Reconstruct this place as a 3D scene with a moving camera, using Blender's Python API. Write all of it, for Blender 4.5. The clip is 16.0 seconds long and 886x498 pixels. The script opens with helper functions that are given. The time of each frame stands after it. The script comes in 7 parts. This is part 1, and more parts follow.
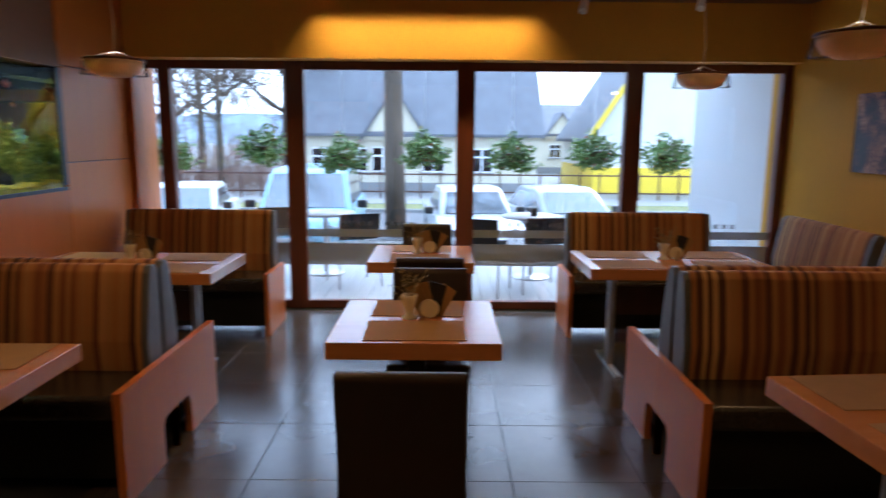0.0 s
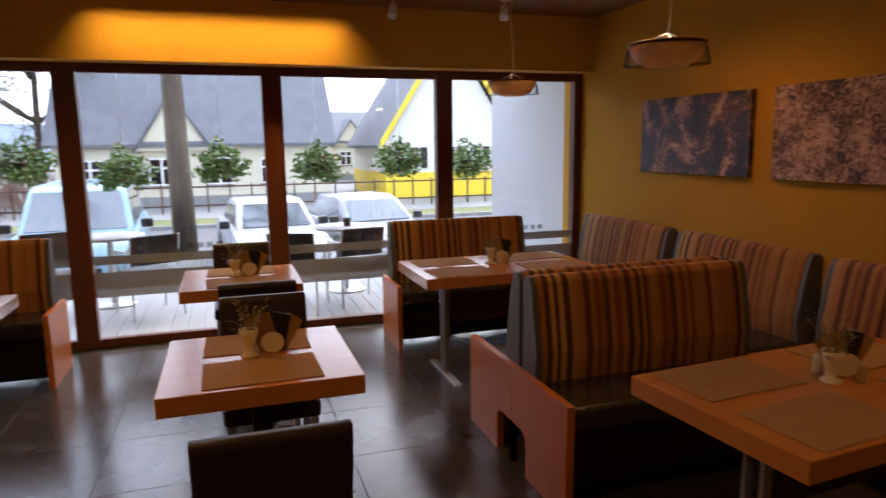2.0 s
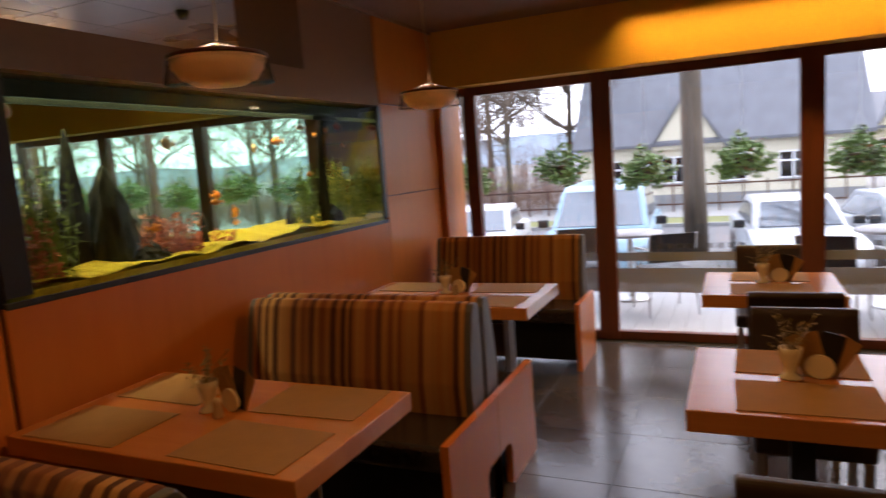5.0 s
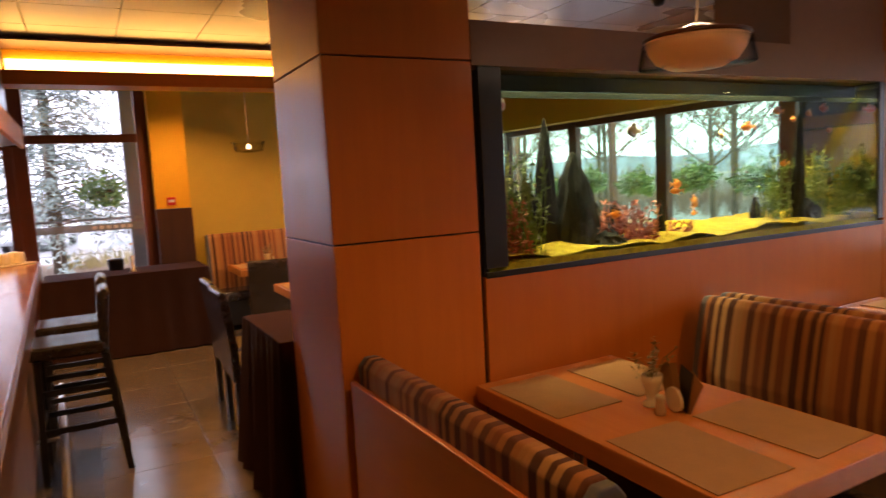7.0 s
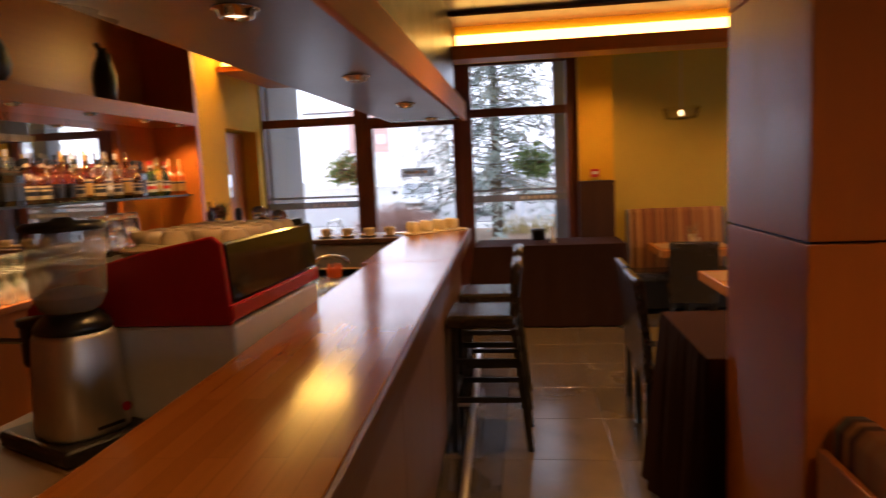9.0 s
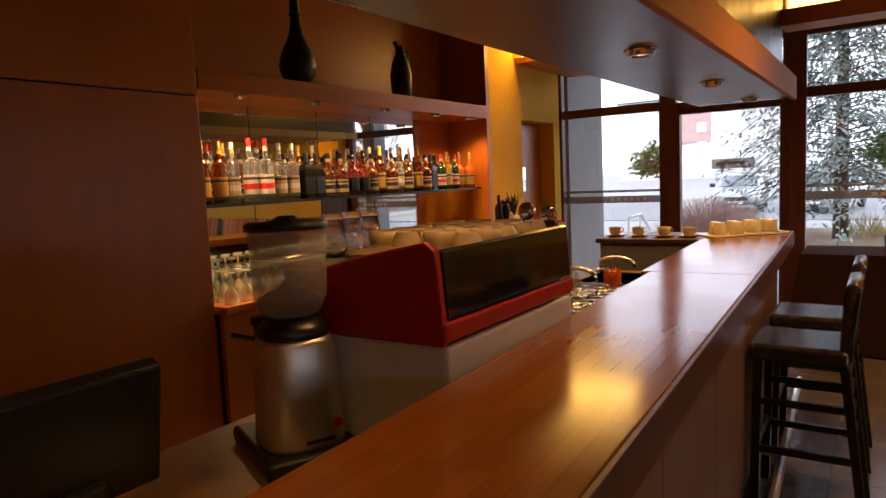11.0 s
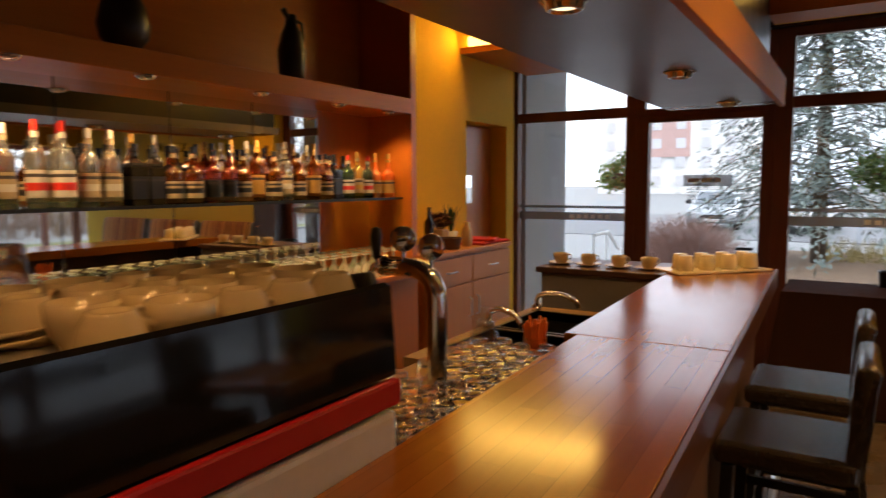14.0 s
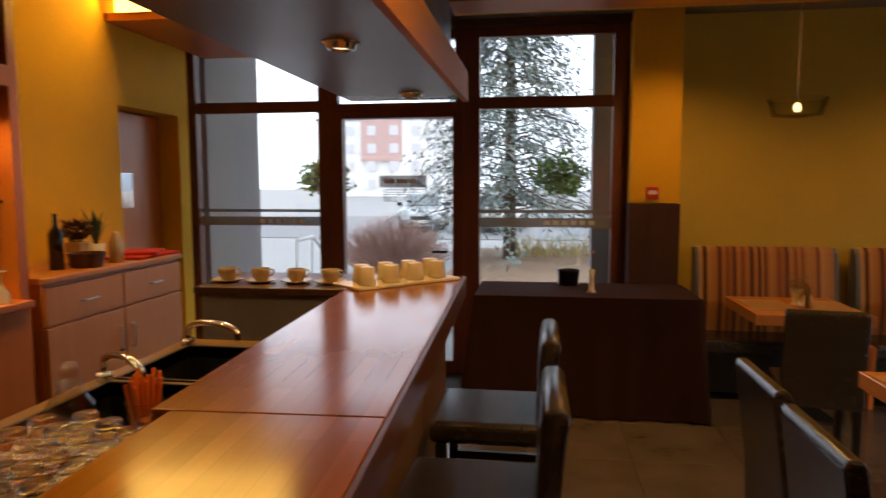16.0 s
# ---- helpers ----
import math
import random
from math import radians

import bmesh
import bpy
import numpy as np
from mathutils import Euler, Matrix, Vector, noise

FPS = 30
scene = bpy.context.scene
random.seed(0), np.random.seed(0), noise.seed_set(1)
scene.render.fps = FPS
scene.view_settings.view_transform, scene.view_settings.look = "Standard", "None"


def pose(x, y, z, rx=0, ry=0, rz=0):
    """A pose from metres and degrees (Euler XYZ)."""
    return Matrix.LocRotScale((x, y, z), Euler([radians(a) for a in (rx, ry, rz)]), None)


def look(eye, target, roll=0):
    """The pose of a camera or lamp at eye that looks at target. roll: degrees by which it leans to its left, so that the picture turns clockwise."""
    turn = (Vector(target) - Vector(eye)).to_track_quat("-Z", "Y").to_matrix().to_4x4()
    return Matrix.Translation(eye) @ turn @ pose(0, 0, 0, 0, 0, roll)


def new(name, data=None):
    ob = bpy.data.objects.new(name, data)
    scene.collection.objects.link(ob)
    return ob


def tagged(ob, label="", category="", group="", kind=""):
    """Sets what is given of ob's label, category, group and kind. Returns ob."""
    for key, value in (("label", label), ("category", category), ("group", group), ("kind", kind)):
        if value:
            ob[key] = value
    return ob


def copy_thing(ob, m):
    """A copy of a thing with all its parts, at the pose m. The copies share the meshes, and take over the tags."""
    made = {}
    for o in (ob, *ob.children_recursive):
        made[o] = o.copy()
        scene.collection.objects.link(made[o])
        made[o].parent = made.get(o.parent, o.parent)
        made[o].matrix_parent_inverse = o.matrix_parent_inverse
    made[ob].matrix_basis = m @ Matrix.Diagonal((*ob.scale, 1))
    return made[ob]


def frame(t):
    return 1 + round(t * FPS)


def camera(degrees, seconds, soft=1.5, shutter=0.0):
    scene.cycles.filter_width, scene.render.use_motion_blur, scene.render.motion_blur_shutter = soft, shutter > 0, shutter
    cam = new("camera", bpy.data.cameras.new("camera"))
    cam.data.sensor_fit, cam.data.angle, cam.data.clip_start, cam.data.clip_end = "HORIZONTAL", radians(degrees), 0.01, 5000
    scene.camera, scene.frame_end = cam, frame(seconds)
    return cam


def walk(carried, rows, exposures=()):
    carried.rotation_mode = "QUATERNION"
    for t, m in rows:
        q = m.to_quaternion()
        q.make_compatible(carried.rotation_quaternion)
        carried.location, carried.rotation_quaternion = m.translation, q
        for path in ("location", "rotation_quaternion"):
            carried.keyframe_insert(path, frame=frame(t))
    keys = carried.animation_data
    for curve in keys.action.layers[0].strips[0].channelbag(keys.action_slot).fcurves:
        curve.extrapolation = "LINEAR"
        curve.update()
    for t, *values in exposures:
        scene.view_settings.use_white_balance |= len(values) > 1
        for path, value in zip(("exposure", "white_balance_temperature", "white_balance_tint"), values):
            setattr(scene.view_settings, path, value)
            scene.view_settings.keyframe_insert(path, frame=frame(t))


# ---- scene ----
cam = camera(67.7, 16.0, 1.3, 0.5)
PATH = [
    (0, (0.121, -0.41, 1.55), (0.124, 1.563, 1.219), 0.5),
    (0.5, (0.075, -0.336, 1.553), (0.434, 1.606, 1.237), 0.5),
    (1, (0.019, -0.264, 1.56), (0.654, 1.605, 1.236), 0.4),
    (1.5, (-0.033, -0.194, 1.562), (0.736, 1.623, 1.237), 0.2),
    (2, (-0.073, -0.15, 1.563), (0.538, 1.729, 1.251), -0.7),
    (2.5, (-0.073, -0.11, 1.555), (0.362, 1.818, 1.249), -0.6),
    (3, (-0.081, -0.063, 1.554), (0.17, 1.9, 1.263), -1.0),
    (3.2, (-0.076, -0.04, 1.555), (0.094, 1.932, 1.267), -1.4),
    (5.3, (-0.193, 0.021, 1.573), (-1.186, 1.74, 1.328), -3.5),
    (5.5, (-0.188, 0.037, 1.578), (-1.301, 1.682, 1.342), -2.9),
    (6, (-0.196, 0.107, 1.561), (-1.624, 1.491, 1.349), -3.7),
    (6.5, (-0.242, 0.067, 1.567), (-1.865, 1.22, 1.366), -3.4),
    (7, (-0.282, 0.062, 1.57), (-2.037, 0.999, 1.363), -3.1),
    (7.5, (-0.372, 0.087, 1.562), (-2.217, 0.827, 1.34), -2.9),
    (8, (-0.573, 0.118, 1.573), (-2.521, 0.523, 1.365), -1.6),
    (8.5, (-0.72, 0.143, 1.565), (-2.705, 0.262, 1.352), -2.3),
    (9, (-0.89, 0.164, 1.558), (-2.861, -0.091, 1.333), -2.5),
    (9.5, (-1.048, 0.199, 1.558), (-2.939, -0.417, 1.346), -1.4),
    (10.1, (-1.137, 0.247, 1.565), (-2.904, -0.668, 1.367), -1.6),
    (12.3, (-1.723, 0.106, 1.552), (-3.313, -1.09, 1.345), -1.9),
    (12.5, (-1.798, 0.112, 1.56), (-3.378, -1.099, 1.362), -1.2),
    (13, (-1.982, 0.12, 1.586), (-3.541, -1.12, 1.407), -0.4),
    (13.5, (-2.165, 0.106, 1.567), (-3.734, -1.118, 1.367), -0.7),
    (14, (-2.314, 0.045, 1.57), (-4.002, -1.011, 1.375), -0.3),
    (14.5, (-2.522, 0.003, 1.573), (-4.298, -0.897, 1.385), -1.9),
    (15, (-2.673, -0.025, 1.576), (-4.516, -0.779, 1.382), -1.5),
    (15.5, (-2.897, 0.04, 1.568), (-4.818, -0.493, 1.397), 0.1),
    (16, (-3.011, 0.054, 1.551), (-4.982, -0.231, 1.362), -0.1),
]
walk(cam, [(t, look(eye, target, roll)) for t, eye, target, roll in PATH],
     ((0, 1.08, 5000, 9), (1.0, 0.92, 5600, 11), (1.5, 0.92, 5900, 15), (3, 1.0, 6300, 18), (5.5, 1.0, 6500, 26), (6.2, 1.25, 6600, 30), (7, 1.6, 6600, 28), (8, 1.4, 6500, 28),
      (9, 0.95, 6400, 22), (10, 0.82, 6450, 20), (12.5, 0.67, 6500, 15), (13.5, 0.55, 6500, 12), (16, 0.475, 6550, 12)))


# ---- world, sun, exposure ----
world = bpy.data.worlds.new("overcast_sky")
scene.world = world
world.use_nodes = True
wn = world.node_tree
sky = wn.nodes.new("ShaderNodeTexSky")
sky.sky_type, sky.sun_disc = "NISHITA", False
sky.sun_elevation, sky.sun_rotation = radians(38), radians(25)
sky.dust_density, sky.air_density, sky.ozone_density = 4.0, 1.2, 1.0
soften = wn.nodes.new("ShaderNodeMix")
soften.data_type = "RGBA"
soften.inputs[0].default_value = 0.72
soften.inputs[7].default_value = (14.6, 16.2, 18.6, 1)
wn.links.new(sky.outputs[0], soften.inputs[6])
wn.links.new(soften.outputs[2], wn.nodes["Background"].inputs[0])
wn.nodes["Background"].inputs[1].default_value = 0.15

sun = new("sun", bpy.data.lights.new("sun", "SUN"))
sun.data.energy, sun.data.angle, sun.data.color = 1.2, radians(25), (1, 0.96, 0.9)
sun.matrix_world = look((20, 30, 40), (0, 0, 0))

WARM = (1.0, 0.52, 0.16)


def spot_lamp(x, y, z, watts, size=110, colour=WARM, aim=(0, 0, -1), blend=0.7):
    lamp = new("downlight_beam", bpy.data.lights.new("downlight_beam", "SPOT"))
    lamp.data.energy, lamp.data.spot_size, lamp.data.spot_blend = watts, radians(size), blend
    lamp.data.color, lamp.data.shadow_soft_size = colour, 0.05
    lamp.matrix_world = look((x, y, z), (x + aim[0], y + aim[1], z + aim[2]))
    return lamp


def area_lamp(m, sx, sy, watts, colour=WARM):
    lamp = new("strip_glow", bpy.data.lights.new("strip_glow", "AREA"))
    lamp.data.shape, lamp.data.size, lamp.data.size_y = "RECTANGLE", sx, sy
    lamp.data.energy, lamp.data.color = watts, colour
    lamp.matrix_world = m
    return lamp


# dining room ceiling downlights
for px, py in ((-0.03, 5.02),):
    slot = area_lamp(pose(px, py + 0.12, 2.665, 10, 0, 0), 1.8, 0.1, 7, (1, 0.62, 0.14))
    slot.data.spread = radians(90)
for px, py, watts in ((-0.9, 1.1, 15), (1.7, 0.6, 12), (2.1, 3.2, 15), (-1.2, -0.8, 14), (-0.8, 3.0, 17)):
    spot_lamp(px, py, 2.62, watts, 150)
# far room ceiling downlights
for px, py, watts in ((-7.3, 1.0, 38), (-4.9, 2.4, 26), (-7.3, 3.0, 24), (-3.5, 4.6, 14), (-4.5, 0.7, 62)):
    spot_lamp(px, py, 2.8, watts, 140)
area_lamp(pose(-7.0, -1.9, 2.75, 0, -62, 0), 0.08, 1.6, 9, (1, 0.56, 0.1))
# bar lamps
for px, watts in ((-1.4, 9), (-2.63, 6), (-3.9, 6), (-5.15, 8), (-6.35, 9)):
    spot_lamp(px, -0.59, 1.985, watts, 110)
for px, watts in ((-3.45, 16), (-3.95, 16), (-4.55, 16), (-5.1, 12), (-5.55, 7)):
    spot_lamp(px, -2.36, 1.955, watts, 130, (1, 0.62, 0.26))
# Two unseen ceiling lamps added to brighten the shelf recess and drawer cabinet.
for px, watts in ((-5.0, 4), (-6.3, 36)):
    spot_lamp(px, -1.7, 2.8, watts, 105)


# ---- materials ----
def shader(name):
    m = bpy.data.materials.new(name)
    m.use_nodes = True
    return m, m.node_tree, m.node_tree.nodes["Principled BSDF"]


def link(nt, a, b):
    nt.links.new(a, b)


def node(nt, kind, **values):
    n = nt.nodes.new(kind)
    for key, value in values.items():
        n.inputs[key].default_value = value
    return n


def coords(nt, scale=(1, 1, 1)):
    tc = node(nt, "ShaderNodeTexCoord")
    mp = node(nt, "ShaderNodeMapping")
    mp.inputs["Scale"].default_value = scale
    link(nt, tc.outputs["Object"], mp.inputs["Vector"])
    return mp.outputs["Vector"]


def ramp(nt, fac, stops):
    r = node(nt, "ShaderNodeValToRGB")
    r.color_ramp.elements[0].position, r.color_ramp.elements[0].color = stops[0][0], (*stops[0][1], 1)
    r.color_ramp.elements[1].position, r.color_ramp.elements[1].color = stops[-1][0], (*stops[-1][1], 1)
    for p, c in stops[1:-1]:
        e = r.color_ramp.elements.new(p)
        e.color = (*c, 1)
    link(nt, fac, r.inputs[0])
    return r.outputs[0]


def shade(c, k):
    return tuple(min(1, v * k) for v in c)


def plain(name, base, rough=0.5, metal=0.0, scale=8.0, vary=0.12, bump=0.05, stretch=(1, 1, 1), gloss_vary=0.12, spec=0.5):
    """Two scales of variation in colour and gloss, and a fine relief."""
    m, nt, b = shader(name)
    v = coords(nt, stretch)
    n1 = node(nt, "ShaderNodeTexNoise", Scale=scale * 0.25, Detail=3)
    n2 = node(nt, "ShaderNodeTexNoise", Scale=scale * 4, Detail=6, Roughness=0.65)
    link(nt, v, n1.inputs["Vector"]), link(nt, v, n2.inputs["Vector"])
    mx = node(nt, "ShaderNodeMath", **{})
    mx.operation = "ADD"
    link(nt, n1.outputs[0], mx.inputs[0]), link(nt, n2.outputs[0], mx.inputs[1])
    col = ramp(nt, mx.outputs[0], [(0.35, shade(base, 1 - vary)), (0.65, shade(base, 1 + vary))])
    half = node(nt, "ShaderNodeMath")
    half.operation = "MULTIPLY"
    half.inputs[1].default_value = 0.5
    link(nt, mx.outputs[0], half.inputs[0])
    link(nt, half.outputs[0], col.node.inputs[0])
    link(nt, col, b.inputs["Base Color"])
    mr = node(nt, "ShaderNodeMapRange")
    mr.inputs["To Min"].default_value, mr.inputs["To Max"].default_value = max(0.02, rough - gloss_vary), min(1, rough + gloss_vary)
    link(nt, n1.outputs[0], mr.inputs["Value"])
    link(nt, mr.outputs[0], b.inputs["Roughness"])
    b.inputs["Metallic"].default_value = metal
    b.inputs["Specular IOR Level"].default_value = spec
    if bump:
        bp = node(nt, "ShaderNodeBump", Strength=bump, Distance=0.01)
        link(nt, n2.outputs[0], bp.inputs["Height"])
        link(nt, bp.outputs[0], b.inputs["Normal"])
    return m


def wood(name, dark, light, axis=2, rough=0.38, scale=1.0):
    """Veneer with grain along one axis, broad figure and fine pores."""
    m, nt, b = shader(name)
    st = [14 * scale, 14 * scale, 14 * scale]
    st[axis] = 0.9 * scale
    v = coords(nt, st)
    n1 = node(nt, "ShaderNodeTexNoise", Scale=1.0, Detail=4, Distortion=0.6)
    n2 = node(nt, "ShaderNodeTexNoise", Scale=9.0, Detail=4, Roughness=0.7)
    link(nt, v, n1.inputs["Vector"]), link(nt, v, n2.inputs["Vector"])
    info = node(nt, "ShaderNodeObjectInfo")
    mx = node(nt, "ShaderNodeMix")
    mx.inputs[0].default_value = 0.35
    link(nt, n1.outputs[0], mx.inputs[2]), link(nt, n2.outputs[0], mx.inputs[3])
    col = ramp(nt, mx.outputs[0], [(0.3, dark), (0.52, tuple((a + c) / 2 for a, c in zip(dark, light))), (0.72, light)])
    hs = node(nt, "ShaderNodeHueSaturation")
    mr = node(nt, "ShaderNodeMapRange")
    mr.inputs["To Min"].default_value, mr.inputs["To Max"].default_value = 0.9, 1.08
    link(nt, info.outputs["Random"], mr.inputs["Value"]), link(nt, mr.outputs[0], hs.inputs["Value"])
    link(nt, col, hs.inputs["Color"]), link(nt, hs.outputs[0], b.inputs["Base Color"])
    rr = node(nt, "ShaderNodeMapRange")
    rr.inputs["To Min"].default_value, rr.inputs["To Max"].default_value = rough - 0.08, rough + 0.1
    link(nt, n1.outputs[0], rr.inputs["Value"]), link(nt, rr.outputs[0], b.inputs["Roughness"])
    bp = node(nt, "ShaderNodeBump", Strength=0.06, Distance=0.004)
    link(nt, n2.outputs[0], bp.inputs["Height"]), link(nt, bp.outputs[0], b.inputs["Normal"])
    return m


def striped(name, axis, k=37.0):
    """Woven upholstery with upright stripes of uneven width along one axis."""
    m, nt, b = shader(name)
    v = coords(nt)
    sep = node(nt, "ShaderNodeSeparateXYZ")
    link(nt, v, sep.inputs[0])
    warp = node(nt, "ShaderNodeTexNoise", Scale=5.0)
    warp.noise_dimensions = "1D"
    link(nt, sep.outputs[axis], warp.inputs["W"])
    add = node(nt, "ShaderNodeMath")
    add.operation = "MULTIPLY_ADD"
    add.inputs[1].default_value = 0.09
    link(nt, warp.outputs[0], add.inputs[0]), link(nt, sep.outputs[axis], add.inputs[2])
    mul = node(nt, "ShaderNodeMath")
    mul.operation = "MULTIPLY"
    mul.inputs[1].default_value = k
    link(nt, add.outputs[0], mul.inputs[0])
    fl = node(nt, "ShaderNodeMath")
    fl.operation = "FLOOR"
    link(nt, mul.outputs[0], fl.inputs[0])
    wh = node(nt, "ShaderNodeTexWhiteNoise")
    wh.noise_dimensions = "1D"
    link(nt, fl.outputs[0], wh.inputs["W"])
    light = ramp(nt, wh.outputs[0], [(0.0, (0.4, 0.16, 0.04)), (0.3, (0.48, 0.23, 0.07)), (0.45, (0.42, 0.18, 0.045)), (0.7, (0.54, 0.29, 0.09)), (0.85, (0.33, 0.12, 0.03))])
    dark = ramp(nt, wh.outputs[0], [(0.0, (0.1, 0.035, 0.013)), (0.35, (0.24, 0.08, 0.022)), (0.55, (0.13, 0.042, 0.016)), (0.75, (0.42, 0.2, 0.055)), (0.9, (0.2, 0.065, 0.02))])
    for r in (light, dark):
        r.node.color_ramp.interpolation = "CONSTANT"
    odd = node(nt, "ShaderNodeMath")
    odd.operation, odd.inputs[1].default_value = "FLOORED_MODULO", 2.0
    link(nt, fl.outputs[0], odd.inputs[0])
    pick = node(nt, "ShaderNodeMix")
    pick.data_type = "RGBA"
    link(nt, odd.outputs[0], pick.inputs[0]), link(nt, light, pick.inputs[6]), link(nt, dark, pick.inputs[7])
    col = pick.outputs[2]
    weave = node(nt, "ShaderNodeTexNoise", Scale=420.0, Detail=2)
    link(nt, v, weave.inputs["Vector"])
    hs = node(nt, "ShaderNodeHueSaturation")
    mr = node(nt, "ShaderNodeMapRange")
    mr.inputs["To Min"].default_value, mr.inputs["To Max"].default_value = 0.75, 1.25
    link(nt, weave.outputs[0], mr.inputs["Value"]), link(nt, mr.outputs[0], hs.inputs["Value"])
    link(nt, col, hs.inputs["Color"]), link(nt, hs.outputs[0], b.inputs["Base Color"])
    b.inputs["Roughness"].default_value = 0.9
    b.inputs["Sheen Weight"].default_value = 0.04
    bp = node(nt, "ShaderNodeBump", Strength=0.25, Distance=0.003)
    link(nt, weave.outputs[0], bp.inputs["Height"]), link(nt, bp.outputs[0], b.inputs["Normal"])
    return m


def clear(name, tint=(1, 1, 1), rough=0.0, ior=1.45):
    m, nt, b = shader(name)
    b.inputs["Base Color"].default_value = (*tint, 1)
    b.inputs["Transmission Weight"].default_value = 1
    b.inputs["Roughness"].default_value = rough
    b.inputs["IOR"].default_value = ior
    return m


def pane_glass(name, tint, gloss=1.0, least=0.03):
    """Thin pane: mostly see-through with a Fresnel reflection."""
    m = bpy.data.materials.new(name)
    m.use_nodes = True
    nt = m.node_tree
    nt.nodes.clear()
    out = node(nt, "ShaderNodeOutputMaterial")
    tr = node(nt, "ShaderNodeBsdfTransparent", Color=(*tint, 1))
    gl = node(nt, "ShaderNodeBsdfGlossy", Color=(gloss, gloss, gloss, 1), Roughness=0.01 if least < 0.1 else 0.08)
    lw = node(nt, "ShaderNodeLayerWeight", Blend=0.5)
    pw = node(nt, "ShaderNodeMath")
    pw.operation, pw.inputs[1].default_value = "POWER", 4.0
    fr = node(nt, "ShaderNodeMapRange")
    fr.inputs["To Min"].default_value, fr.inputs["To Max"].default_value = least, 0.75
    link(nt, lw.outputs["Facing"], pw.inputs[0]), link(nt, pw.outputs[0], fr.inputs["Value"])
    mx = node(nt, "ShaderNodeMixShader")
    link(nt, fr.outputs[0], mx.inputs[0]), link(nt, tr.outputs[0], mx.inputs[1]), link(nt, gl.outputs[0], mx.inputs[2])
    link(nt, mx.outputs[0], out.inputs[0])
    return m


def glow(name, colour, strength):
    m, nt, b = shader(name)
    b.inputs["Base Color"].default_value = (0.8, 0.7, 0.5, 1)
    b.inputs["Emission Color"].default_value = (*colour, 1)
    b.inputs["Emission Strength"].default_value = strength
    return m


def frosted(name, base, see):
    m = bpy.data.materials.new(name)
    m.use_nodes = True
    nt = m.node_tree
    b = nt.nodes["Principled BSDF"]
    b.inputs["Base Color"].default_value = (*base, 1)
    b.inputs["Roughness"].default_value = 0.6
    b.inputs["Alpha"].default_value = see
    return m


def photo(name, stops, scale, seed, kind="VORONOI"):
    """An out-of-focus picture print made of overlapping soft shapes."""
    m, nt, b = shader(name)
    v = coords(nt)
    shift = node(nt, "ShaderNodeVectorMath")
    shift.operation = "ADD"
    shift.inputs[1].default_value = (seed, seed * 0.37, seed * 0.71)
    link(nt, v, shift.inputs[0])
    n = node(nt, "ShaderNodeTexNoise", Scale=scale * 0.5, Detail=3, Distortion=2.2)
    w = node(nt, "ShaderNodeTexNoise", Scale=scale * 2.6, Detail=8, Roughness=0.62, Distortion=3.5)
    link(nt, shift.outputs[0], n.inputs["Vector"]), link(nt, shift.outputs[0], w.inputs["Vector"])
    mx = node(nt, "ShaderNodeMix")
    mx.inputs[0].default_value = 0.45 if kind == "VORONOI" else 0.7
    link(nt, n.outputs[0], mx.inputs[2]), link(nt, w.outputs[0], mx.inputs[3])
    link(nt, ramp(nt, mx.outputs[0], stops), b.inputs["Base Color"])
    b.inputs["Roughness"].default_value = 0.55
    return m


def planks(name, dark, light, rough, along=0, length=0.55, width=0.045):
    """Glued strips in a worktop, each with its own tone, lacquered."""
    m, nt, b = shader(name)
    v = coords(nt)
    br = node(nt, "ShaderNodeTexBrick", Scale=1.0)
    br.inputs["Color1"].default_value, br.inputs["Color2"].default_value = (*dark, 1), (*light, 1)
    br.inputs["Mortar"].default_value = (*shade(dark, 0.85), 1)
    br.inputs["Brick Width"].default_value, br.inputs["Row Height"].default_value = length, width
    br.inputs["Mortar Size"].default_value = 0.0008
    br.inputs["Bias"].default_value = 0.0
    link(nt, v, br.inputs["Vector"])
    v2 = coords(nt, (2, 30, 30))
    gr = node(nt, "ShaderNodeTexNoise", Scale=2.0, Detail=5)
    link(nt, v2, gr.inputs["Vector"])
    hs = node(nt, "ShaderNodeHueSaturation")
    mr = node(nt, "ShaderNodeMapRange")
    mr.inputs["To Min"].default_value, mr.inputs["To Max"].default_value = 0.88, 1.12
    link(nt, gr.outputs[0], mr.inputs["Value"]), link(nt, mr.outputs[0], hs.inputs["Value"])
    link(nt, br.outputs[0], hs.inputs["Color"]), link(nt, hs.outputs[0], b.inputs["Base Color"])
    sm = node(nt, "ShaderNodeTexNoise", Scale=3.0, Detail=4)
    link(nt, v, sm.inputs["Vector"])
    rr = node(nt, "ShaderNodeMapRange")
    rr.inputs["To Min"].default_value, rr.inputs["To Max"].default_value = rough - 0.07, rough + 0.1
    link(nt, sm.outputs[0], rr.inputs["Value"]), link(nt, rr.outputs[0], b.inputs["Roughness"])
    bp = node(nt, "ShaderNodeBump", Strength=0.015, Distance=0.003)
    link(nt, gr.outputs[0], bp.inputs["Height"]), link(nt, bp.outputs[0], b.inputs["Normal"])
    return m


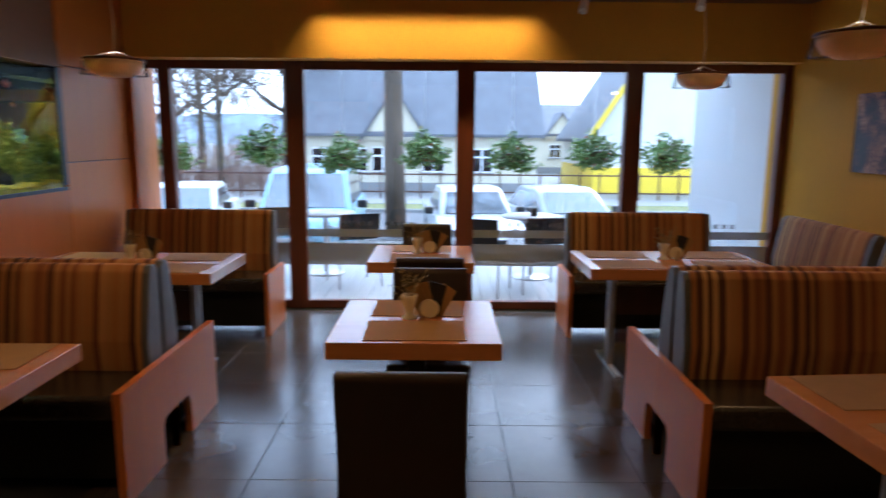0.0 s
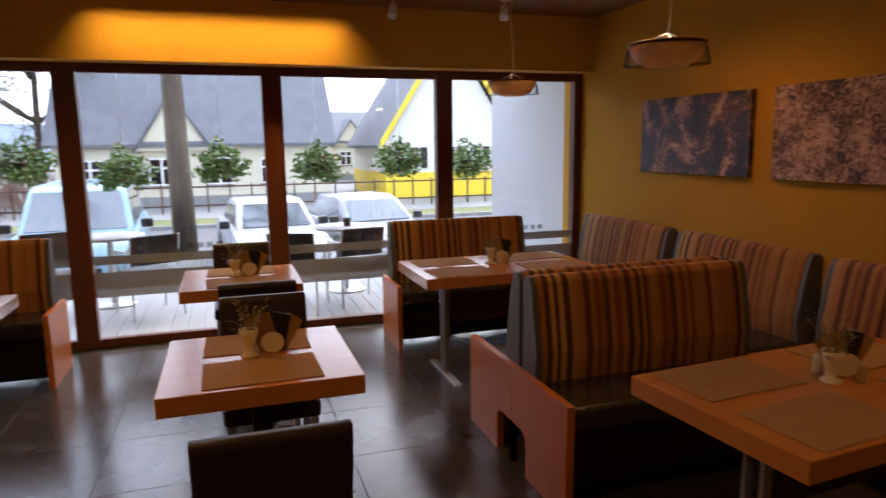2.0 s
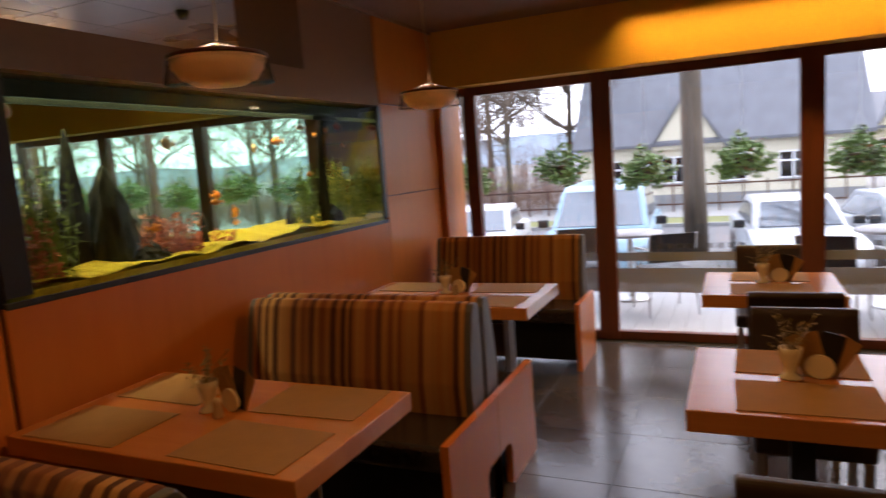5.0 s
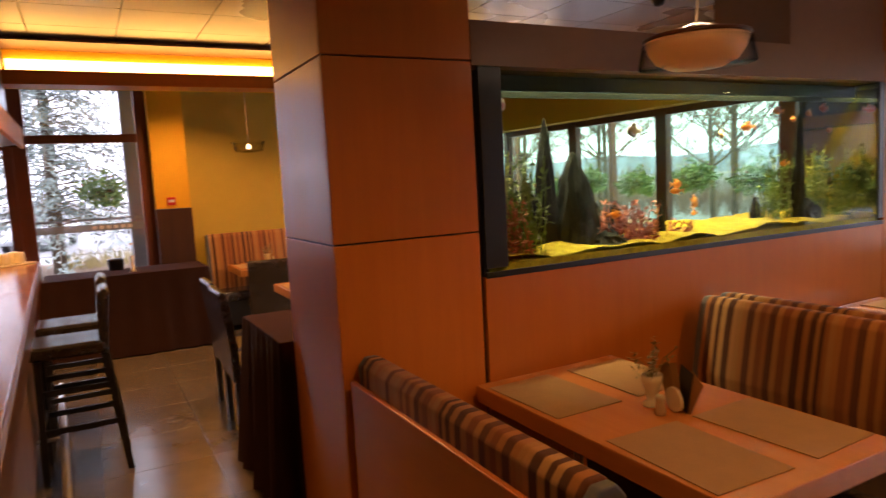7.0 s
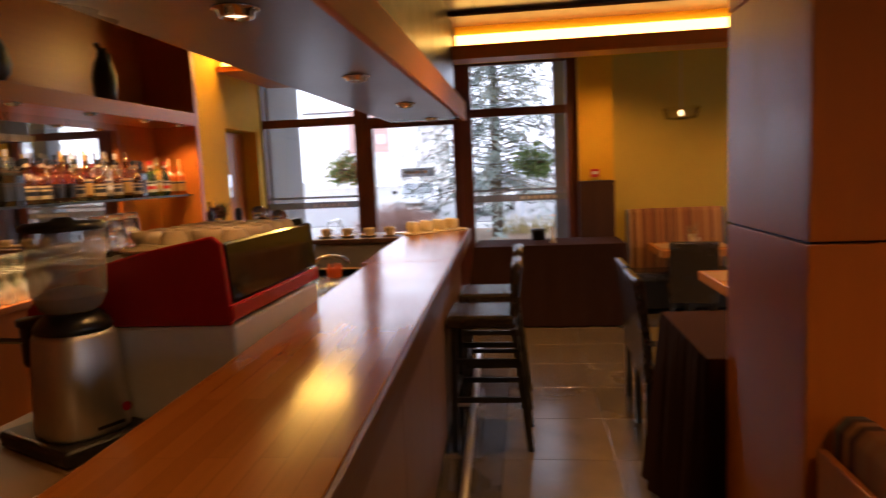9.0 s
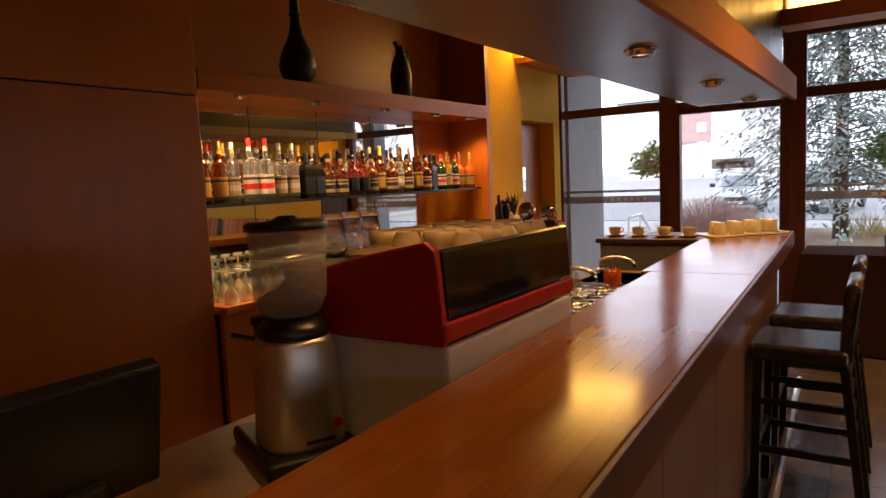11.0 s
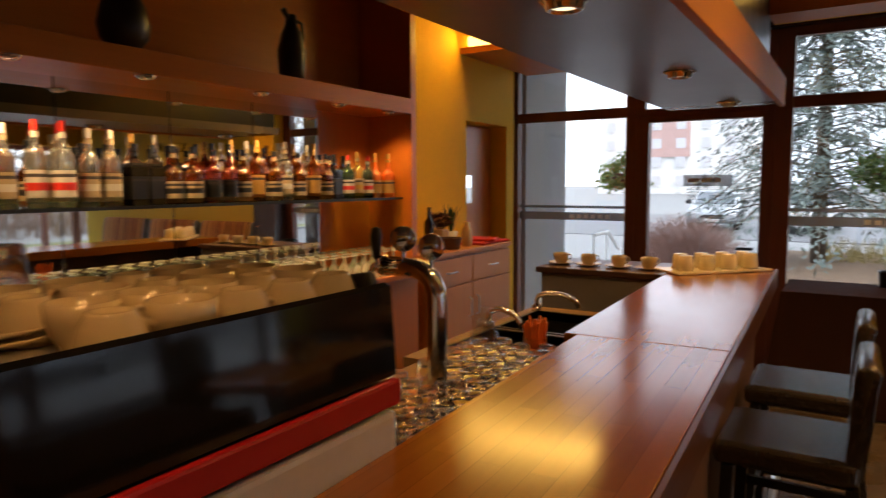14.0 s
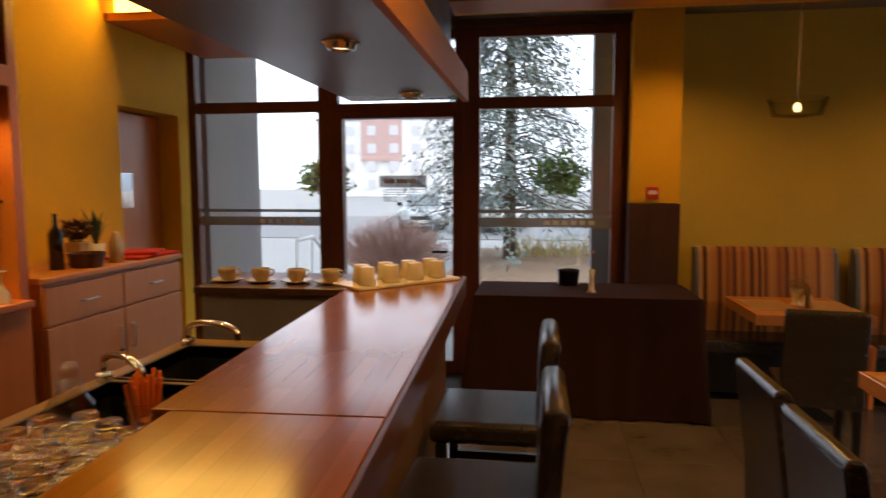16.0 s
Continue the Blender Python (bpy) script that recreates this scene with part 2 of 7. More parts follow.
def tile_stone(name, base):
    m, nt, b = shader(name)
    v = coords(nt)
    info = node(nt, "ShaderNodeObjectInfo")
    sh = node(nt, "ShaderNodeVectorMath")
    sh.operation = "ADD"
    cb = node(nt, "ShaderNodeCombineXYZ")
    link(nt, info.outputs["Random"], cb.inputs[0]), link(nt, info.outputs["Random"], cb.inputs[1])
    sc = node(nt, "ShaderNodeVectorMath")
    sc.operation = "SCALE"
    sc.inputs["Scale"].default_value = 40.0
    link(nt, cb.outputs[0], sc.inputs[0])
    link(nt, v, sh.inputs[0]), link(nt, sc.outputs[0], sh.inputs[1])
    n1 = node(nt, "ShaderNodeTexNoise", Scale=3.0, Detail=6)
    n2 = node(nt, "ShaderNodeTexNoise", Scale=60.0, Detail=4)
    link(nt, sh.outputs[0], n1.inputs["Vector"]), link(nt, sh.outputs[0], n2.inputs["Vector"])
    col = ramp(nt, n1.outputs[0], [(0.3, shade(base, 0.8)), (0.7, shade(base, 1.2))])
    hs = node(nt, "ShaderNodeHueSaturation")
    mr = node(nt, "ShaderNodeMapRange")
    mr.inputs["To Min"].default_value, mr.inputs["To Max"].default_value = 0.9, 1.1
    link(nt, info.outputs["Random"], mr.inputs["Value"]), link(nt, mr.outputs[0], hs.inputs["Value"])
    link(nt, col, hs.inputs["Color"]), link(nt, hs.outputs[0], b.inputs["Base Color"])
    rr = node(nt, "ShaderNodeMapRange")
    rr.inputs["To Min"].default_value, rr.inputs["To Max"].default_value = 0.19, 0.25
    link(nt, n1.outputs[0], rr.inputs["Value"]), link(nt, rr.outputs[0], b.inputs["Roughness"])
    b.inputs["Specular IOR Level"].default_value = 1.0
    bp = node(nt, "ShaderNodeBump", Strength=0.06, Distance=0.004)
    link(nt, n2.outputs[0], bp.inputs["Height"]), link(nt, bp.outputs[0], b.inputs["Normal"])
    return m


M = {}
M["panel"] = wood("beech_veneer_panel", (0.55, 0.152, 0.014), (0.63, 0.193, 0.021), 2, 0.32)
M["panel_h"] = wood("beech_veneer_lengthwise", (0.55, 0.152, 0.014), (0.63, 0.193, 0.021), 0, 0.34)
M["fascia"] = wood("matt_beech_fascia", (0.52, 0.19, 0.03), (0.62, 0.24, 0.045), 0, 0.6)
M["fascia"].node_tree.nodes["Principled BSDF"].inputs["Specular IOR Level"].default_value = 0.2
M["bar_front"] = wood("brown_bar_front", (0.13, 0.07, 0.045), (0.2, 0.11, 0.07), 2, 0.35)
M["tan"] = wood("tan_beech_veneer", (0.56, 0.22, 0.06), (0.64, 0.28, 0.08), 2, 0.4)
M["dark_panel"] = wood("dark_walnut_panel", (0.05, 0.022, 0.014), (0.09, 0.038, 0.024), 2, 0.4)
M["table"] = wood("beech_tabletop", (0.55, 0.2, 0.045), (0.64, 0.26, 0.065), 0, 0.2)
M["table"].node_tree.nodes["Principled BSDF"].inputs["Specular IOR Level"].default_value = 0.75
M["bar"] = planks("lacquered_bar_strips", (0.24, 0.078, 0.012), (0.3, 0.102, 0.018), 0.15)
M["bar_edge"] = wood("bar_edge_wood", (0.07, 0.025, 0.012), (0.12, 0.04, 0.018), 0, 0.35)
M["frame"] = wood("mahogany_window_frame", (0.11, 0.032, 0.018), (0.18, 0.053, 0.028), 2, 0.4)
M["stripe_x"] = striped("striped_upholstery_across", 0)
M["stripe_y"] = striped("striped_upholstery_along", 1)
M["leather"] = plain("black_leather", (0.034, 0.028, 0.025), 0.24, scale=8, vary=0.15, bump=0.02, gloss_vary=0.04, spec=1.0)
M["brown_leather"] = plain("dark_brown_leather", (0.035, 0.02, 0.014), 0.36, scale=30, bump=0.2)
M["grey_edge"] = plain("grey_vinyl_piping", (0.12, 0.12, 0.125), 0.4, scale=30)
M["tile"] = tile_stone("dark_floor_tile", (0.085, 0.07, 0.062))
# Lighter, browner tile copy that carries the lamp light on the bar floor.
M["lit_tile"] = tile_stone("lamplit_floor_tile", (0.12, 0.092, 0.065))
M["grout"] = plain("dark_grout", (0.025, 0.022, 0.02), 0.85, scale=60)
M["ochre"] = plain("ochre_wall_paint", (0.56, 0.28, 0.022), 0.75, scale=14, vary=0.05, bump=0.12, spec=0.15)
M["lintel"] = plain("warm_lintel_paint", (0.66, 0.36, 0.03), 0.7, scale=14, vary=0.05, bump=0.12)
M["green"] = plain("olive_wall_paint", (0.56, 0.4, 0.06), 0.75, scale=14, vary=0.05, bump=0.12, spec=0.15)
M["yellow"] = plain("yellow_wall_paint", (0.75, 0.42, 0.022), 0.75, scale=14, vary=0.05, bump=0.12, spec=0.15)
M["ceil_brown"] = plain("brown_ceiling_paint", (0.2, 0.1, 0.05), 0.45, scale=6, vary=0.06)
M["ceil_grey"] = plain("grey_lacquered_ceiling", (0.16, 0.143, 0.13), 0.3, scale=4, vary=0.05)
M["white"] = plain("white_paint", (0.75, 0.74, 0.72), 0.5, scale=12, vary=0.04)
M["grey_panel"] = plain("grey_laminate", (0.17, 0.16, 0.165), 0.35, scale=8, vary=0.05)
M["steel"] = plain("brushed_steel", (0.62, 0.61, 0.6), 0.34, 0.85, scale=40, stretch=(1, 1, 0.05), vary=0.08)
M["chrome"] = plain("polished_chrome", (0.75, 0.74, 0.72), 0.08, 1.0, scale=6, vary=0.03, bump=0)
M["black"] = plain("black_plastic", (0.012, 0.012, 0.013), 0.35, scale=20)
M["black_gloss"] = plain("black_glass_panel", (0.006, 0.006, 0.007), 0.07, scale=4, bump=0, gloss_vary=0.03)
# Base colour lightened to carry the sky's reflection in the car windows.
M["car_glass"] = plain("sky_toned_car_glass", (0.2, 0.22, 0.24), 0.06, 0.6, scale=3, vary=0.05, bump=0, gloss_vary=0.02)
M["red"] = plain("red_enamel", (0.36, 0.012, 0.016), 0.25, scale=6, vary=0.06, bump=0.01)
M["grey_metal"] = plain("pale_grey_metal", (0.56, 0.55, 0.57), 0.35, 0.0, scale=10, vary=0.05)
M["paper"] = plain("kraft_placemat", (0.4, 0.225, 0.08), 0.85, scale=50, vary=0.08, spec=0.2)
M["cream"] = plain("cream_ceramic", (0.82, 0.73, 0.5), 0.25, scale=8, vary=0.04, bump=0)
M["porcelain"] = plain("cream_porcelain", (0.56, 0.44, 0.27), 0.2, scale=8, vary=0.03, bump=0)
M["dry"] = plain("dried_sprig", (0.26, 0.2, 0.08), 0.8, scale=30, vary=0.3)
M["shade_lamp"] = plain("alabaster_lamp_bowl", (0.8, 0.62, 0.4), 0.45, scale=10, vary=0.1)
nt = M["shade_lamp"].node_tree
tl = node(nt, "ShaderNodeBsdfTranslucent", Color=(0.8, 0.5, 0.26, 1))
mixed = node(nt, "ShaderNodeMixShader", Fac=0.35)
link(nt, nt.nodes["Principled BSDF"].outputs[0], mixed.inputs[1]), link(nt, tl.outputs[0], mixed.inputs[2])
link(nt, mixed.outputs[0], nt.nodes["Material Output"].inputs[0])
M["cloth"] = plain("brown_tablecloth", (0.04, 0.017, 0.012), 0.9, scale=40, vary=0.1, bump=0.2, spec=0.08)
M["clay"] = plain("black_clay", (0.02, 0.015, 0.012), 0.4, scale=14, bump=0.15)
M["pane"] = pane_glass("window_pane", (0.95, 0.96, 0.96), 1.0, 0.06)
M["glass"] = clear("drinking_glass", (0.98, 0.97, 0.95), 0.03)
nt = M["glass"].node_tree
thin = node(nt, "ShaderNodeBsdfTransparent", Color=(0.97, 0.96, 0.94, 1))
mixed = node(nt, "ShaderNodeMixShader", Fac=0.12)
link(nt, nt.nodes["Principled BSDF"].outputs[0], mixed.inputs[1]), link(nt, thin.outputs[0], mixed.inputs[2])
link(nt, mixed.outputs[0], nt.nodes["Material Output"].inputs[0])
# Milky veil in the glass colour stands in for sparkle under the shelf lamps.
M["milky_glass"] = frosted("milky_sparkle_glass", (0.9, 0.86, 0.72), 0.33)
M["milky_glass"].node_tree.nodes["Principled BSDF"].inputs["Roughness"].default_value = 0.16
M["milky_glass"].node_tree.nodes["Principled BSDF"].inputs["Specular IOR Level"].default_value = 1.0
M["decanter"] = pane_glass("thin_decanter_glass", (0.94, 0.93, 0.9), 1.0, 0.1)
M["lampglass"] = pane_glass("lamp_glass_ring", (0.99, 0.99, 0.98), 0.12, 0.005)
M["mirror"] = plain("bar_mirror", (0.85, 0.85, 0.82), 0.02, 1.0, scale=2, vary=0.01, bump=0, gloss_vary=0.0)
M["band"] = frosted("grey_window_film", (0.36, 0.37, 0.39), 0.72)
M["sign_grey"] = frosted("grey_sign_film", (0.25, 0.26, 0.28), 0.6)
M["lettering"] = frosted("dark_window_lettering", (0.14, 0.14, 0.15), 0.35)
M["cove"] = glow("cove_strip_light", (1, 0.58, 0.12), 3.6)
M["bulb"] = glow("downlight_lens", (1, 0.8, 0.5), 1.2)
# Glow that stands in for the gold highlight in the far room lamp.
M["gold_glow"] = glow("pendant_highlight", (1, 0.75, 0.35), 1.5)


# ---- mesh helpers ----
def box(bm, x0, x1, y0, y1, z0, z1, bevel=0.0, seg=2):
    r = bmesh.ops.create_cube(bm, size=1, matrix=Matrix.Translation(((x0 + x1) / 2, (y0 + y1) / 2, (z0 + z1) / 2)) @ Matrix.Diagonal((x1 - x0, y1 - y0, z1 - z0, 1)))
    if bevel:
        vs = set(r["verts"])
        es = [e for e in bm.edges if e.verts[0] in vs and e.verts[1] in vs]
        bmesh.ops.bevel(bm, geom=es, offset=bevel, segments=seg, profile=0.5, affect="EDGES")
    return bm


def boxed(*a, **k):
    return box(bmesh.new(), *a, **k)


def lathe(bm, profile, seg=20, at=(0, 0, 0), m=None):
    rings = []
    for r, z in profile:
        ring = []
        for i in range(seg):
            a = 2 * math.pi * i / seg
            p = Vector((r * math.cos(a), r * math.sin(a), z))
            p = (m @ p) if m else p
            ring.append(bm.verts.new(p + Vector(at)))
        rings.append(ring)
    for a, b in zip(rings, rings[1:]):
        for i in range(seg):
            bm.faces.new((a[i], a[(i + 1) % seg], b[(i + 1) % seg], b[i]))
    if profile[0][0] > 1e-4:
        bm.faces.new(list(reversed(rings[0])))
    if profile[-1][0] > 1e-4:
        bm.faces.new(rings[-1])
    return bm


def lathed(profile, seg=20, at=(0, 0, 0), m=None):
    return lathe(bmesh.new(), profile, seg, at, m)


def tube(bm, pts, r, seg=8, taper=1.0):
    pts = [Vector(p) for p in pts]
    rings, s = [], None
    for i, p in enumerate(pts):
        d = (pts[min(i + 1, len(pts) - 1)] - pts[max(i - 1, 0)]).normalized()
        s = d.orthogonal().normalized() if s is None else (s - d * s.dot(d)).normalized()
        u = s.cross(d)
        k = r * (1 + (taper - 1) * i / max(1, len(pts) - 1))
        rings.append([bm.verts.new(p + k * (math.cos(2 * math.pi * j / seg) * s + math.sin(2 * math.pi * j / seg) * u)) for j in range(seg)])
    for a, b in zip(rings, rings[1:]):
        for j in range(seg):
            bm.faces.new((a[j], b[j], b[(j + 1) % seg], a[(j + 1) % seg]))
    bm.faces.new(rings[0]), bm.faces.new(list(reversed(rings[-1])))
    return bm


def tubed(*a, **k):
    return tube(bmesh.new(), *a, **k)


def prism(bm, outline, lo, hi, axis="x", bevel=0.0):
    """A solid from an outline in the two other axes, swept along one axis."""
    def at(p, w):
        return {"x": (w, p[0], p[1]), "y": (p[0], w, p[1]), "z": (p[0], p[1], w)}[axis]
    a = [bm.verts.new(at(p, lo)) for p in outline]
    b = [bm.verts.new(at(p, hi)) for p in outline]
    fs = [bm.faces.new(a), bm.faces.new(list(reversed(b)))]
    for i in range(len(a)):
        fs.append(bm.faces.new((a[i], b[i], b[(i + 1) % len(a)], a[(i + 1) % len(a)])))
    bmesh.ops.recalc_face_normals(bm, faces=fs)
    if bevel:
        es = list({e for f in fs for e in f.edges})
        bmesh.ops.bevel(bm, geom=es, offset=bevel, segments=2, profile=0.5, affect="EDGES")
    return bm


def prismed(*a, **k):
    return prism(bmesh.new(), *a, **k)


def leafy(bm, n, r, squash, rng, size=0.035, droop=0.3):
    for _ in range(n):
        d = Vector((rng.gauss(0, 1), rng.gauss(0, 1), rng.gauss(0, 1))).normalized()
        k = r * rng.uniform(0.35, 1.0) ** 0.6 * (0.75 + 0.45 * noise.noise(d * 2.2))
        c = Vector((d.x * k, d.y * k, d.z * k * squash - droop * r * abs(d.x)))
        a = Vector((rng.gauss(0, 1), rng.gauss(0, 1), rng.gauss(0, 0.5))).normalized() * size
        b = a.cross(Vector((rng.gauss(0, 1), rng.gauss(0, 1), rng.gauss(0, 1)))).normalized() * size * 0.55
        bm.faces.new([bm.verts.new(p) for p in (c - a, c + b, c + a, c - b)])


def mesh_of(name, bm, material, smooth=False):
    bmesh.ops.recalc_face_normals(bm, faces=bm.faces[:])
    me = bpy.data.meshes.new(name)
    bm.to_mesh(me)
    bm.free()
    me.materials.append(material)
    if smooth:
        for p in me.polygons:
            p.use_smooth = True
    return me


def thing(name, at, label, category, group="", turn=0.0):
    ob = new(name)
    ob.empty_display_size = 0.1
    ob.matrix_basis = pose(*at, 0, 0, turn)
    return tagged(ob, label, category, group)


def part(name, bm, material, parent, label="", smooth=False):
    ob = new(name, mesh_of(name, bm, material, smooth))
    ob.parent = parent
    return tagged(ob, label)


def single(name, bm, material, at, label, category, group="", turn=0.0, smooth=False):
    ob = new(name, mesh_of(name, bm, material, smooth))
    ob.matrix_basis = pose(*at, 0, 0, turn)
    return tagged(ob, label, category, group)


def structure(name, bm, material, label, category):
    return tagged(new(name, mesh_of(name, bm, material)), label, category, "", "structure")


# ---- floors, walls, ceilings ----
WY = 5.54      # window wall towards the street
EX = -8.41     # entrance window wall
RX = 3.16      # ochre side wall
CZ = 2.67      # dining ceiling
BZ = 2.85      # bar ceiling

floor = structure("floor", boxed(EX - 0.1, RX + 0.2, -3.2, WY + 0.1, -0.2, -0.004), M["grout"], "dark grout bed under the floor tiles", "floor")

wr = structure("wall_east", boxed(RX, RX + 0.2, -3.2, WY + 0.3, 0, 3.0), M["ochre"], "ochre painted plaster side wall of the dining room", "wall")
structure("wall_south", boxed(-1.0, RX, -3.2, -3.0, 0, 3.0), M["ochre"], "ochre painted rear wall of the dining room", "wall")
bm = boxed(EX - 0.1, RX, WY - 0.24, WY + 0.2, 2.2, 3.0)
structure("lintel", bm, M["lintel"], "yellow painted lintel over the street windows", "lintel")
structure("ceiling", boxed(-2.56, RX, -3.2, WY - 0.24, CZ, CZ + 0.1), M["ceil_brown"], "brown painted ceiling over the booths", "ceiling")
# bar and far room ceiling: light panels with open joints
bm = bmesh.new()
for i in range(10):
    for j in range(15):
        x0, y0 = EX + 0.02 + i * 0.6, -3.2 + j * 0.6
        if x0 < -2.6:
            box(bm, x0 + 0.004, min(x0 + 0.596, -2.56), y0 + 0.004, min(y0 + 0.596, WY - 0.25), BZ, BZ + 0.03)
tagged(new("ceiling", mesh_of("ceiling", bm, M["ceil_grey"])), "pale grey ceiling panels with dark joints", "ceiling", "", "structure")
structure("ceiling", boxed(EX - 0.1, -2.56, -3.2, WY - 0.24, BZ + 0.035, BZ + 0.1), M["black"], "dark void above the ceiling panels", "ceiling")
structure("wall_north_pier", boxed(-2.56, -2.5, WY - 0.24, WY + 0.2, 0, 2.2), M["panel"], "beech veneered pier beside the street windows", "wall")


def window(name, axis, plane, uprights, z0, z1, label, bars=(), depth=0.09):
    """A glazed front: posts (lo, hi) in order, with a pane between each two, and crossbars (z0, z1)."""
    root = tagged(new(name), label, "window", "", "structure")

    def slab(a0, a1, d0, d1, c0, c1, bevel=0.0):
        return boxed(a0, a1, plane + d0, plane + d1, c0, c1, bevel) if axis == "y" else boxed(plane + d0, plane + d1, a0, a1, c0, c1, bevel)
    h = depth / 2
    lo, hi = uprights[0][0], uprights[-1][1]
    for a, b in uprights:
        part("window_post", slab(a, b, -h, h, z0, z1, 0.006), M["frame"], root)
    for (a, b), (c, d) in zip(uprights, uprights[1:]):
        part("bottom_rail", slab(b, c, -h + 0.01, h - 0.01, z0, z0 + 0.07, 0.005), M["frame"], root)
        part("top_rail", slab(b, c, -h + 0.01, h - 0.01, z1 - 0.07, z1, 0.005), M["frame"], root)
        edges = [z0 + 0.07] + [e for bar in bars for e in bar] + [z1 - 0.07]
        for c0, c1 in bars:
            part("crossbar", slab(b, c, -h + 0.012, h - 0.012, c0, c1, 0.005), M["frame"], root)
        for e0, e1 in zip(edges[::2], edges[1::2]):
            p = part("pane", slab(b, c, -0.004, 0.004, e0, e1), M["pane"], root)
            p.visible_shadow = False
    return root


street = window("window_1", "y", WY, [(-2.66, -2.56), (-2.37, -2.26), (-1.26, -1.1), (0.24, 0.4), (1.72, 1.87), (3.08, RX)], 0.0, 2.2,
                "street window front with dark mahogany frames down to the floor")
far_front = window("window_2", "y", WY, [(EX, EX + 0.1), (-6.95, -6.8), (-5.5, -5.35), (-4.05, -3.9), (-2.76, -2.66)], 0.0, 2.2,
                   "street window front of the far room with dark mahogany frames")
entry = window("window_3", "x", EX, [(-2.98, -2.85), (-1.77, -1.68)], 0.0, 2.8, "tall entrance window with mahogany frame and transom", ((2.17, 2.26),))
window("window_4", "x", EX, [(-0.55, -0.42), (0.62, 0.74)], 0.0, 2.8, "tall window beside the entrance door with a transom", ((2.17, 2.26),))
over = window("window_5", "x", EX, [(-1.68, -1.6), (-0.62, -0.55)], 2.16, 2.8, "fanlight above the entrance door")
door = tagged(new("door_1"), "glazed entrance door with a mahogany frame, closed", "door", "", "structure")
for a, b in ((-1.68, -1.56), (-0.64, -0.55)):
    part("door_stile", boxed(EX - 0.05, EX + 0.05, a, b, 0, 2.16, 0.006), M["frame"], door)
part("door_rail", boxed(EX - 0.045, EX + 0.045, -1.56, -0.64, 2.11, 2.16, 0.004), M["frame"], door)
part("door_rail", boxed(EX - 0.045, EX + 0.045, -1.56, -0.64, 0.0, 0.1, 0.004), M["frame"], door)
part("door_pane", boxed(EX - 0.004, EX + 0.004, -1.56, -0.64, 0.1, 2.11), M["pane"], door).visible_shadow = False
part("door_handle", tubed([(EX + 0.05, -0.68, 1.02), (EX + 0.11, -0.68, 1.02), (EX + 0.11, -0.8, 1.02)], 0.012), M["black"], door)
structure("lintel", boxed(EX - 0.15, EX + 0.12, -3.2, 0.74, 2.8, 3.0), M["dark_panel"], "dark head beam over the entrance windows", "lintel")

# frosted film bands and reversed lettering on the panes
for a, b in ((-2.26, -1.26), (-1.1, 0.24), (0.4, 1.72), (1.87, 3.08)):
    part("film_band", boxed(a, b, WY - 0.009, WY - 0.006, 0.4, 0.6), M["band"], street, "grey frosted film band")
    part("film_band", boxed(a, b, WY - 0.009, WY - 0.006, 0.66, 0.73), M["band"], street, "narrow grey frosted film band")
    for i in range(9):
        if i != 4:
            x0 = (a + b) / 2 - 0.35 + i * 0.075
            part("lettering", boxed(x0, x0 + 0.05, WY - 0.012, WY - 0.009, 0.76, 0.8), M["lettering"], street, "grey reversed lettering")
for a, b, root in ((-2.85, -1.77, entry), (-0.42, 0.62, bpy.data.objects["window_4"])):
    part("film_band", boxed(EX + 0.006, EX + 0.009, a, b, 1.22, 1.295), M["band"], root, "grey frosted film band")
    part("film_band", boxed(EX + 0.006, EX + 0.009, a, b, 1.335, 1.36), M["band"], root, "narrow grey film line")
    for i in range(6):
        part("lettering", boxed(EX + 0.009, EX + 0.012, (a + b) / 2 + i * 0.07, (a + b) / 2 + i * 0.07 + 0.045, 1.24, 1.275), M["white"], root, "white lettering bar")
part("hours_plate", boxed(EX + 0.005, EX + 0.007, -1.26, -0.863, 1.542, 1.64), M["sign_grey"], door, "grey opening-hours plate")
for i, (y0, y1) in enumerate(((-1.22, -1.13), (-1.11, -1.02), (-1.0, -0.95))):
    part("plate_lettering", boxed(EX + 0.007, EX + 0.009, y0, y1, 1.578, 1.61), M["white"], door, "pale lettering bar")
for i in range(4):
    part("fine_print", boxed(EX + 0.005, EX + 0.007, -1.24 + 0.02 * (i % 2), -0.88 - 0.03 * (i % 3), 1.482 + i * 0.014, 1.488 + i * 0.014), M["lettering"], door, "fine grey lettering line")
hours = bpy.data.curves.new("hours", "FONT")
hours.body, hours.size, hours.align_x, hours.align_y, hours.extrude = "12.00 - 2.00", 0.068, "CENTER", "CENTER", 0.001
writer = bpy.data.objects.new("hours", hours)
figures = new("opening_hours", bpy.data.meshes.new_from_object(writer))
bpy.data.objects.remove(writer)
figures.data.materials.append(M["sign_grey"])
figures.parent = door
figures.matrix_basis = Matrix(((0, 0, -1, EX + 0.006), (-1, 0, 0, -1.06), (0, 1, 0, 1.443), (0, 0, 0, 1)))
tagged(figures, "grey opening hours, mirrored from inside")

# entrance side: yellow pier, olive wall
structure("wall_west_pier", boxed(EX - 0.1, EX + 0.22, 0.74, 1.1, 1.42, 3.0), M["yellow"], "yellow painted pier beside the entrance window", "wall")
structure("wall_west_pier_base", boxed(EX - 0.1, EX + 0.235, 0.735, 1.105, 0, 1.415), M["dark_panel"], "dark brown panelled base of the pier", "wall")
structure("wall_west", boxed(EX - 0.1, EX, 1.1, WY - 0.24, 0, 3.0), M["green"], "olive painted wall of the far room", "wall")
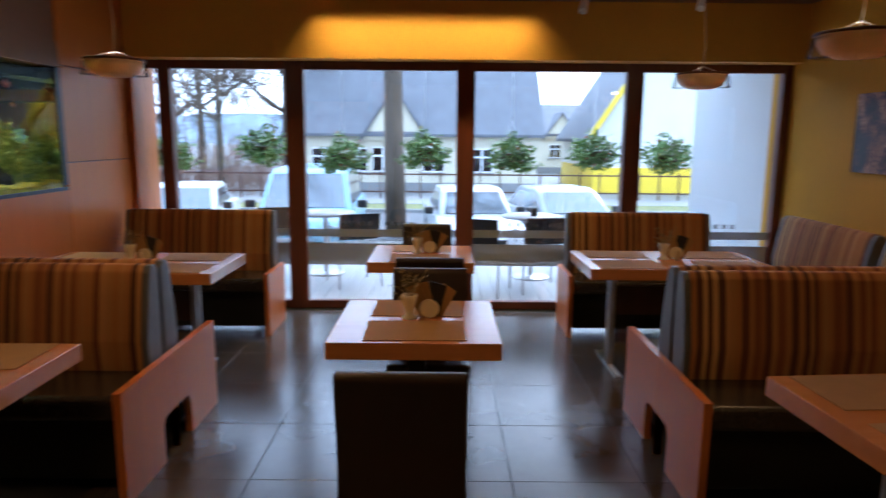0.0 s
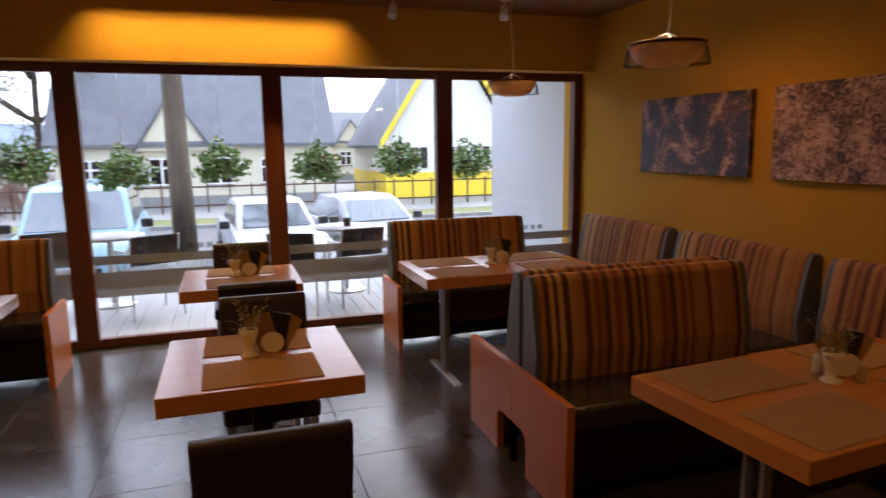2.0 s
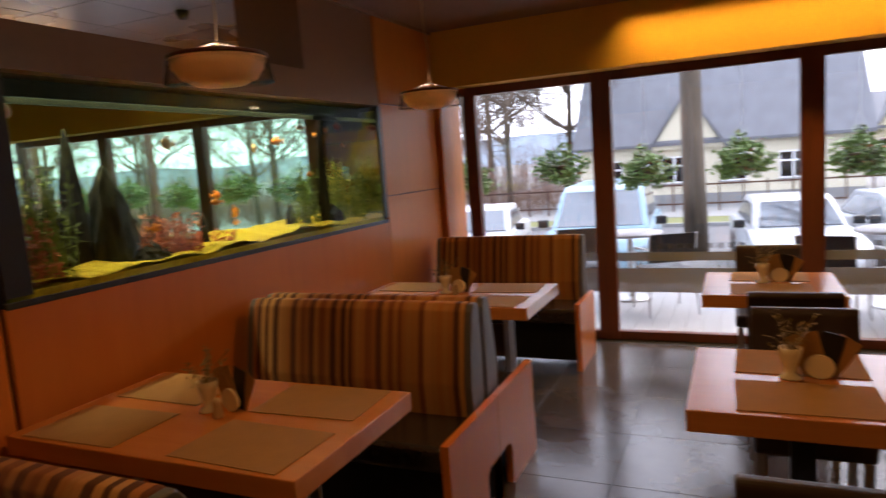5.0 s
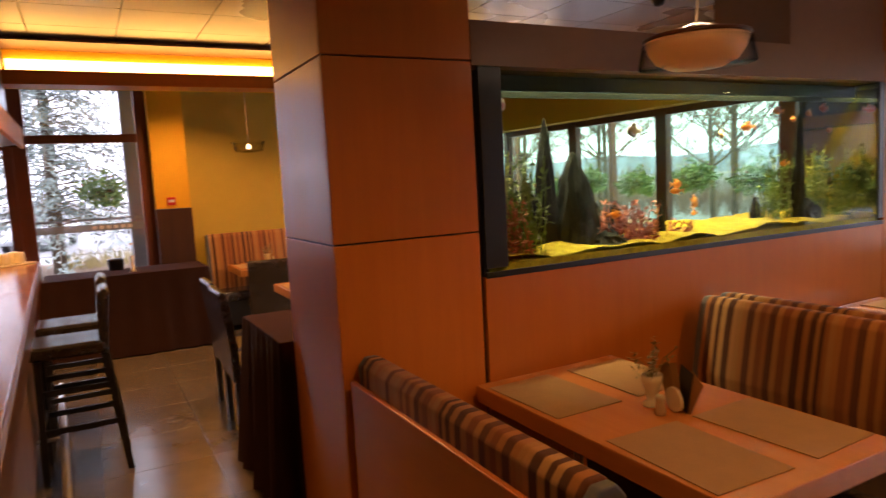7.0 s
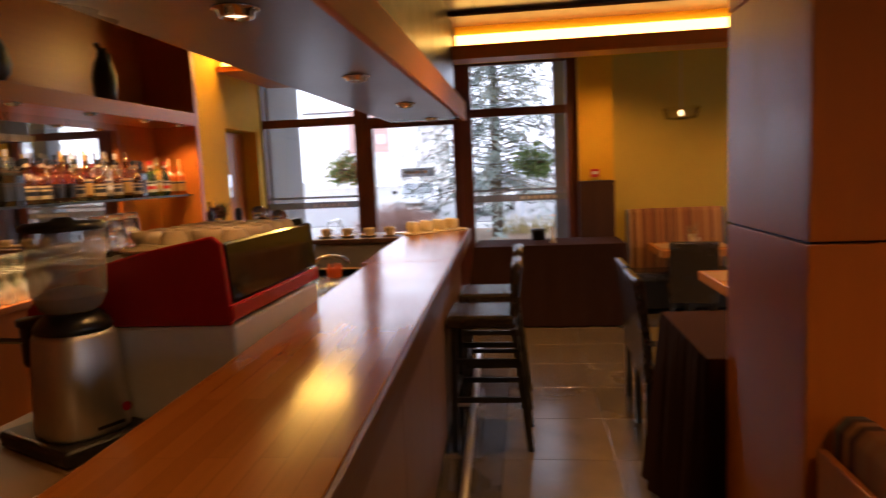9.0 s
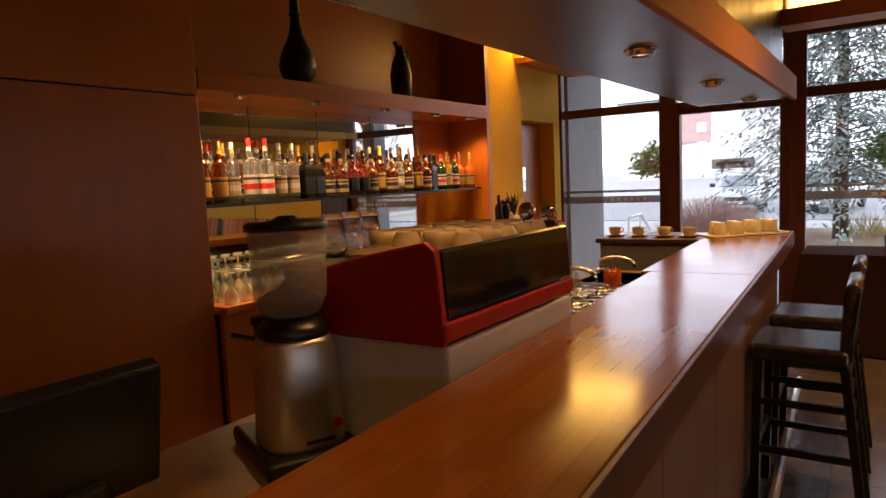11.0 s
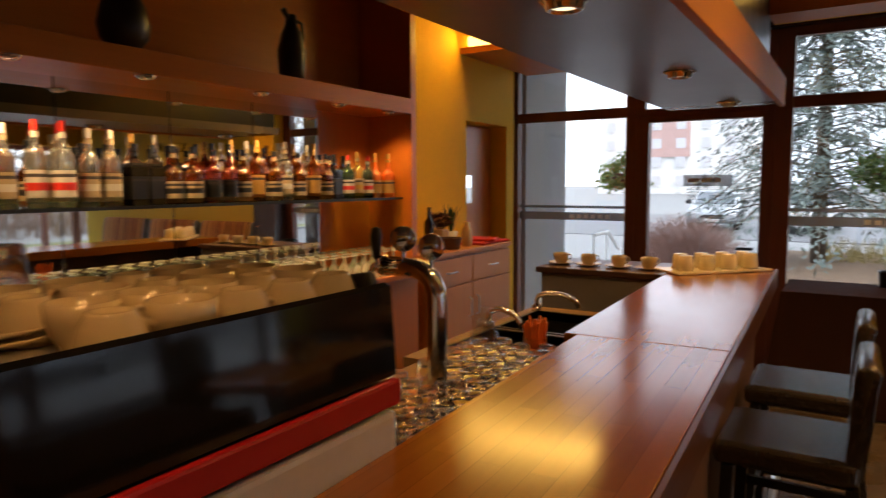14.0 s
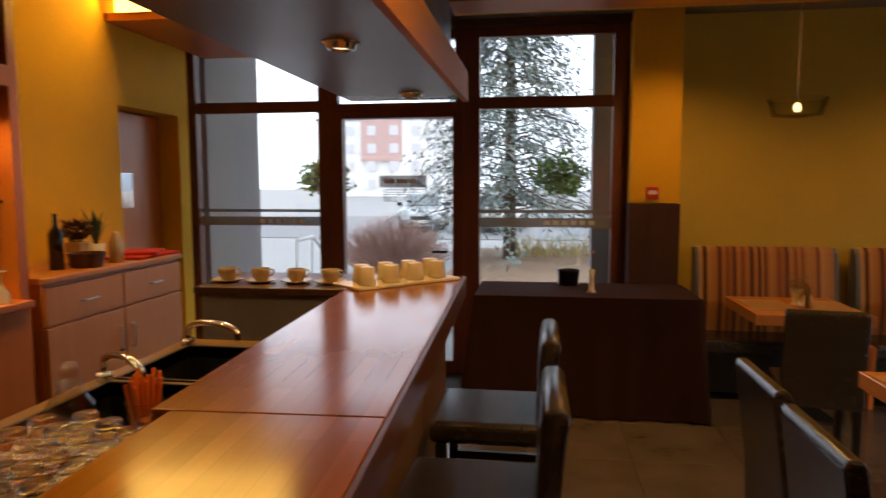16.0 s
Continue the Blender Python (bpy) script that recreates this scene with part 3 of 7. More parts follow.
# back of the bar
structure("wall_bar_yellow", boxed(-7.15, -5.8, -2.95, -2.745, 0, BZ), M["yellow"], "yellow painted wall beside the bar shelves", "wall")
structure("wall_bar_yellow", boxed(-8.05, -7.9, -2.95, -2.745, 0, BZ), M["yellow"], "yellow painted wall beside the niche", "wall")
structure("wall_bar_yellow", boxed(-7.9, -7.15, -2.95, -2.745, 2.1, BZ), M["yellow"], "yellow painted wall above the niche", "wall")
structure("wall_bar_back", boxed(EX - 0.1, -1.0, -3.2, -2.95, 0, BZ), M["panel"], "plain rear wall of the bar", "wall")
structure("wall_bar_end", boxed(-1.05, -0.95, -3.0, -1.3, 0, BZ), M["panel"], "plain end wall of the bar", "wall")
nd = tagged(new("door_2"), "beech service door set back in the yellow wall", "door", "", "structure")
part("door_leaf", boxed(-7.88, -7.17, -2.95, -2.9, 0, 2.08, 0.004), M["panel"], nd)
part("door_window", boxed(-7.5, -7.3, -2.902, -2.89, 1.4, 1.65, 0.003), M["mirror"], nd, "small glazed hatch")
part("door_handle", tubed([(-7.75, -2.9, 1.05), (-7.75, -2.85, 1.05), (-7.65, -2.85, 1.05)], 0.01), M["steel"], nd)

# aquarium wall: veneered pier, plinth under the tank and end panels with open joints
aqw = structure("wall_aquarium", boxed(-3.1, -2.58, 1.47, 4.33, 0, 1.14), M["dark_panel"], "dark core under the aquarium", "wall")
pier = structure("wall_pillar", boxed(-3.19, -2.575, 0.845, 1.445, 0, BZ), M["black"], "dark core of the pillar", "wall")
for z0, z1 in ((0.005, 1.352), (1.358, 2.028), (2.034, BZ - 0.01)):
    part("veneer_panel", boxed(-2.575, -2.555, 0.83, 1.445, z0, z1, 0.003), M["panel"], pier)
    part("veneer_panel", boxed(-3.2, -2.575, 0.83, 0.845, z0, z1, 0.003), M["panel"], pier)
    part("veneer_panel", boxed(-3.205, -3.19, 0.845, 1.445, z0, z1, 0.003), M["panel"], pier)
part("veneer_panel", boxed(-2.58, -2.556, 1.465, 4.33, 0.005, 1.165, 0.003), M["panel"], aqw)
end = structure("wall_end_panel", boxed(-3.1, -2.575, 4.34, 5.3, 0, BZ), M["black"], "dark core of the end panel", "wall")
for z0, z1 in ((0.005, 1.352), (1.358, 2.028), (2.034, BZ - 0.01)):
    part("veneer_panel", boxed(-2.575, -2.555, 4.335, 5.3, z0, z1, 0.003), M["panel"], end)
structure("beam", boxed(-3.05, -2.56, 1.45, 4.335, 2.015, 2.19), M["ceil_brown"], "brown beam above the aquarium", "beam")
structure("beam", boxed(-3.05, -2.57, 3.45, 4.34, 2.19, BZ), M["ceil_brown"], "brown panel above the aquarium beam", "beam")
structure("ceiling_edge", boxed(-2.6, -2.54, -3.0, 5.3, CZ - 0.02, BZ + 0.03), M["ceil_brown"], "brown edge between the two ceilings", "beam")

# light cove across the bar room
structure("cove_lip", boxed(-6.75, -6.5, -0.42, WY - 0.24, 2.5, 2.61), M["panel"], "beech lip under the lit ceiling cove", "beam")
structure("cove_back", boxed(-6.78, -6.75, -0.42, WY - 0.24, 2.5, BZ), M["yellow"], "yellow back of the lit ceiling cove", "beam")
# Baffle board added to keep the cove's light off the ceiling panels.
structure("cove_top", boxed(-6.75, -6.36, -0.42, WY - 0.25, 2.812, 2.835), M["ceil_brown"], "brown baffle added above the cove to shade the ceiling", "beam")
cv = thing("cove_light", (-6.6, 2.4, 2.62), "warm strip light glowing in the ceiling cove", "light")
part("tube", boxed(-0.14, -0.1, -2.8, 2.8, 0.0, 0.11), M["cove"], cv)
structure("cove_soffit", boxed(-8.34, -7.05, -2.74, -1.0, 2.62, 2.67), M["panel_h"], "beech soffit under the lit cove by the entrance", "beam")
structure("cove_back", boxed(-7.24, -7.21, -2.74, -1.0, 2.67, BZ), M["yellow"], "yellow back of the cove by the entrance", "beam")
cv = thing("cove_light", (-7.14, -1.87, 2.671), "warm strip light glowing above the entrance soffit", "light")
part("tube", boxed(-0.04, 0.04, -0.84, 0.84, 0.0, 0.1, 0.02), M["cove"], cv)

# canopy over the bar
can = structure("canopy", boxed(-6.62, -1.2, -0.98, -0.36, 2.02, 2.08), M["ceil_grey"], "grey lacquered canopy over the bar", "canopy")
part("fascia", boxed(-6.62, -1.2, -0.36, -0.33, 2.005, 2.165, 0.004), M["fascia"], can, "beech fascia board")
part("upper_box", boxed(-6.6, -1.2, -0.95, -0.42, 2.08, BZ), M["black"], can, "black box above the canopy")


# ---- dining room things ----
def booth_table(name, at, turn=0.0):
    t = thing(name, at, "beech booth table on twin steel legs with kraft placemats", "table", "booth tables", turn)
    part("tabletop", boxed(-0.61, 0.61, -0.355, 0.355, 0.675, 0.745, 0.004), M["table"], t)
    part("stretcher", boxed(-0.36, 0.36, -0.012, 0.012, 0.36, 0.56, 0.003), M["dark_panel"], t, "dark wooden stretcher board")
    for sx in (-0.38, 0.38):
        for sy in (-0.035, 0.035):
            part("leg", boxed(sx - 0.02, sx + 0.02, sy - 0.008, sy + 0.008, 0.012, 0.675, 0.002), M["steel"], t)
        part("foot_bar", boxed(sx - 0.025, sx + 0.025, -0.28, 0.28, 0.0, 0.014, 0.003), M["steel"], t)
        part("bearer", boxed(sx - 0.03, sx + 0.03, -0.25, 0.25, 0.655, 0.675), M["steel"], t)
    return t


def small_table(at):
    t = thing("square_table", at, "square beech table for two on a black pedestal", "table", "tables along the aisle")
    part("tabletop", boxed(-0.355, 0.355, -0.355, 0.355, 0.67, 0.742, 0.004), M["table"], t)
    part("leg", boxed(-0.04, 0.04, -0.04, 0.04, 0.02, 0.67, 0.004), M["black"], t)
    part("foot_plate", boxed(-0.22, 0.22, -0.22, 0.22, 0, 0.02, 0.006), M["black"], t)
    return t


def arm_outline(l, top):
    """Side board with an arched foot opening, in y and z."""
    pts = [(-l / 2, 0), (-0.17, 0), (-0.17, 0.17)]
    pts += [(-0.12 - 0.05 * math.cos(a), 0.17 + 0.05 * math.sin(a)) for a in (0.5, 1.0, 1.57)]
    pts += [(0.12 + 0.05 * math.cos(a), 0.17 + 0.05 * math.sin(a)) for a in (1.57, 1.0, 0.5)]
    pts += [(0.17, 0.17), (0.17, 0), (l / 2, 0), (l / 2, top), (-l / 2, top)]
    return pts


def back_cushion(parent, x0, x1, y, way, top=0.95, mat="stripe_x"):
    """Leaning upholstered back, its face towards way (-1: -y, 1: +y)."""
    def p(d, z):
        return (y + way * d, z)
    outline = [p(0.10, 0.4), p(0.115, 0.6), p(0.075, 0.82), p(0.05, top - 0.03), p(0.025, top), p(-0.02, top), p(-0.045, top - 0.03), p(-0.045, 0.4)]
    part("backrest", prismed(outline, x0 + 0.02, x1 - 0.02, "x", 0.008), M[mat], parent, "striped woven backrest", True)
    for xs in (x0, x1):
        s = [(a, b - 0.004) for a, b in outline]
        part("piping", prismed(s, xs - 0.012 if xs == x0 else xs - 0.02, xs + 0.02 if xs == x0 else xs + 0.012, "x", 0.006), M["grey_edge"], parent, "grey vinyl edge")


def seat_cushion(parent, x0, x1, y0, y1):
    part("seat", boxed(x0, x1, y0, y1, 0.34, 0.455, 0.03, 3), M["leather"], parent, "black leather seat")
    part("base", boxed(x0 + 0.02, x1 - 0.02, y0 + 0.06, y1 - 0.06, 0.06, 0.34), M["black"], parent, "black bench base")


def double_bench(at, flip):
    """Back-to-back bench; the aisle end carries a wooden side board."""
    b = thing("booth_bench", at, "back-to-back booth bench with striped backs and black leather seats", "bench", "booth benches")
    seat_cushion(b, -0.62, 0.62, -0.5, -0.1), seat_cushion(b, -0.62, 0.62, 0.1, 0.5)
    back_cushion(b, -0.6, 0.6, -0.06, -1), back_cushion(b, -0.6, 0.6, 0.06, 1)
    for s in (-1, 1):
        xs = s * 0.645
        if s == flip:
            for lo, hi in ((-0.56, -0.002), (0.002, 0.56)):
                o = [(max(lo, min(hi, y)), z) for y, z in arm_outline(1.12, 0.5)]
                clean = [p for i, p in enumerate(o) if p != o[i - 1]]
                part("side_board", prismed(clean, xs - 0.018, xs + 0.018, "x"), M["panel"], b, "beech side board with arched opening")
        else:
            part("side_board", boxed(xs - 0.015, xs + 0.015, -0.5, 0.5, 0, 0.45, 0.003), M["panel"], b)
    return b


def single_bench(at, turn, flip, half=0.62, group="booth benches", label="booth bench with a striped back and black leather seat", wood_back=False):
    """Bench facing -y before it is turned."""
    b = thing("booth_bench", at, label, "bench", group, turn)
    seat_cushion(b, -half, half, -0.44, -0.04)
    back_cushion(b, -half + 0.02, half - 0.02, 0.0, -1)
    if wood_back:
        part("back_board", boxed(-half, half, 0.055, 0.075, 0.02, 0.86, 0.004), M["panel_h"], b, "beech back board")
    for s in (-1, 1):
        xs = s * (half + 0.02)
        part("side_board", boxed(xs - 0.018, xs + 0.018, -0.46, 0.06, 0, 0.5 if s == flip else 0.44, 0.004), M["panel"], b, "beech side board")
    return b


def dining_chair(at, turn=0.0, mat="brown_leather", top=0.86, group="leather dining chairs", label="dark leather dining chair with a straight upholstered back"):
    """Faces +y; its back is at -y."""
    c = thing("dining_chair", at, label, "chair", group, turn)
    part("seat", boxed(-0.205, 0.205, -0.2, 0.22, 0.39, 0.47, 0.02, 3), M[mat], c)
    o = [(-0.2, 0.36), (-0.15, 0.36), (-0.16, 0.6), (-0.2, top - 0.02), (-0.215, top), (-0.245, top), (-0.255, top - 0.02), (-0.21, 0.6)]
    part("backrest", prismed(o, -0.2, 0.2, "x", 0.008), M[mat], c, "upholstered leather back")
    for x in (-0.175, 0.175):
        for y in (-0.175, 0.19):
            part("leg", boxed(x - 0.018, x + 0.018, y - 0.018, y + 0.018, 0, 0.39, 0.003), M["steel"] if mat == "brown_leather" else M["black"], c)
    return c


def placemat(at, turn=0.0):
    return single("placemat", boxed(-0.21, 0.21, -0.145, 0.145, 0, 0.003), M["paper"], at, "brown kraft paper placemat lying on a table", "placemat", "placemats", turn)


def sprig_vase(at, turn=0.0):
    v = thing("bud_vase", at, "small cream footed vase with a dried sprig", "vase", "table vases", turn)
    part("vase", lathed([(0.0, 0), (0.036, 0.0), (0.037, 0.006), (0.017, 0.018), (0.022, 0.045), (0.034, 0.085), (0.038, 0.11), (0.032, 0.11), (0.024, 0.06)], 16), M["cream"], v, "", True)
    rng = random.Random(4)
    bm = bmesh.new()
    for i in range(9):
        a, r, hh = rng.uniform(0, 6.28), rng.uniform(0.02, 0.085), rng.uniform(0.15, 0.215)
        e = Vector((r * math.cos(a) * 1.2, r * math.sin(a), hh))
        tube(bm, [(0, 0, 0.08), e * 0.55 + Vector((0, 0, 0.06)), e], 0.0016, 4)
        for k in range(12):
            q = e * (0.55 + 0.45 * rng.random()) + Vector((0, 0, 0.03 * rng.random()))
            d = Vector((rng.uniform(-1, 1), rng.uniform(-1, 1), rng.uniform(-0.3, 1))).normalized() * 0.022
            s = d.cross(Vector((0, 0, 1))).normalized() * 0.005
            f = [bm.verts.new(q), bm.verts.new(q + d * 0.5 + s), bm.verts.new(q + d), bm.verts.new(q + d * 0.5 - s)]
            bm.faces.new(f)
    part("sprig", bm, M["dry"], v, "dried sprig with small leaves")
    return v


def napkin_set(at, turn=0.0):
    n = thing("napkin_holder", at, "cream napkin holder with folded paper napkins", "napkin holder", "napkin holders", turn)
    o = [(0.045 * math.cos(a), 0.042 + 0.042 * math.sin(a)) for a in [i * math.pi / 8 for i in range(-4, 13)]]
    o = [(x * 1.05, max(0, z)) for x, z in o]
    clean = [p for i, p in enumerate(o) if (abs(p[0] - o[i - 1][0]) + abs(p[1] - o[i - 1][1])) > 1e-4]
    part("front_plate", prismed(clean, -0.026, -0.014, "y"), M["cream"], n)
    part("back_plate", prismed(clean, 0.014, 0.026, "y"), M["cream"], n)
    for i, a in enumerate((-28, -16, 14, 30)):
        bm = boxed(-0.035, 0.035, -0.001, 0.001, 0.0, 0.15)
        bmesh.ops.transform(bm, matrix=pose(0.01 * i - 0.015, -0.009 + i * 0.006, 0.01, 0, a, 0), verts=bm.verts[:])
        part("napkin", bm, M["paper"] if i != 2 else M["black"], n, "folded paper napkin" if i != 2 else "dark menu card")
    return n


def shaker(at, mat):
    return single("salt_shaker", lathed([(0, 0), (0.017, 0), (0.019, 0.01), (0.015, 0.05), (0.017, 0.056), (0.012, 0.068), (0, 0.07)], 14), M[mat], at, "small cream salt shaker with a rounded cap", "shaker", "shakers", 0, True)


def table_setting(x, y, z, four, turn=0.0, plant=True):
    c, s = math.cos(radians(turn)), math.sin(radians(turn))

    def w(a, b):
        return (x + a * c - b * s, y + a * s + b * c, z)
    if four:
        for a, b, q in ((-0.33, -0.19, 1), (0.33, -0.19, -2), (-0.33, 0.19, -1), (0.33, 0.19, 2)):
            placemat(w(a, b), turn + q)
    else:
        placemat(w(0, -0.18), 1), placemat(w(0, 0.19), -1)
    sprig_vase(w(-0.035, 0.02)), napkin_set(w(0.06, 0.05), -15)
    if four:
        shaker(w(-0.0, 0.1), "cream"), shaker(w(0.05, -0.03), "porcelain")


def pendant(at, ceil, lit=False):
    p = thing("pendant_lamp", at, "pendant lamp with an alabaster bowl in a clear glass ring", "lamp", "pendant lamps")
    part("bowl", lathed([(0.0, -0.088), (0.09, -0.083), (0.135, -0.062), (0.16, -0.025), (0.172, 0.015), (0.165, 0.015), (0.152, -0.022), (0.125, -0.052), (0.0, -0.074)], 32), M["shade_lamp"], p, "beige alabaster bowl", True)
    part("glass_ring", lathed([(0.194, -0.075), (0.179, 0.0), (0.176, 0.0), (0.191, -0.075)], 32), M["lampglass"], p, "clear glass ring", True)
    part("rim", lathed([(0.174, 0.01), (0.178, 0.017), (0.174, 0.023), (0.168, 0.017)], 32), M["bar_edge"], p, "dark rim", True)
    sway = [(0.012 * math.sin(k * 1.1), 0.0, 0.06 + (ceil - at[2] - 0.08) * k / 6) for k in range(7)]
    part("cord", tubed(sway, 0.004, 6), M["porcelain"], p, "white cord")
    part("canopy_cap", lathed([(0.0, ceil - at[2] - 0.03), (0.05, ceil - at[2] - 0.025), (0.055, ceil - at[2])], 20), M["steel"], p, "steel ceiling cap", True)
    for k in range(3):
        a = k * 2.094
        part("spoke", tubed([(0, 0, 0.07), (0.168 * math.cos(a), 0.168 * math.sin(a), 0.014)], 0.003, 6), M["steel"], p)
    # Fill lamp added to brighten the bowl; the pendant itself is unlit.
    bulb = new("bowl_fill", bpy.data.lights.new("bowl_fill", "POINT"))
    bulb.data.energy, bulb.data.color, bulb.data.shadow_soft_size = 1.0, (1, 0.8, 0.5), 0.04
    bulb.location = (at[0], at[1], at[2] + 0.02)
    return p


double_bench((-1.86, 2.73, 0), 1)
double_bench((1.85, 2.68, 0), -1)
single_bench((-1.88, 5.06, 0), 0, 1)
single_bench((1.75, 5.08, 0), 0, -1, 0.6)
single_bench((-1.88, 0.92, 0), 180, -1, 0.64, wood_back=True)
for y0, y1 in ((0.6, 1.5), (1.54, 2.52), (2.56, 3.76), (3.8, 5.05)):
    h = (y1 - y0) / 2
    single_bench((2.98, (y0 + y1) / 2, 0), -90, 0, h - 0.03, "wall benches", "wall bench with a striped cushioned back against the ochre wall")
tA = booth_table("booth_table", (-1.9, 1.725, 0))
booth_table("booth_table", (-1.86, 3.78, 0)), booth_table("booth_table", (1.89, 1.48, 0), 5), booth_table("booth_table", (1.67, 4.02, 0))
for x, y, turn in ((-1.9, 1.725, 0), (-1.86, 3.78, 0), (1.89, 1.48, 5), (1.67, 4.02, 0)):
    table_setting(x, y, 0.746, True, turn)
small_table((0.01, 2.48, 0)), small_table((-0.02, 4.21, 0))
table_setting(0.01, 2.48, 0.743, False), table_setting(-0.02, 4.21, 0.743, False)
dining_chair((0.0, 1.7, 0)), dining_chair((0.06, 2.85, 0), 180), dining_chair((0.05, 3.62, 0), 0), dining_chair((0.0, 4.72, 0), 180)
for x, y in ((-1.9, 1.95), (-1.9, 3.78), (1.9, 2.53), (1.93, 4.35)):
    pendant((x, y, 1.99), CZ)


def canvas(name, y0, y1, z0, z1, mat, label):
    c = thing(name, (RX - 0.02, (y0 + y1) / 2, (z0 + z1) / 2), label, "picture", "canvas prints")
    h, w = (z1 - z0) / 2, (y1 - y0) / 2
    part("print", boxed(-0.018, 0.018, -w, w, -h, h, 0.003), mat, c)
    part("stretcher_frame", boxed(0.018, 0.02, -w + 0.03, w - 0.03, -h + 0.03, h - 0.03), M["panel"], c)


canvas("canvas_print", 3.31, 4.48, 1.33, 1.89, photo("print_of_coffee_still_life", [(0.4, (0.012, 0.008, 0.01)), (0.5, (0.05, 0.03, 0.04)), (0.56, (0.28, 0.12, 0.07)), (0.62, (0.6, 0.36, 0.24))], 5.0, 3.0), "dark canvas print of a blurred still life on the ochre wall")
canvas("canvas_print", 1.92, 3.12, 1.33, 1.89, photo("print_of_dried_moss", [(0.42, (0.03, 0.012, 0.008)), (0.49, (0.26, 0.12, 0.075)), (0.56, (0.62, 0.38, 0.26))], 5.0, 8.0, "N"), "brown canvas print of tangled dried moss on the ochre wall")

# small spotlights on the dining ceiling
def ceiling_spot(at):
    s = thing("ceiling_spotlight", at, "small white adjustable ceiling spotlight", "spotlight", "ceiling spotlights")
    part("base", lathed([(0, 0), (0.04, 0), (0.04, -0.02), (0, -0.02)], 16), M["white"], s, "", True)
    part("arm", tubed([(0, 0, -0.02), (0, 0, -0.07)], 0.008), M["steel"], s)
    part("head", lathed([(0, -0.06), (0.028, -0.05), (0.034, 0.06), (0.026, 0.06), (0, 0.05)], 16, (0, 0.02, -0.1), Euler((radians(150), 0.3, 0)).to_matrix()), M["white"], s, "", True)


ceiling_spot((2.05, 4.75, CZ)), ceiling_spot((1.2, 4.9, CZ))


def recessed(at, label="recessed downlight with a polished steel ring", k=1.0):
    r = thing("downlight", at, label, "downlight", "recessed downlights")
    part("ring", lathed([(0.036 * k, 0.0), (0.064 * k, 0.0), (0.065 * k, -0.005), (0.05 * k, -0.01), (0.047 * k, -0.024 * k), (0.037 * k, -0.026 * k), (0.036 * k, 0)], 24), M["chrome"], r, "polished steel ring", True)
    part("lens", lathed([(0, -0.018 * k), (0.035 * k, -0.016 * k), (0.035 * k, 0), (0, 0)], 20), M["bulb"], r, "frosted lamp lens")


for x, y in ((-0.9, 1.2), (1.7, 0.6), (1.6, 3.3), (-1.2, -0.8), (-0.8, 3.0)):
    recessed((x, y, CZ))
for x, y in ((-4.1, 3.3), (-4.9, 2.4), (-3.5, 4.6), (-7.3, 1.0), (-7.3, 3.0), (-4.4, 0.4)):
    recessed((x, y, BZ))
for x in (-1.4, -2.63, -3.9, -5.15, -6.35):
    recessed((x, -0.59, 2.02))
for x in (-3.45, -3.95, -4.55, -5.1, -5.55):
    recessed((x, -2.36, 2.005), "small chrome downlight under the bottle shelf", 0.62)
# Made-up fittings for the two added lamps behind the canopy, out of view.
for x in (-5.0, -6.3):
    recessed((x, -1.7, BZ))

# aquarium
aq = thing("aquarium", (-2.82, 2.9, 1.14), "long built-in aquarium with yellow gravel, rocks and plants", "aquarium")
for x in (0.25, -0.25):
    part("glass_side", boxed(x - 0.005, x + 0.005, -1.42, 1.42, 0.0, 0.86), pane_glass("aquarium_glass", (0.84, 0.95, 0.86), 0.35, 0.015), aq, "clear glass front").visible_shadow = False
part("end_wall", boxed(-0.25, 0.25, -1.432, -1.408, 0, 0.86), M["black"], aq)
part("end_wall", boxed(-0.24, 0.24, 1.408, 1.432, 0.02, 0.84), plain("mirroring_tank_end", (0.55, 0.6, 0.5), 0.03, 1.0, scale=2, vary=0.02, bump=0, gloss_vary=0), aq, "mirroring glass end")
part("bottom_frame", boxed(0.256, 0.268, -1.43, 1.43, 0.02, 0.045, 0.002), M["black"], aq, "black frame strip")
part("end_frame", boxed(0.256, 0.268, -1.43, -1.32, 0.06, 0.87, 0.002), M["black"], aq, "black filter cover")
part("end_frame", boxed(0.256, 0.268, 1.37, 1.43, 0.06, 0.87, 0.002), M["black"], aq, "black frame strip")
part("hood", boxed(-0.1, 0.1, -1.4, 1.4, 0.845, 0.868), M["black"], aq, "black lamp hood")
for x in (-0.1, 0.1):
    part("hood_skirt", boxed(x - 0.006, x + 0.006, -1.4, 1.4, 0.8, 0.845), M["black"], aq, "black lamp hood")
tubem = glow("aquarium_tube", (1.0, 0.95, 0.45), 2.2)
part("lamp_tube", tubed([(0, -1.2, 0.835), (0, 1.2, 0.835)], 0.01), tubem, aq, "lit fluorescent tube")
rng = random.Random(11)
bm = bmesh.new()
nx, ny = 8, 60
gv = [[bm.verts.new((-0.24 + 0.48 * i / nx, -1.4 + 2.8 * j / ny, 0.085 + 0.04 * noise.noise(Vector((i * 0.3, j * 0.22, 0))) + 0.03 * (1 - i / nx) + rng.uniform(-0.006, 0.006))) for j in range(ny + 1)] for i in range(nx + 1)]
for i in range(nx):
    for j in range(ny):
        bm.faces.new((gv[i][j], gv[i + 1][j], gv[i + 1][j + 1], gv[i][j + 1]))
box(bm, -0.24, 0.24, -1.4, 1.4, 0.012, 0.07)
part("gravel", bm, plain("yellow_aquarium_gravel", (0.8, 0.5, 0.03), 0.8, scale=160, vary=0.4, bump=0.6), aq, "yellow gravel bed")
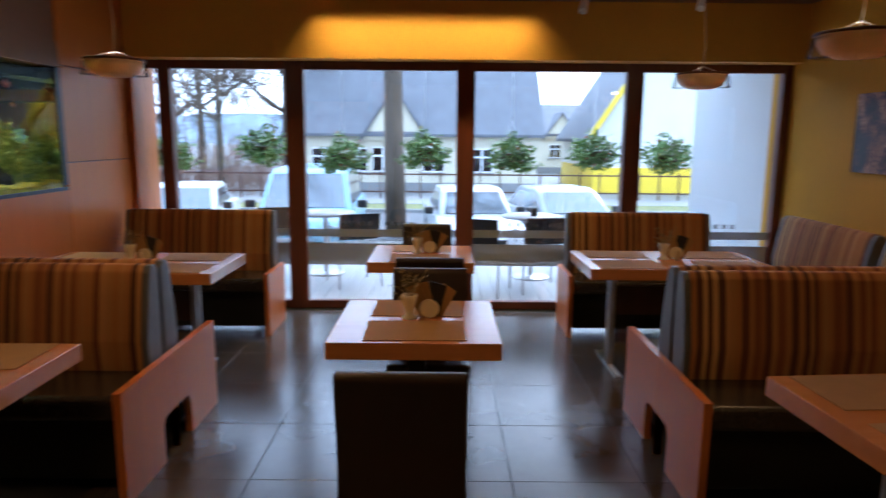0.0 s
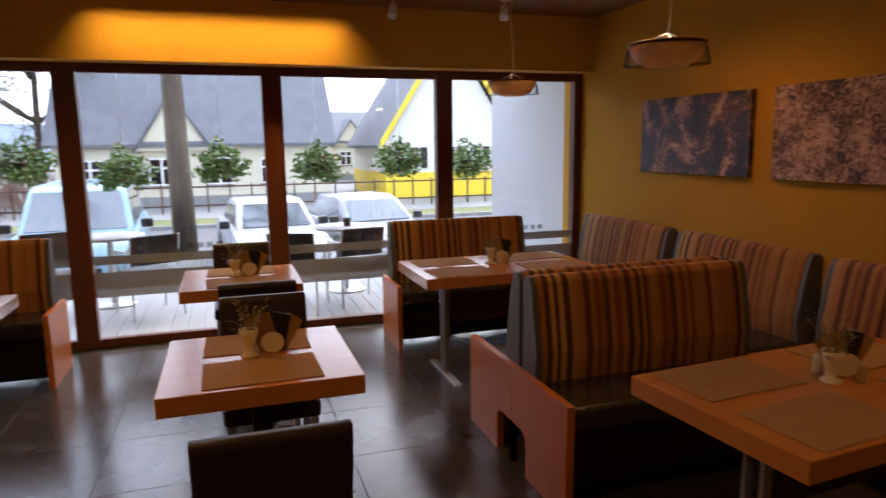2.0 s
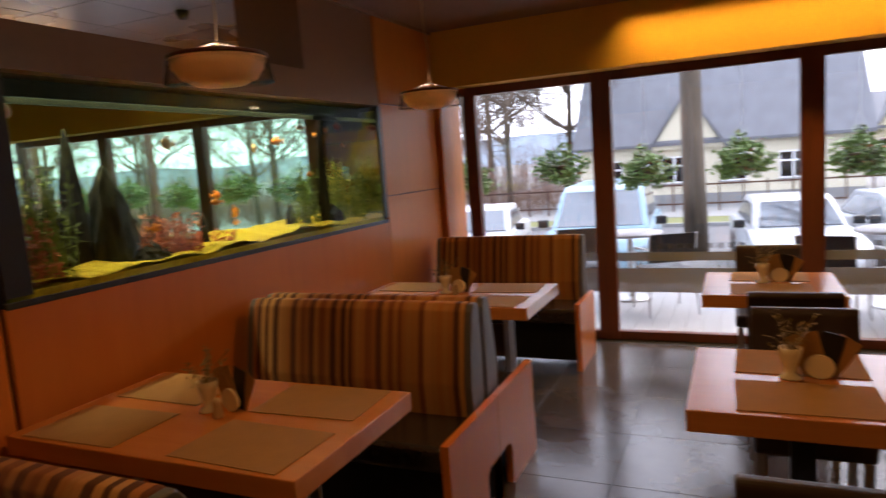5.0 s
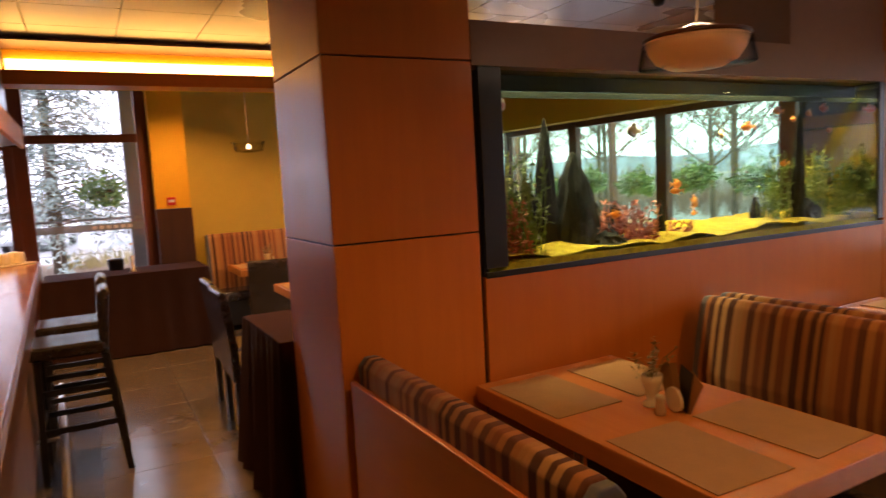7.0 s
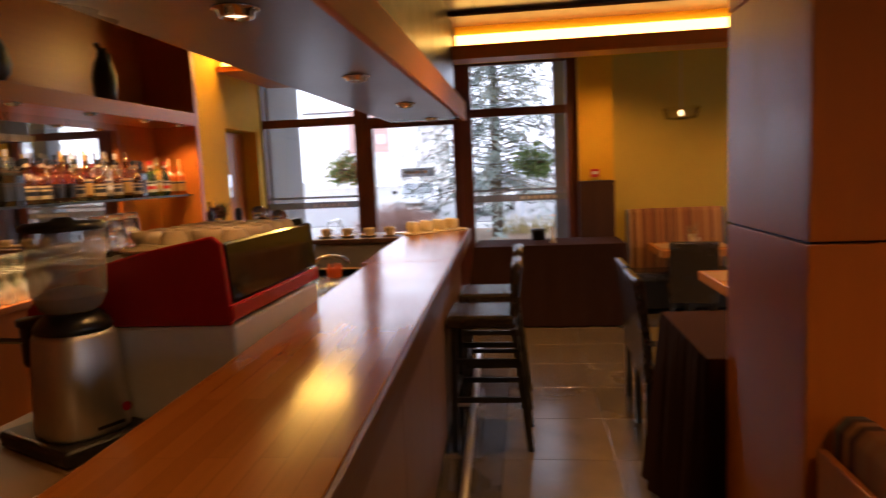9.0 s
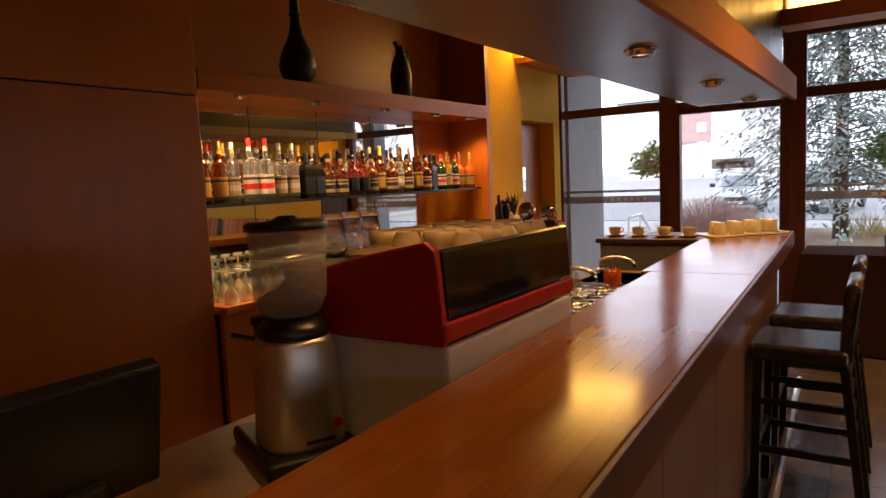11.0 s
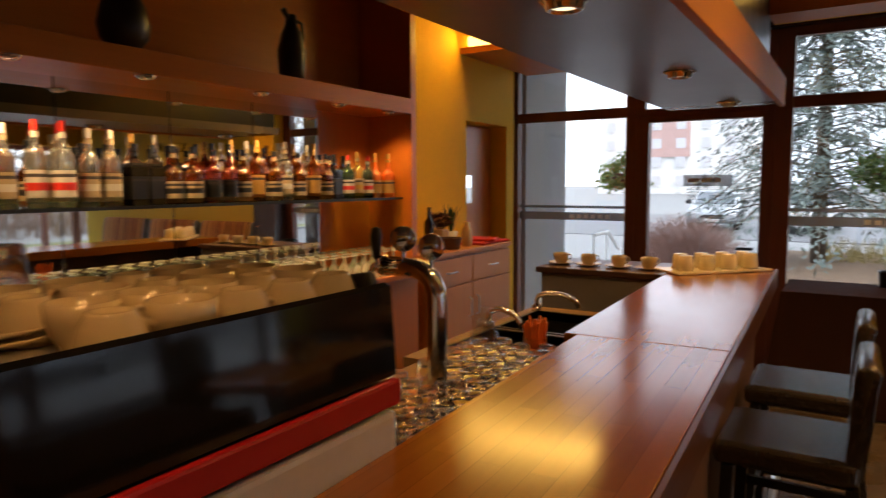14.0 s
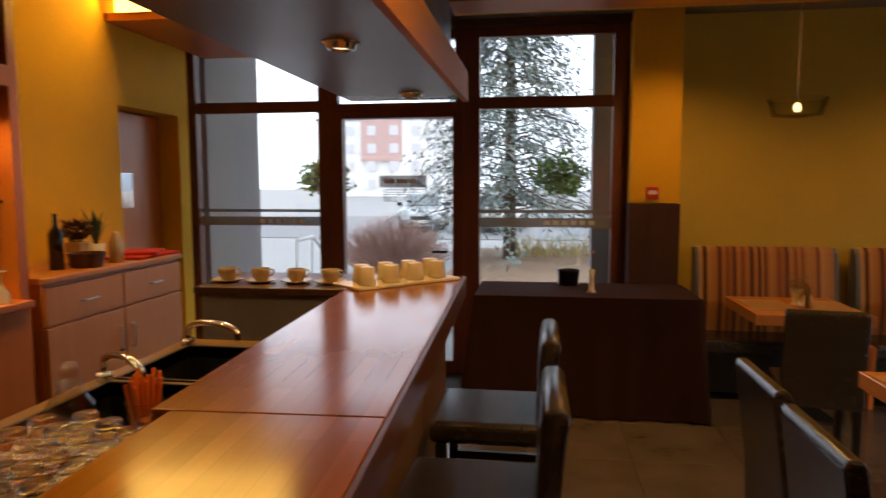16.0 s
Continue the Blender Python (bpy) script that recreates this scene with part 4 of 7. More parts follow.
rockm = plain("dark_aquarium_rock", (0.025, 0.02, 0.017), 0.85, scale=20, vary=0.5, bump=0.6)
for y, w, hh in ((-0.92, 0.07, 0.66), (-1.0, 0.1, 0.36), (-0.78, 0.13, 0.5), (-0.68, 0.15, 0.36), (-0.62, 0.09, 0.3), (-1.05, 0.2, 0.2), (-0.5, 0.1, 0.2), (-0.42, 0.06, 0.25), (-0.22, 0.035, 0.24), (-0.16, 0.03, 0.14), (-0.6, 0.14, 0.12), (-0.35, 0.12, 0.1), (0.72, 0.05, 0.2), (0.86, 0.05, 0.68), (0.95, 0.12, 0.18), (1.12, 0.1, 0.12)):
    bm = bmesh.new()
    bmesh.ops.create_icosphere(bm, subdivisions=3, radius=1)
    for v in bm.verts:
        k = 1 + 0.5 * noise.noise(v.co * 3.2 + Vector((y * 9, 0, 0))) + 0.35 * noise.noise(v.co * 5 + Vector((y * 9, 0, 0)))
        t = (v.co.z + 1) / 2
        v.co = Vector((v.co.x * w * 0.7 * k * (1.15 - 0.75 * t), v.co.y * w * k * (1.15 - 0.75 * t), max(0, (v.co.z + 0.9) * hh * 0.53)))
    bmesh.ops.transform(bm, matrix=Matrix.Translation((rng.uniform(-0.1, 0.1), y, 0.03)), verts=bm.verts[:])
    part("rock", bm, rockm, aq, "dark pointed rock", False)
plantm = plain("aquarium_plant", (0.16, 0.21, 0.025), 0.5, scale=20, vary=0.5)
planty = plain("yellow_green_aquarium_plant", (0.42, 0.36, 0.03), 0.5, scale=20, vary=0.5)
plantr = plain("red_aquarium_plant", (0.5, 0.12, 0.06), 0.5, scale=20, vary=0.4)
for y, hh, cnt, pm, deep in ((-1.24, 0.68, 60, planty, 0.0), (-1.12, 0.5, 45, plantm, 0.1), (-1.2, 0.3, 40, plantr, 0.12), (-0.55, 0.24, 40, plantr, 0.08), (-0.38, 0.22, 50, plantr, 0.1), (0.78, 0.46, 45, plantm, 0.0), (1.02, 0.42, 55, plantm, 0.05), (1.2, 0.5, 50, planty, -0.05), (1.28, 0.36, 50, plantm, 0.08), (-0.05, 0.1, 20, plantr, 0.0)):
    bm = bmesh.new()
    for k in range(cnt):
        b0 = Vector((deep + rng.uniform(-0.08, 0.08), y + rng.uniform(-0.07, 0.07), 0.05))
        z = hh * rng.uniform(0.3, 1)
        top = b0 + Vector((rng.uniform(-0.04, 0.04), rng.uniform(-0.06, 0.06), z))
        tube(bm, [b0, b0.lerp(top, 0.5) + Vector((0, rng.uniform(-0.02, 0.02), 0)), top], 0.0025, 3)
        for m in range(int(4 + z * 16)):
            c = b0.lerp(top, rng.uniform(0.15, 1))
            e = Vector((rng.uniform(-1, 1), rng.uniform(-1, 1), rng.uniform(-0.2, 0.9))).normalized() * rng.uniform(0.02, 0.045)
            q = e.cross(Vector((rng.uniform(-1, 1), rng.uniform(-1, 1), 1))).normalized() * 0.008
            bm.faces.new([bm.verts.new(p) for p in (c, c + e * 0.5 + q, c + e, c + e * 0.5 - q)])
    part("water_plant", bm, pm, aq, {"red_aquarium_plant": "reddish water plant", "aquarium_plant": "green water plant"}.get(pm.name, "yellow-green water plant"))
tank_lamp = area_lamp(pose(-2.82, 2.9, 1.955, 0, 0, 90), 2.5, 0.06, 4.5, (1.0, 0.9, 0.45))
tank_lamp.data.spread = radians(75)


def fish_mesh(name, mat):
    """Deep-bodied fish, nose towards +y, with tail and fins."""
    bm = bmesh.new()
    rings = []
    for y, hx, hz in ((-0.04, 0.003, 0.006), (-0.03, 0.006, 0.01), (-0.01, 0.01, 0.02), (0.012, 0.012, 0.023), (0.03, 0.01, 0.018), (0.042, 0.006, 0.009), (0.047, 0.001, 0.002)):
        rings.append([bm.verts.new((hx * math.cos(a * 0.785), y, hz * math.sin(a * 0.785))) for a in range(8)])
    for p, q in zip(rings, rings[1:]):
        for i in range(8):
            bm.faces.new((p[i], p[(i + 1) % 8], q[(i + 1) % 8], q[i]))
    bm.faces.new(rings[0]), bm.faces.new(rings[-1])
    prism(bm, [(-0.038, 0.0), (-0.066, 0.02), (-0.058, 0.0), (-0.066, -0.02)], -0.001, 0.001, "x")
    prism(bm, [(-0.02, 0.016), (0.02, 0.02), (-0.005, 0.032), (-0.025, 0.03)], -0.001, 0.001, "x")
    prism(bm, [(-0.02, -0.014), (0.0, -0.02), (-0.02, -0.03)], -0.001, 0.001, "x")
    return mesh_of(name, bm, mat, True)


orange_fish = fish_mesh("fish", plain("orange_fish_skin", (0.85, 0.24, 0.02), 0.35, scale=60, vary=0.25))
pale_fish = fish_mesh("fish", plain("pale_orange_fish_skin", (0.85, 0.5, 0.18), 0.35, scale=60, vary=0.25))
red_fish = fish_mesh("fish", plain("red_fish_skin", (0.6, 0.06, 0.03), 0.35, scale=60, vary=0.25))
for me, y, z, turn, size in ((red_fish, -1.2, 0.75, 40, 1.5), (pale_fish, -0.42, 0.62, 200, 1.3), (orange_fish, -0.9, 0.38, 185, 1.2), (pale_fish, 0.36, 0.6, 220, 1.2), (orange_fish, 0.56, 0.64, 170, 1.0), (orange_fish, -0.02, 0.34, 10, 1.0),
                             (orange_fish, 0.03, 0.24, 30, 1.4), (orange_fish, -0.15, 0.31, 160, 0.7), (orange_fish, 0.18, 0.17, 190, 0.6), (orange_fish, -0.58, 0.22, 350, 0.8), (orange_fish, -0.2, 0.2, 20, 0.7), (orange_fish, 0.68, 0.72, 175, 0.8),
                             (orange_fish, 0.86, 0.7, 200, 0.8), (orange_fish, 0.93, 0.68, 15, 0.7), (red_fish, 1.16, 0.74, 190, 1.0), (orange_fish, 0.66, 0.42, 180, 0.7), (orange_fish, 1.05, 0.6, 195, 0.6)):
    f = tagged(new("fish", me), "small orange aquarium fish in mid-water" if me is not red_fish else "red aquarium fish near the surface", "fish", "aquarium fish")
    f.matrix_basis = pose(-2.82 + rng.uniform(-0.08, 0.16), 2.9 + y, 1.14 + z, 0, 0, turn) @ Matrix.Diagonal((size, size, size, 1))

# ---- bar ----
bar = thing("bar_counter", (-1.3, -0.108, 0), "long bar counter with a lacquered strip-wood top", "bar counter", "", 0)
bar.matrix_basis = pose(-1.3, -0.108, 0, 0, 0, 2.25)
part("top", boxed(-2.87, 0.0, -0.42, 0.0, 1.066, 1.126, 0.003), M["bar"], bar, "lacquered reddish strip-wood top")
part("top", boxed(-4.83, -2.874, -0.46, 0.0, 1.066, 1.126, 0.003), M["bar"], bar, "lacquered reddish strip-wood top")
part("edge_band", boxed(-4.83, 0.0, 0.0, 0.012, 1.03, 1.123, 0.002), M["bar_edge"], bar, "dark edge band")
for i in range(6):
    part("front_panel", boxed(-4.78 + i * 0.79, -4.78 + i * 0.79 + 0.785, -0.11, -0.08, 0.12, 1.066, 0.003), M["bar_front"], bar, "brown front panel")
part("plinth", boxed(-4.78, -0.05, -0.14, -0.1, 0, 0.12), M["black"], bar, "black plinth")
part("foot_rail", tubed([(-4.7, 0.06, 0.18), (-0.2, 0.06, 0.18)], 0.02), M["steel"], bar, "steel foot rail")
for x in (-4.6, -3.4, -2.2, -1.0):
    part("rail_bracket", tubed([(x, -0.08, 0.18), (x, 0.06, 0.18)], 0.012), M["steel"], bar)
part("back_board", boxed(-4.78, 0.0, -0.34, -0.31, 0.0, 1.066), M["dark_panel"], bar, "dark rear board")

cross = thing("cross_counter", (-6.12, -1.1, -0.014), "dark laminate return counter at the end of the bar", "counter")
part("top", boxed(-0.27, 0.27, -0.43, 0.3, 1.07, 1.104, 0.006), M["dark_panel"], cross)
part("side_panel", boxed(0.22, 0.25, -0.4, 0.28, 0.014, 1.07), M["grey_panel"], cross, "grey laminate panel")
part("end_panel", boxed(-0.22, 0.22, -0.4, -0.37, 0.014, 1.07), M["grey_panel"], cross, "grey laminate panel")
part("side_panel", boxed(-0.25, -0.22, -0.4, 0.28, 0.014, 1.07), M["grey_panel"], cross, "grey laminate panel")

work = thing("work_counter", (-3.6, -0.98, 0), "brown work counter behind the bar with two dark sinks", "counter")
part("worktop", boxed(-0.756, 2.3, -0.36, 0.3, 0.725, 0.9, 0.004), plain("brown_worktop", (0.24, 0.14, 0.06), 0.35, scale=30, vary=0.1), work, "brown laminate worktop")
for x0, x1, y0, y1 in ((-2.0, -1.86, -0.44, 0.25), (-1.42, -1.36, -0.44, 0.25), (-0.92, -0.76, -0.44, 0.25), (-1.86, -1.42, -0.44, -0.36), (-1.86, -1.42, 0.14, 0.25), (-1.36, -0.92, -0.44, -0.36), (-1.36, -0.92, 0.14, 0.25)):
    part("sink_top", boxed(x0, x1, y0, y1, 0.865, 0.905), bpy.data.materials["brown_worktop"], work, "brown laminate sink top")
for x in (-1.14, -1.64):
    bm = bmesh.new()
    box(bm, x - 0.235, x + 0.235, -0.375, 0.155, 0.73, 0.74)
    for x0, x1, y0, y1 in ((-0.235, -0.22, -0.375, 0.155), (0.22, 0.235, -0.375, 0.155), (-0.22, 0.22, -0.375, -0.36), (-0.22, 0.22, 0.14, 0.155)):
        box(bm, x + x0, x + x1, y0, y1, 0.74, 0.911)
    basin = part("basin", bm, M["black"], work, "dark sink basin")
    part("drain", lathed([(0, 0.741), (0.04, 0.741), (0.045, 0.744), (0, 0.746)], 16, (x, -0.1, 0)), M["chrome"], basin, "chrome drain")
part("carcass", boxed(-1.98, 2.28, -0.28, 0.24, 0.0, 0.725), M["dark_panel"], work, "dark cabinet carcass")


def faucet(at, turn):
    f = thing("faucet", at, "curved chrome swivel tap at the sink", "tap", "sink taps", turn)
    pts = [(0, 0, 0)] + [(0.13 - 0.13 * math.cos(a), 0, 0.06 + 0.045 * math.sin(a)) for a in [i * math.pi / 8 for i in range(8)]] + [(0.265, 0, 0.045)]
    part("spout", tubed(pts, 0.013, 10), M["chrome"], f, "", True)
    part("base", lathed([(0, 0), (0.028, 0), (0.026, 0.03), (0, 0.03)], 16), M["chrome"], f, "", True)
    part("lever", tubed([(0, 0, 0.06), (0.02, 0.06, 0.1)], 0.007), M["chrome"], f)


faucet((-4.99, -1.38, 0.905), 60), faucet((-5.49, -1.36, 0.905), 75)

# espresso machine
em = thing("espresso_machine", (-2.845, -0.905, 0.9), "red espresso machine with a black glass back panel", "coffee machine")
side = [(0.3, 0.29), (0.3, 0.33), (0.285, 0.505), (0.26, 0.525), (0.05, 0.485), (-0.2, 0.42), (-0.28, 0.34), (-0.28, 0.29)]
for s, lo, hi in ((1, 0.33, 0.355), (-1, -0.355, -0.33)):
    outline = side if s == 1 else [(min(y, 0.268), z) for y, z in side[2:]] + [(0.268, 0.29)]
    part("side_panel", prismed(outline, lo, hi, "x", 0.006), M["red"] if s == 1 else M["black"], em, "glossy red side panel" if s == 1 else "black side panel")
part("rear_panel", prismed([(0.285, 0.345), (0.3, 0.35), (0.29, 0.5), (0.278, 0.505)], -0.357, 0.33, "x"), M["black_gloss"], em, "sloping black glass panel")
part("red_strip", boxed(-0.357, 0.357, 0.292, 0.31, 0.3, 0.345, 0.006), M["red"], em, "red trim strip")
part("lower_body", boxed(-0.35, 0.35, -0.26, 0.305, 0.03, 0.29, 0.01), M["grey_metal"], em, "pale grey metal body")
part("cup_tray", boxed(-0.345, 0.345, -0.22, 0.27, 0.445, 0.46, 0.004), M["steel"], em, "steel cup tray")
part("tray_rail", tubed([(-0.34, -0.2, 0.475), (0.34, -0.2, 0.475)], 0.006), M["chrome"], em, "chrome cup rail")
part("front_body", boxed(-0.345, 0.345, -0.2, 0.27, 0.27, 0.445), M["black"], em, "black inner body")
part("trim_line", boxed(-0.34, 0.34, 0.306, 0.31, 0.03, 0.045), M["black"], em, "black base line")
for x in (-0.2, 0.15):
    part("group_head", lathed([(0, 0.2), (0.04, 0.2), (0.04, 0.28), (0, 0.28)], 16, (x, -0.27, 0.08)), M["chrome"], em, "chrome brewing group", True)
    part("portafilter", tubed([(x, -0.27, 0.27), (x, -0.46, 0.25)], 0.014), M["black"], em, "black handle")
for x in (-0.3, 0.3):
    part("foot", lathed([(0, 0), (0.03, 0), (0.03, 0.03), (0, 0.03)], 12, (x, 0.2, 0)), M["black"], em)
    part("foot", lathed([(0, 0), (0.03, 0), (0.03, 0.03), (0, 0.03)], 12, (x, -0.2, 0)), M["black"], em)

# coffee grinder
gr = thing("coffee_grinder", (-2.41, -0.99, 0.9), "steel coffee grinder with a clear bean hopper", "coffee grinder", "", -25)
part("base", boxed(-0.12, 0.12, -0.2, 0.13, 0.0, 0.045, 0.015, 3), M["black"], gr, "black base")


def rounded_body(levels, n=32, power=3.2):
    """A closed shell whose sections are rounded squares: (half width, half depth, z)."""
    bm = bmesh.new()
    rings = []
    for hx, hy, z in levels:
        ring = []
        for i in range(n):
            c, q = math.cos(2 * math.pi * i / n), math.sin(2 * math.pi * i / n)
            k = (abs(c) ** power + abs(q) ** power) ** (-1 / power)
            ring.append(bm.verts.new((hx * k * c, hy * k * q, z)))
        rings.append(ring)
    for p, q in zip(rings, rings[1:]):
        for i in range(n):
            bm.faces.new((p[i], p[(i + 1) % n], q[(i + 1) % n], q[i]))
    bm.faces.new(list(reversed(rings[0]))), bm.faces.new(rings[-1])
    return bm


part("body", rounded_body([(0.098, 0.1, 0.045), (0.1, 0.102, 0.055), (0.094, 0.096, 0.2), (0.088, 0.09, 0.29), (0.082, 0.084, 0.305)]), M["steel"], gr, "brushed steel body", True)
part("body_slot", boxed(-0.05, 0.02, 0.1, 0.104, 0.062, 0.07), M["black"], gr, "dark vent slot")
part("badge", lathed([(0, -0.002), (0.012, -0.002), (0.012, 0.002), (0, 0.002)], 14, (-0.06, 0.1, 0.1), Euler((math.pi / 2, 0, 0)).to_matrix()), M["red"], gr, "small red badge")
part("collar", rounded_body([(0.084, 0.086, 0.305), (0.088, 0.09, 0.315), (0.08, 0.082, 0.33), (0.06, 0.06, 0.352)], 28, 2.4), M["black"], gr, "black collar", True)
# Pale milky hopper colour stands in for reflections on the clear plastic.
part("hopper", lathed([(0.058, 0.352), (0.072, 0.362), (0.088, 0.4), (0.092, 0.56), (0.089, 0.56), (0.085, 0.402), (0.069, 0.365), (0.055, 0.354)], 28), frosted("pale_sheen_hopper", (0.6, 0.52, 0.46), 0.3), gr, "clear plastic hopper", True)
part("hopper_lid", lathed([(0, 0.56), (0.099, 0.56), (0.1, 0.572), (0.09, 0.58), (0.03, 0.583), (0.02, 0.592), (0, 0.592)], 28), M["black"], gr, "black lid", True)
part("coffee_beans", lathed([(0.054, 0.355), (0.068, 0.366), (0.08, 0.396), (0.05, 0.412), (0.0, 0.418)], 20), plain("roasted_beans", (0.05, 0.022, 0.012), 0.4, scale=120, vary=0.5, bump=0.8), gr, "coffee beans")
part("dispenser", lathed([(0, 0.2), (0.05, 0.2), (0.055, 0.21), (0.055, 0.305), (0.062, 0.31), (0.062, 0.325), (0, 0.33)], 20, (0, -0.15, 0)), M["black"], gr, "black doser drum", True)
part("doser_cone", lathed([(0, 0.14), (0.018, 0.14), (0.042, 0.2), (0, 0.2)], 16, (0, -0.15, 0)), M["black"], gr, "", True)
part("lever", tubed([(0.05, -0.16, 0.27), (0.1, -0.2, 0.28)], 0.008), M["chrome"], gr)
part("fork", boxed(-0.03, 0.03, -0.19, -0.095, 0.1, 0.115, 0.003), M["chrome"], gr, "chrome filter fork")


def napkin_stack(at):
    return single("folded_towel", boxed(-0.1, 0.1, -0.07, 0.07, 0, 0.03, 0.012), M["white"], at, "folded white towel on the work counter", "towel", "", 20)


napkin_stack((-2.02, -0.78, 0.9))


def bar_stool(at):
    s = thing("bar_stool", at, "tall black bar stool with a leather seat and ladder rungs", "stool", "bar stools")
    part("seat", boxed(-0.2, 0.2, -0.2, 0.19, 0.7, 0.775, 0.022, 3), M["leather"], s, "black leather seat")
    o = [(0.15, 0.72), (0.2, 0.72), (0.225, 1.0), (0.235, 1.04), (0.21, 1.06), (0.175, 1.055), (0.165, 1.02)]
    part("backrest", prismed(o, -0.19, 0.19, "x", 0.012), M["leather"], s, "padded leather back", True)
    for x in (-0.18, 0.18):
        part("leg", prismed([(-0.19, 0), (-0.155, 0), (-0.14, 0.7), (-0.175, 0.7)], x - 0.018, x + 0.018, "x"), M["black"], s)
        part("leg", prismed([(0.235, 0), (0.27, 0), (0.19, 0.7), (0.155, 0.7)], x - 0.018, x + 0.018, "x"), M["black"], s)
        for z, k in ((0.28, 0.0), (0.5, 0.0)):
            part("side_rung", boxed(x - 0.01, x + 0.01, -0.16, 0.2, z, z + 0.03), M["black"], s)
    for z in (0.34, 0.44, 0.54, 0.63):
        yy = 0.235 - (z / 0.7) * 0.06
        part("rung", boxed(-0.17, 0.17, yy - 0.012, yy + 0.012, z, z + 0.03, 0.003), M["black"], s)
    for z in (0.3,):
        part("rung", boxed(-0.17, 0.17, -0.18, -0.155, z, z + 0.035, 0.003), M["black"], s)
    return s


bar_stool((-4.64, -0.1, 0)), bar_stool((-5.3, -0.1, 0))


pos = thing("till_screen", (-1.86, -1.02, 0.9), "black till screen on a sloping stand", "till")
part("screen", prismed([(-0.02, 0.1), (0.02, 0.09), (0.06, 0.33), (0.03, 0.345)], -0.18, 0.18, "x", 0.006), M["black"], pos, "black screen housing")
part("stand", boxed(-0.06, 0.06, -0.04, 0.05, 0.02, 0.14, 0.01), M["black"], pos)
part("base", boxed(-0.14, 0.14, -0.1, 0.12, 0.0, 0.02, 0.006), M["black"], pos)


# ---- back bar ----
bb = thing("back_bar_shelf", (-4.48, -2.5, 0), "beech back bar unit with a mirror and a boxed upper shelf", "shelf unit")
part("shelf_board", boxed(-1.27, 1.28, -0.25, 0.17, 2.005, 2.1, 0.004), M["panel_h"], bb, "thick beech shelf board")
part("upright", boxed(-1.32, -1.265, -0.25, 0.17, 0.0, 2.84, 0.004), M["panel"], bb, "beech upright")
part("recess_back", boxed(-1.265, 1.28, -0.25, -0.235, 2.09, 2.84), M["panel_h"], bb, "beech recess back")
part("wing_panel", boxed(-1.265, -0.8, -0.19, -0.175, 1.03, 2.005), M["panel"], bb, "beech rear panel")
part("mirror", boxed(-0.8, 1.28, -0.19, -0.18, 1.03, 2.005), M["mirror"], bb, "large wall mirror")
for x in (-0.3, 0.2, 0.72):
    part("mirror_joint", boxed(x - 0.002, x + 0.002, -0.18, -0.178, 1.03, 2.005), M["black"], bb, "dark joint between mirror sheets")
part("glass_shelf", boxed(-1.265, 1.28, -0.16, 0.1, 1.478, 1.49, 0.002), pane_glass("green_shelf_glass", (0.7, 0.85, 0.75)), bb, "glass shelf")
part("shelf_edge", boxed(-1.265, 1.28, 0.1, 0.103, 1.477, 1.491), M["black"], bb, "dark shelf edge")
part("counter_top", boxed(-1.265, 1.28, -0.25, 0.24, 0.995, 1.03, 0.004), M["panel_h"], bb, "beech rear worktop")
part("base_front", boxed(-1.265, 1.28, 0.18, 0.21, 0.0, 0.995), M["panel"], bb, "beech base front")
tall = thing("tall_cabinet", (-2.1, -2.5, 0), "tall beech cabinet panelling beside the bar shelves", "cabinet")
for z0, z1 in ((0.02, 1.972), (1.98, 2.84)):
    part("door_panel", boxed(-1.09, 1.05, 0.15, 0.17, z0, z1, 0.003), M["panel"], tall, "beech veneer door")
part("carcass", boxed(-1.09, 1.05, -0.45, 0.148, 0.0, 2.84), M["dark_panel"], tall, "dark carcass")

cab = thing("drawer_cabinet", (-6.47, -2.52, 0), "beech cabinet with drawers and doors under the yellow wall", "cabinet")
part("worktop", boxed(-0.62, 0.62, -0.225, 0.23, 1.08, 1.11, 0.004), M["tan"], cab)
part("carcass", boxed(-0.61, 0.61, -0.22, 0.2, 0.05, 1.08), M["tan"], cab)
for x in (-0.305, 0.305):
    d = part("drawer", boxed(x - 0.3, x + 0.3, 0.2, 0.22, 0.87, 1.06, 0.003), M["tan"], cab, "beech drawer front")
    part("handle", tubed([(x - 0.06, 0.222, 0.965), (x - 0.05, 0.245, 0.965), (x + 0.05, 0.245, 0.965), (x + 0.06, 0.222, 0.965)], 0.006), M["steel"], d, "steel handle")
    d = part("door", boxed(x - 0.3, x + 0.3, 0.2, 0.22, 0.1, 0.86, 0.003), M["tan"], cab, "beech door")
    s = 0.25 if x < 0 else -0.25
    part("handle", tubed([(x + s, 0.222, 0.62), (x + s, 0.245, 0.63), (x + s, 0.245, 0.75), (x + s, 0.222, 0.76)], 0.006), M["steel"], d, "steel handle")


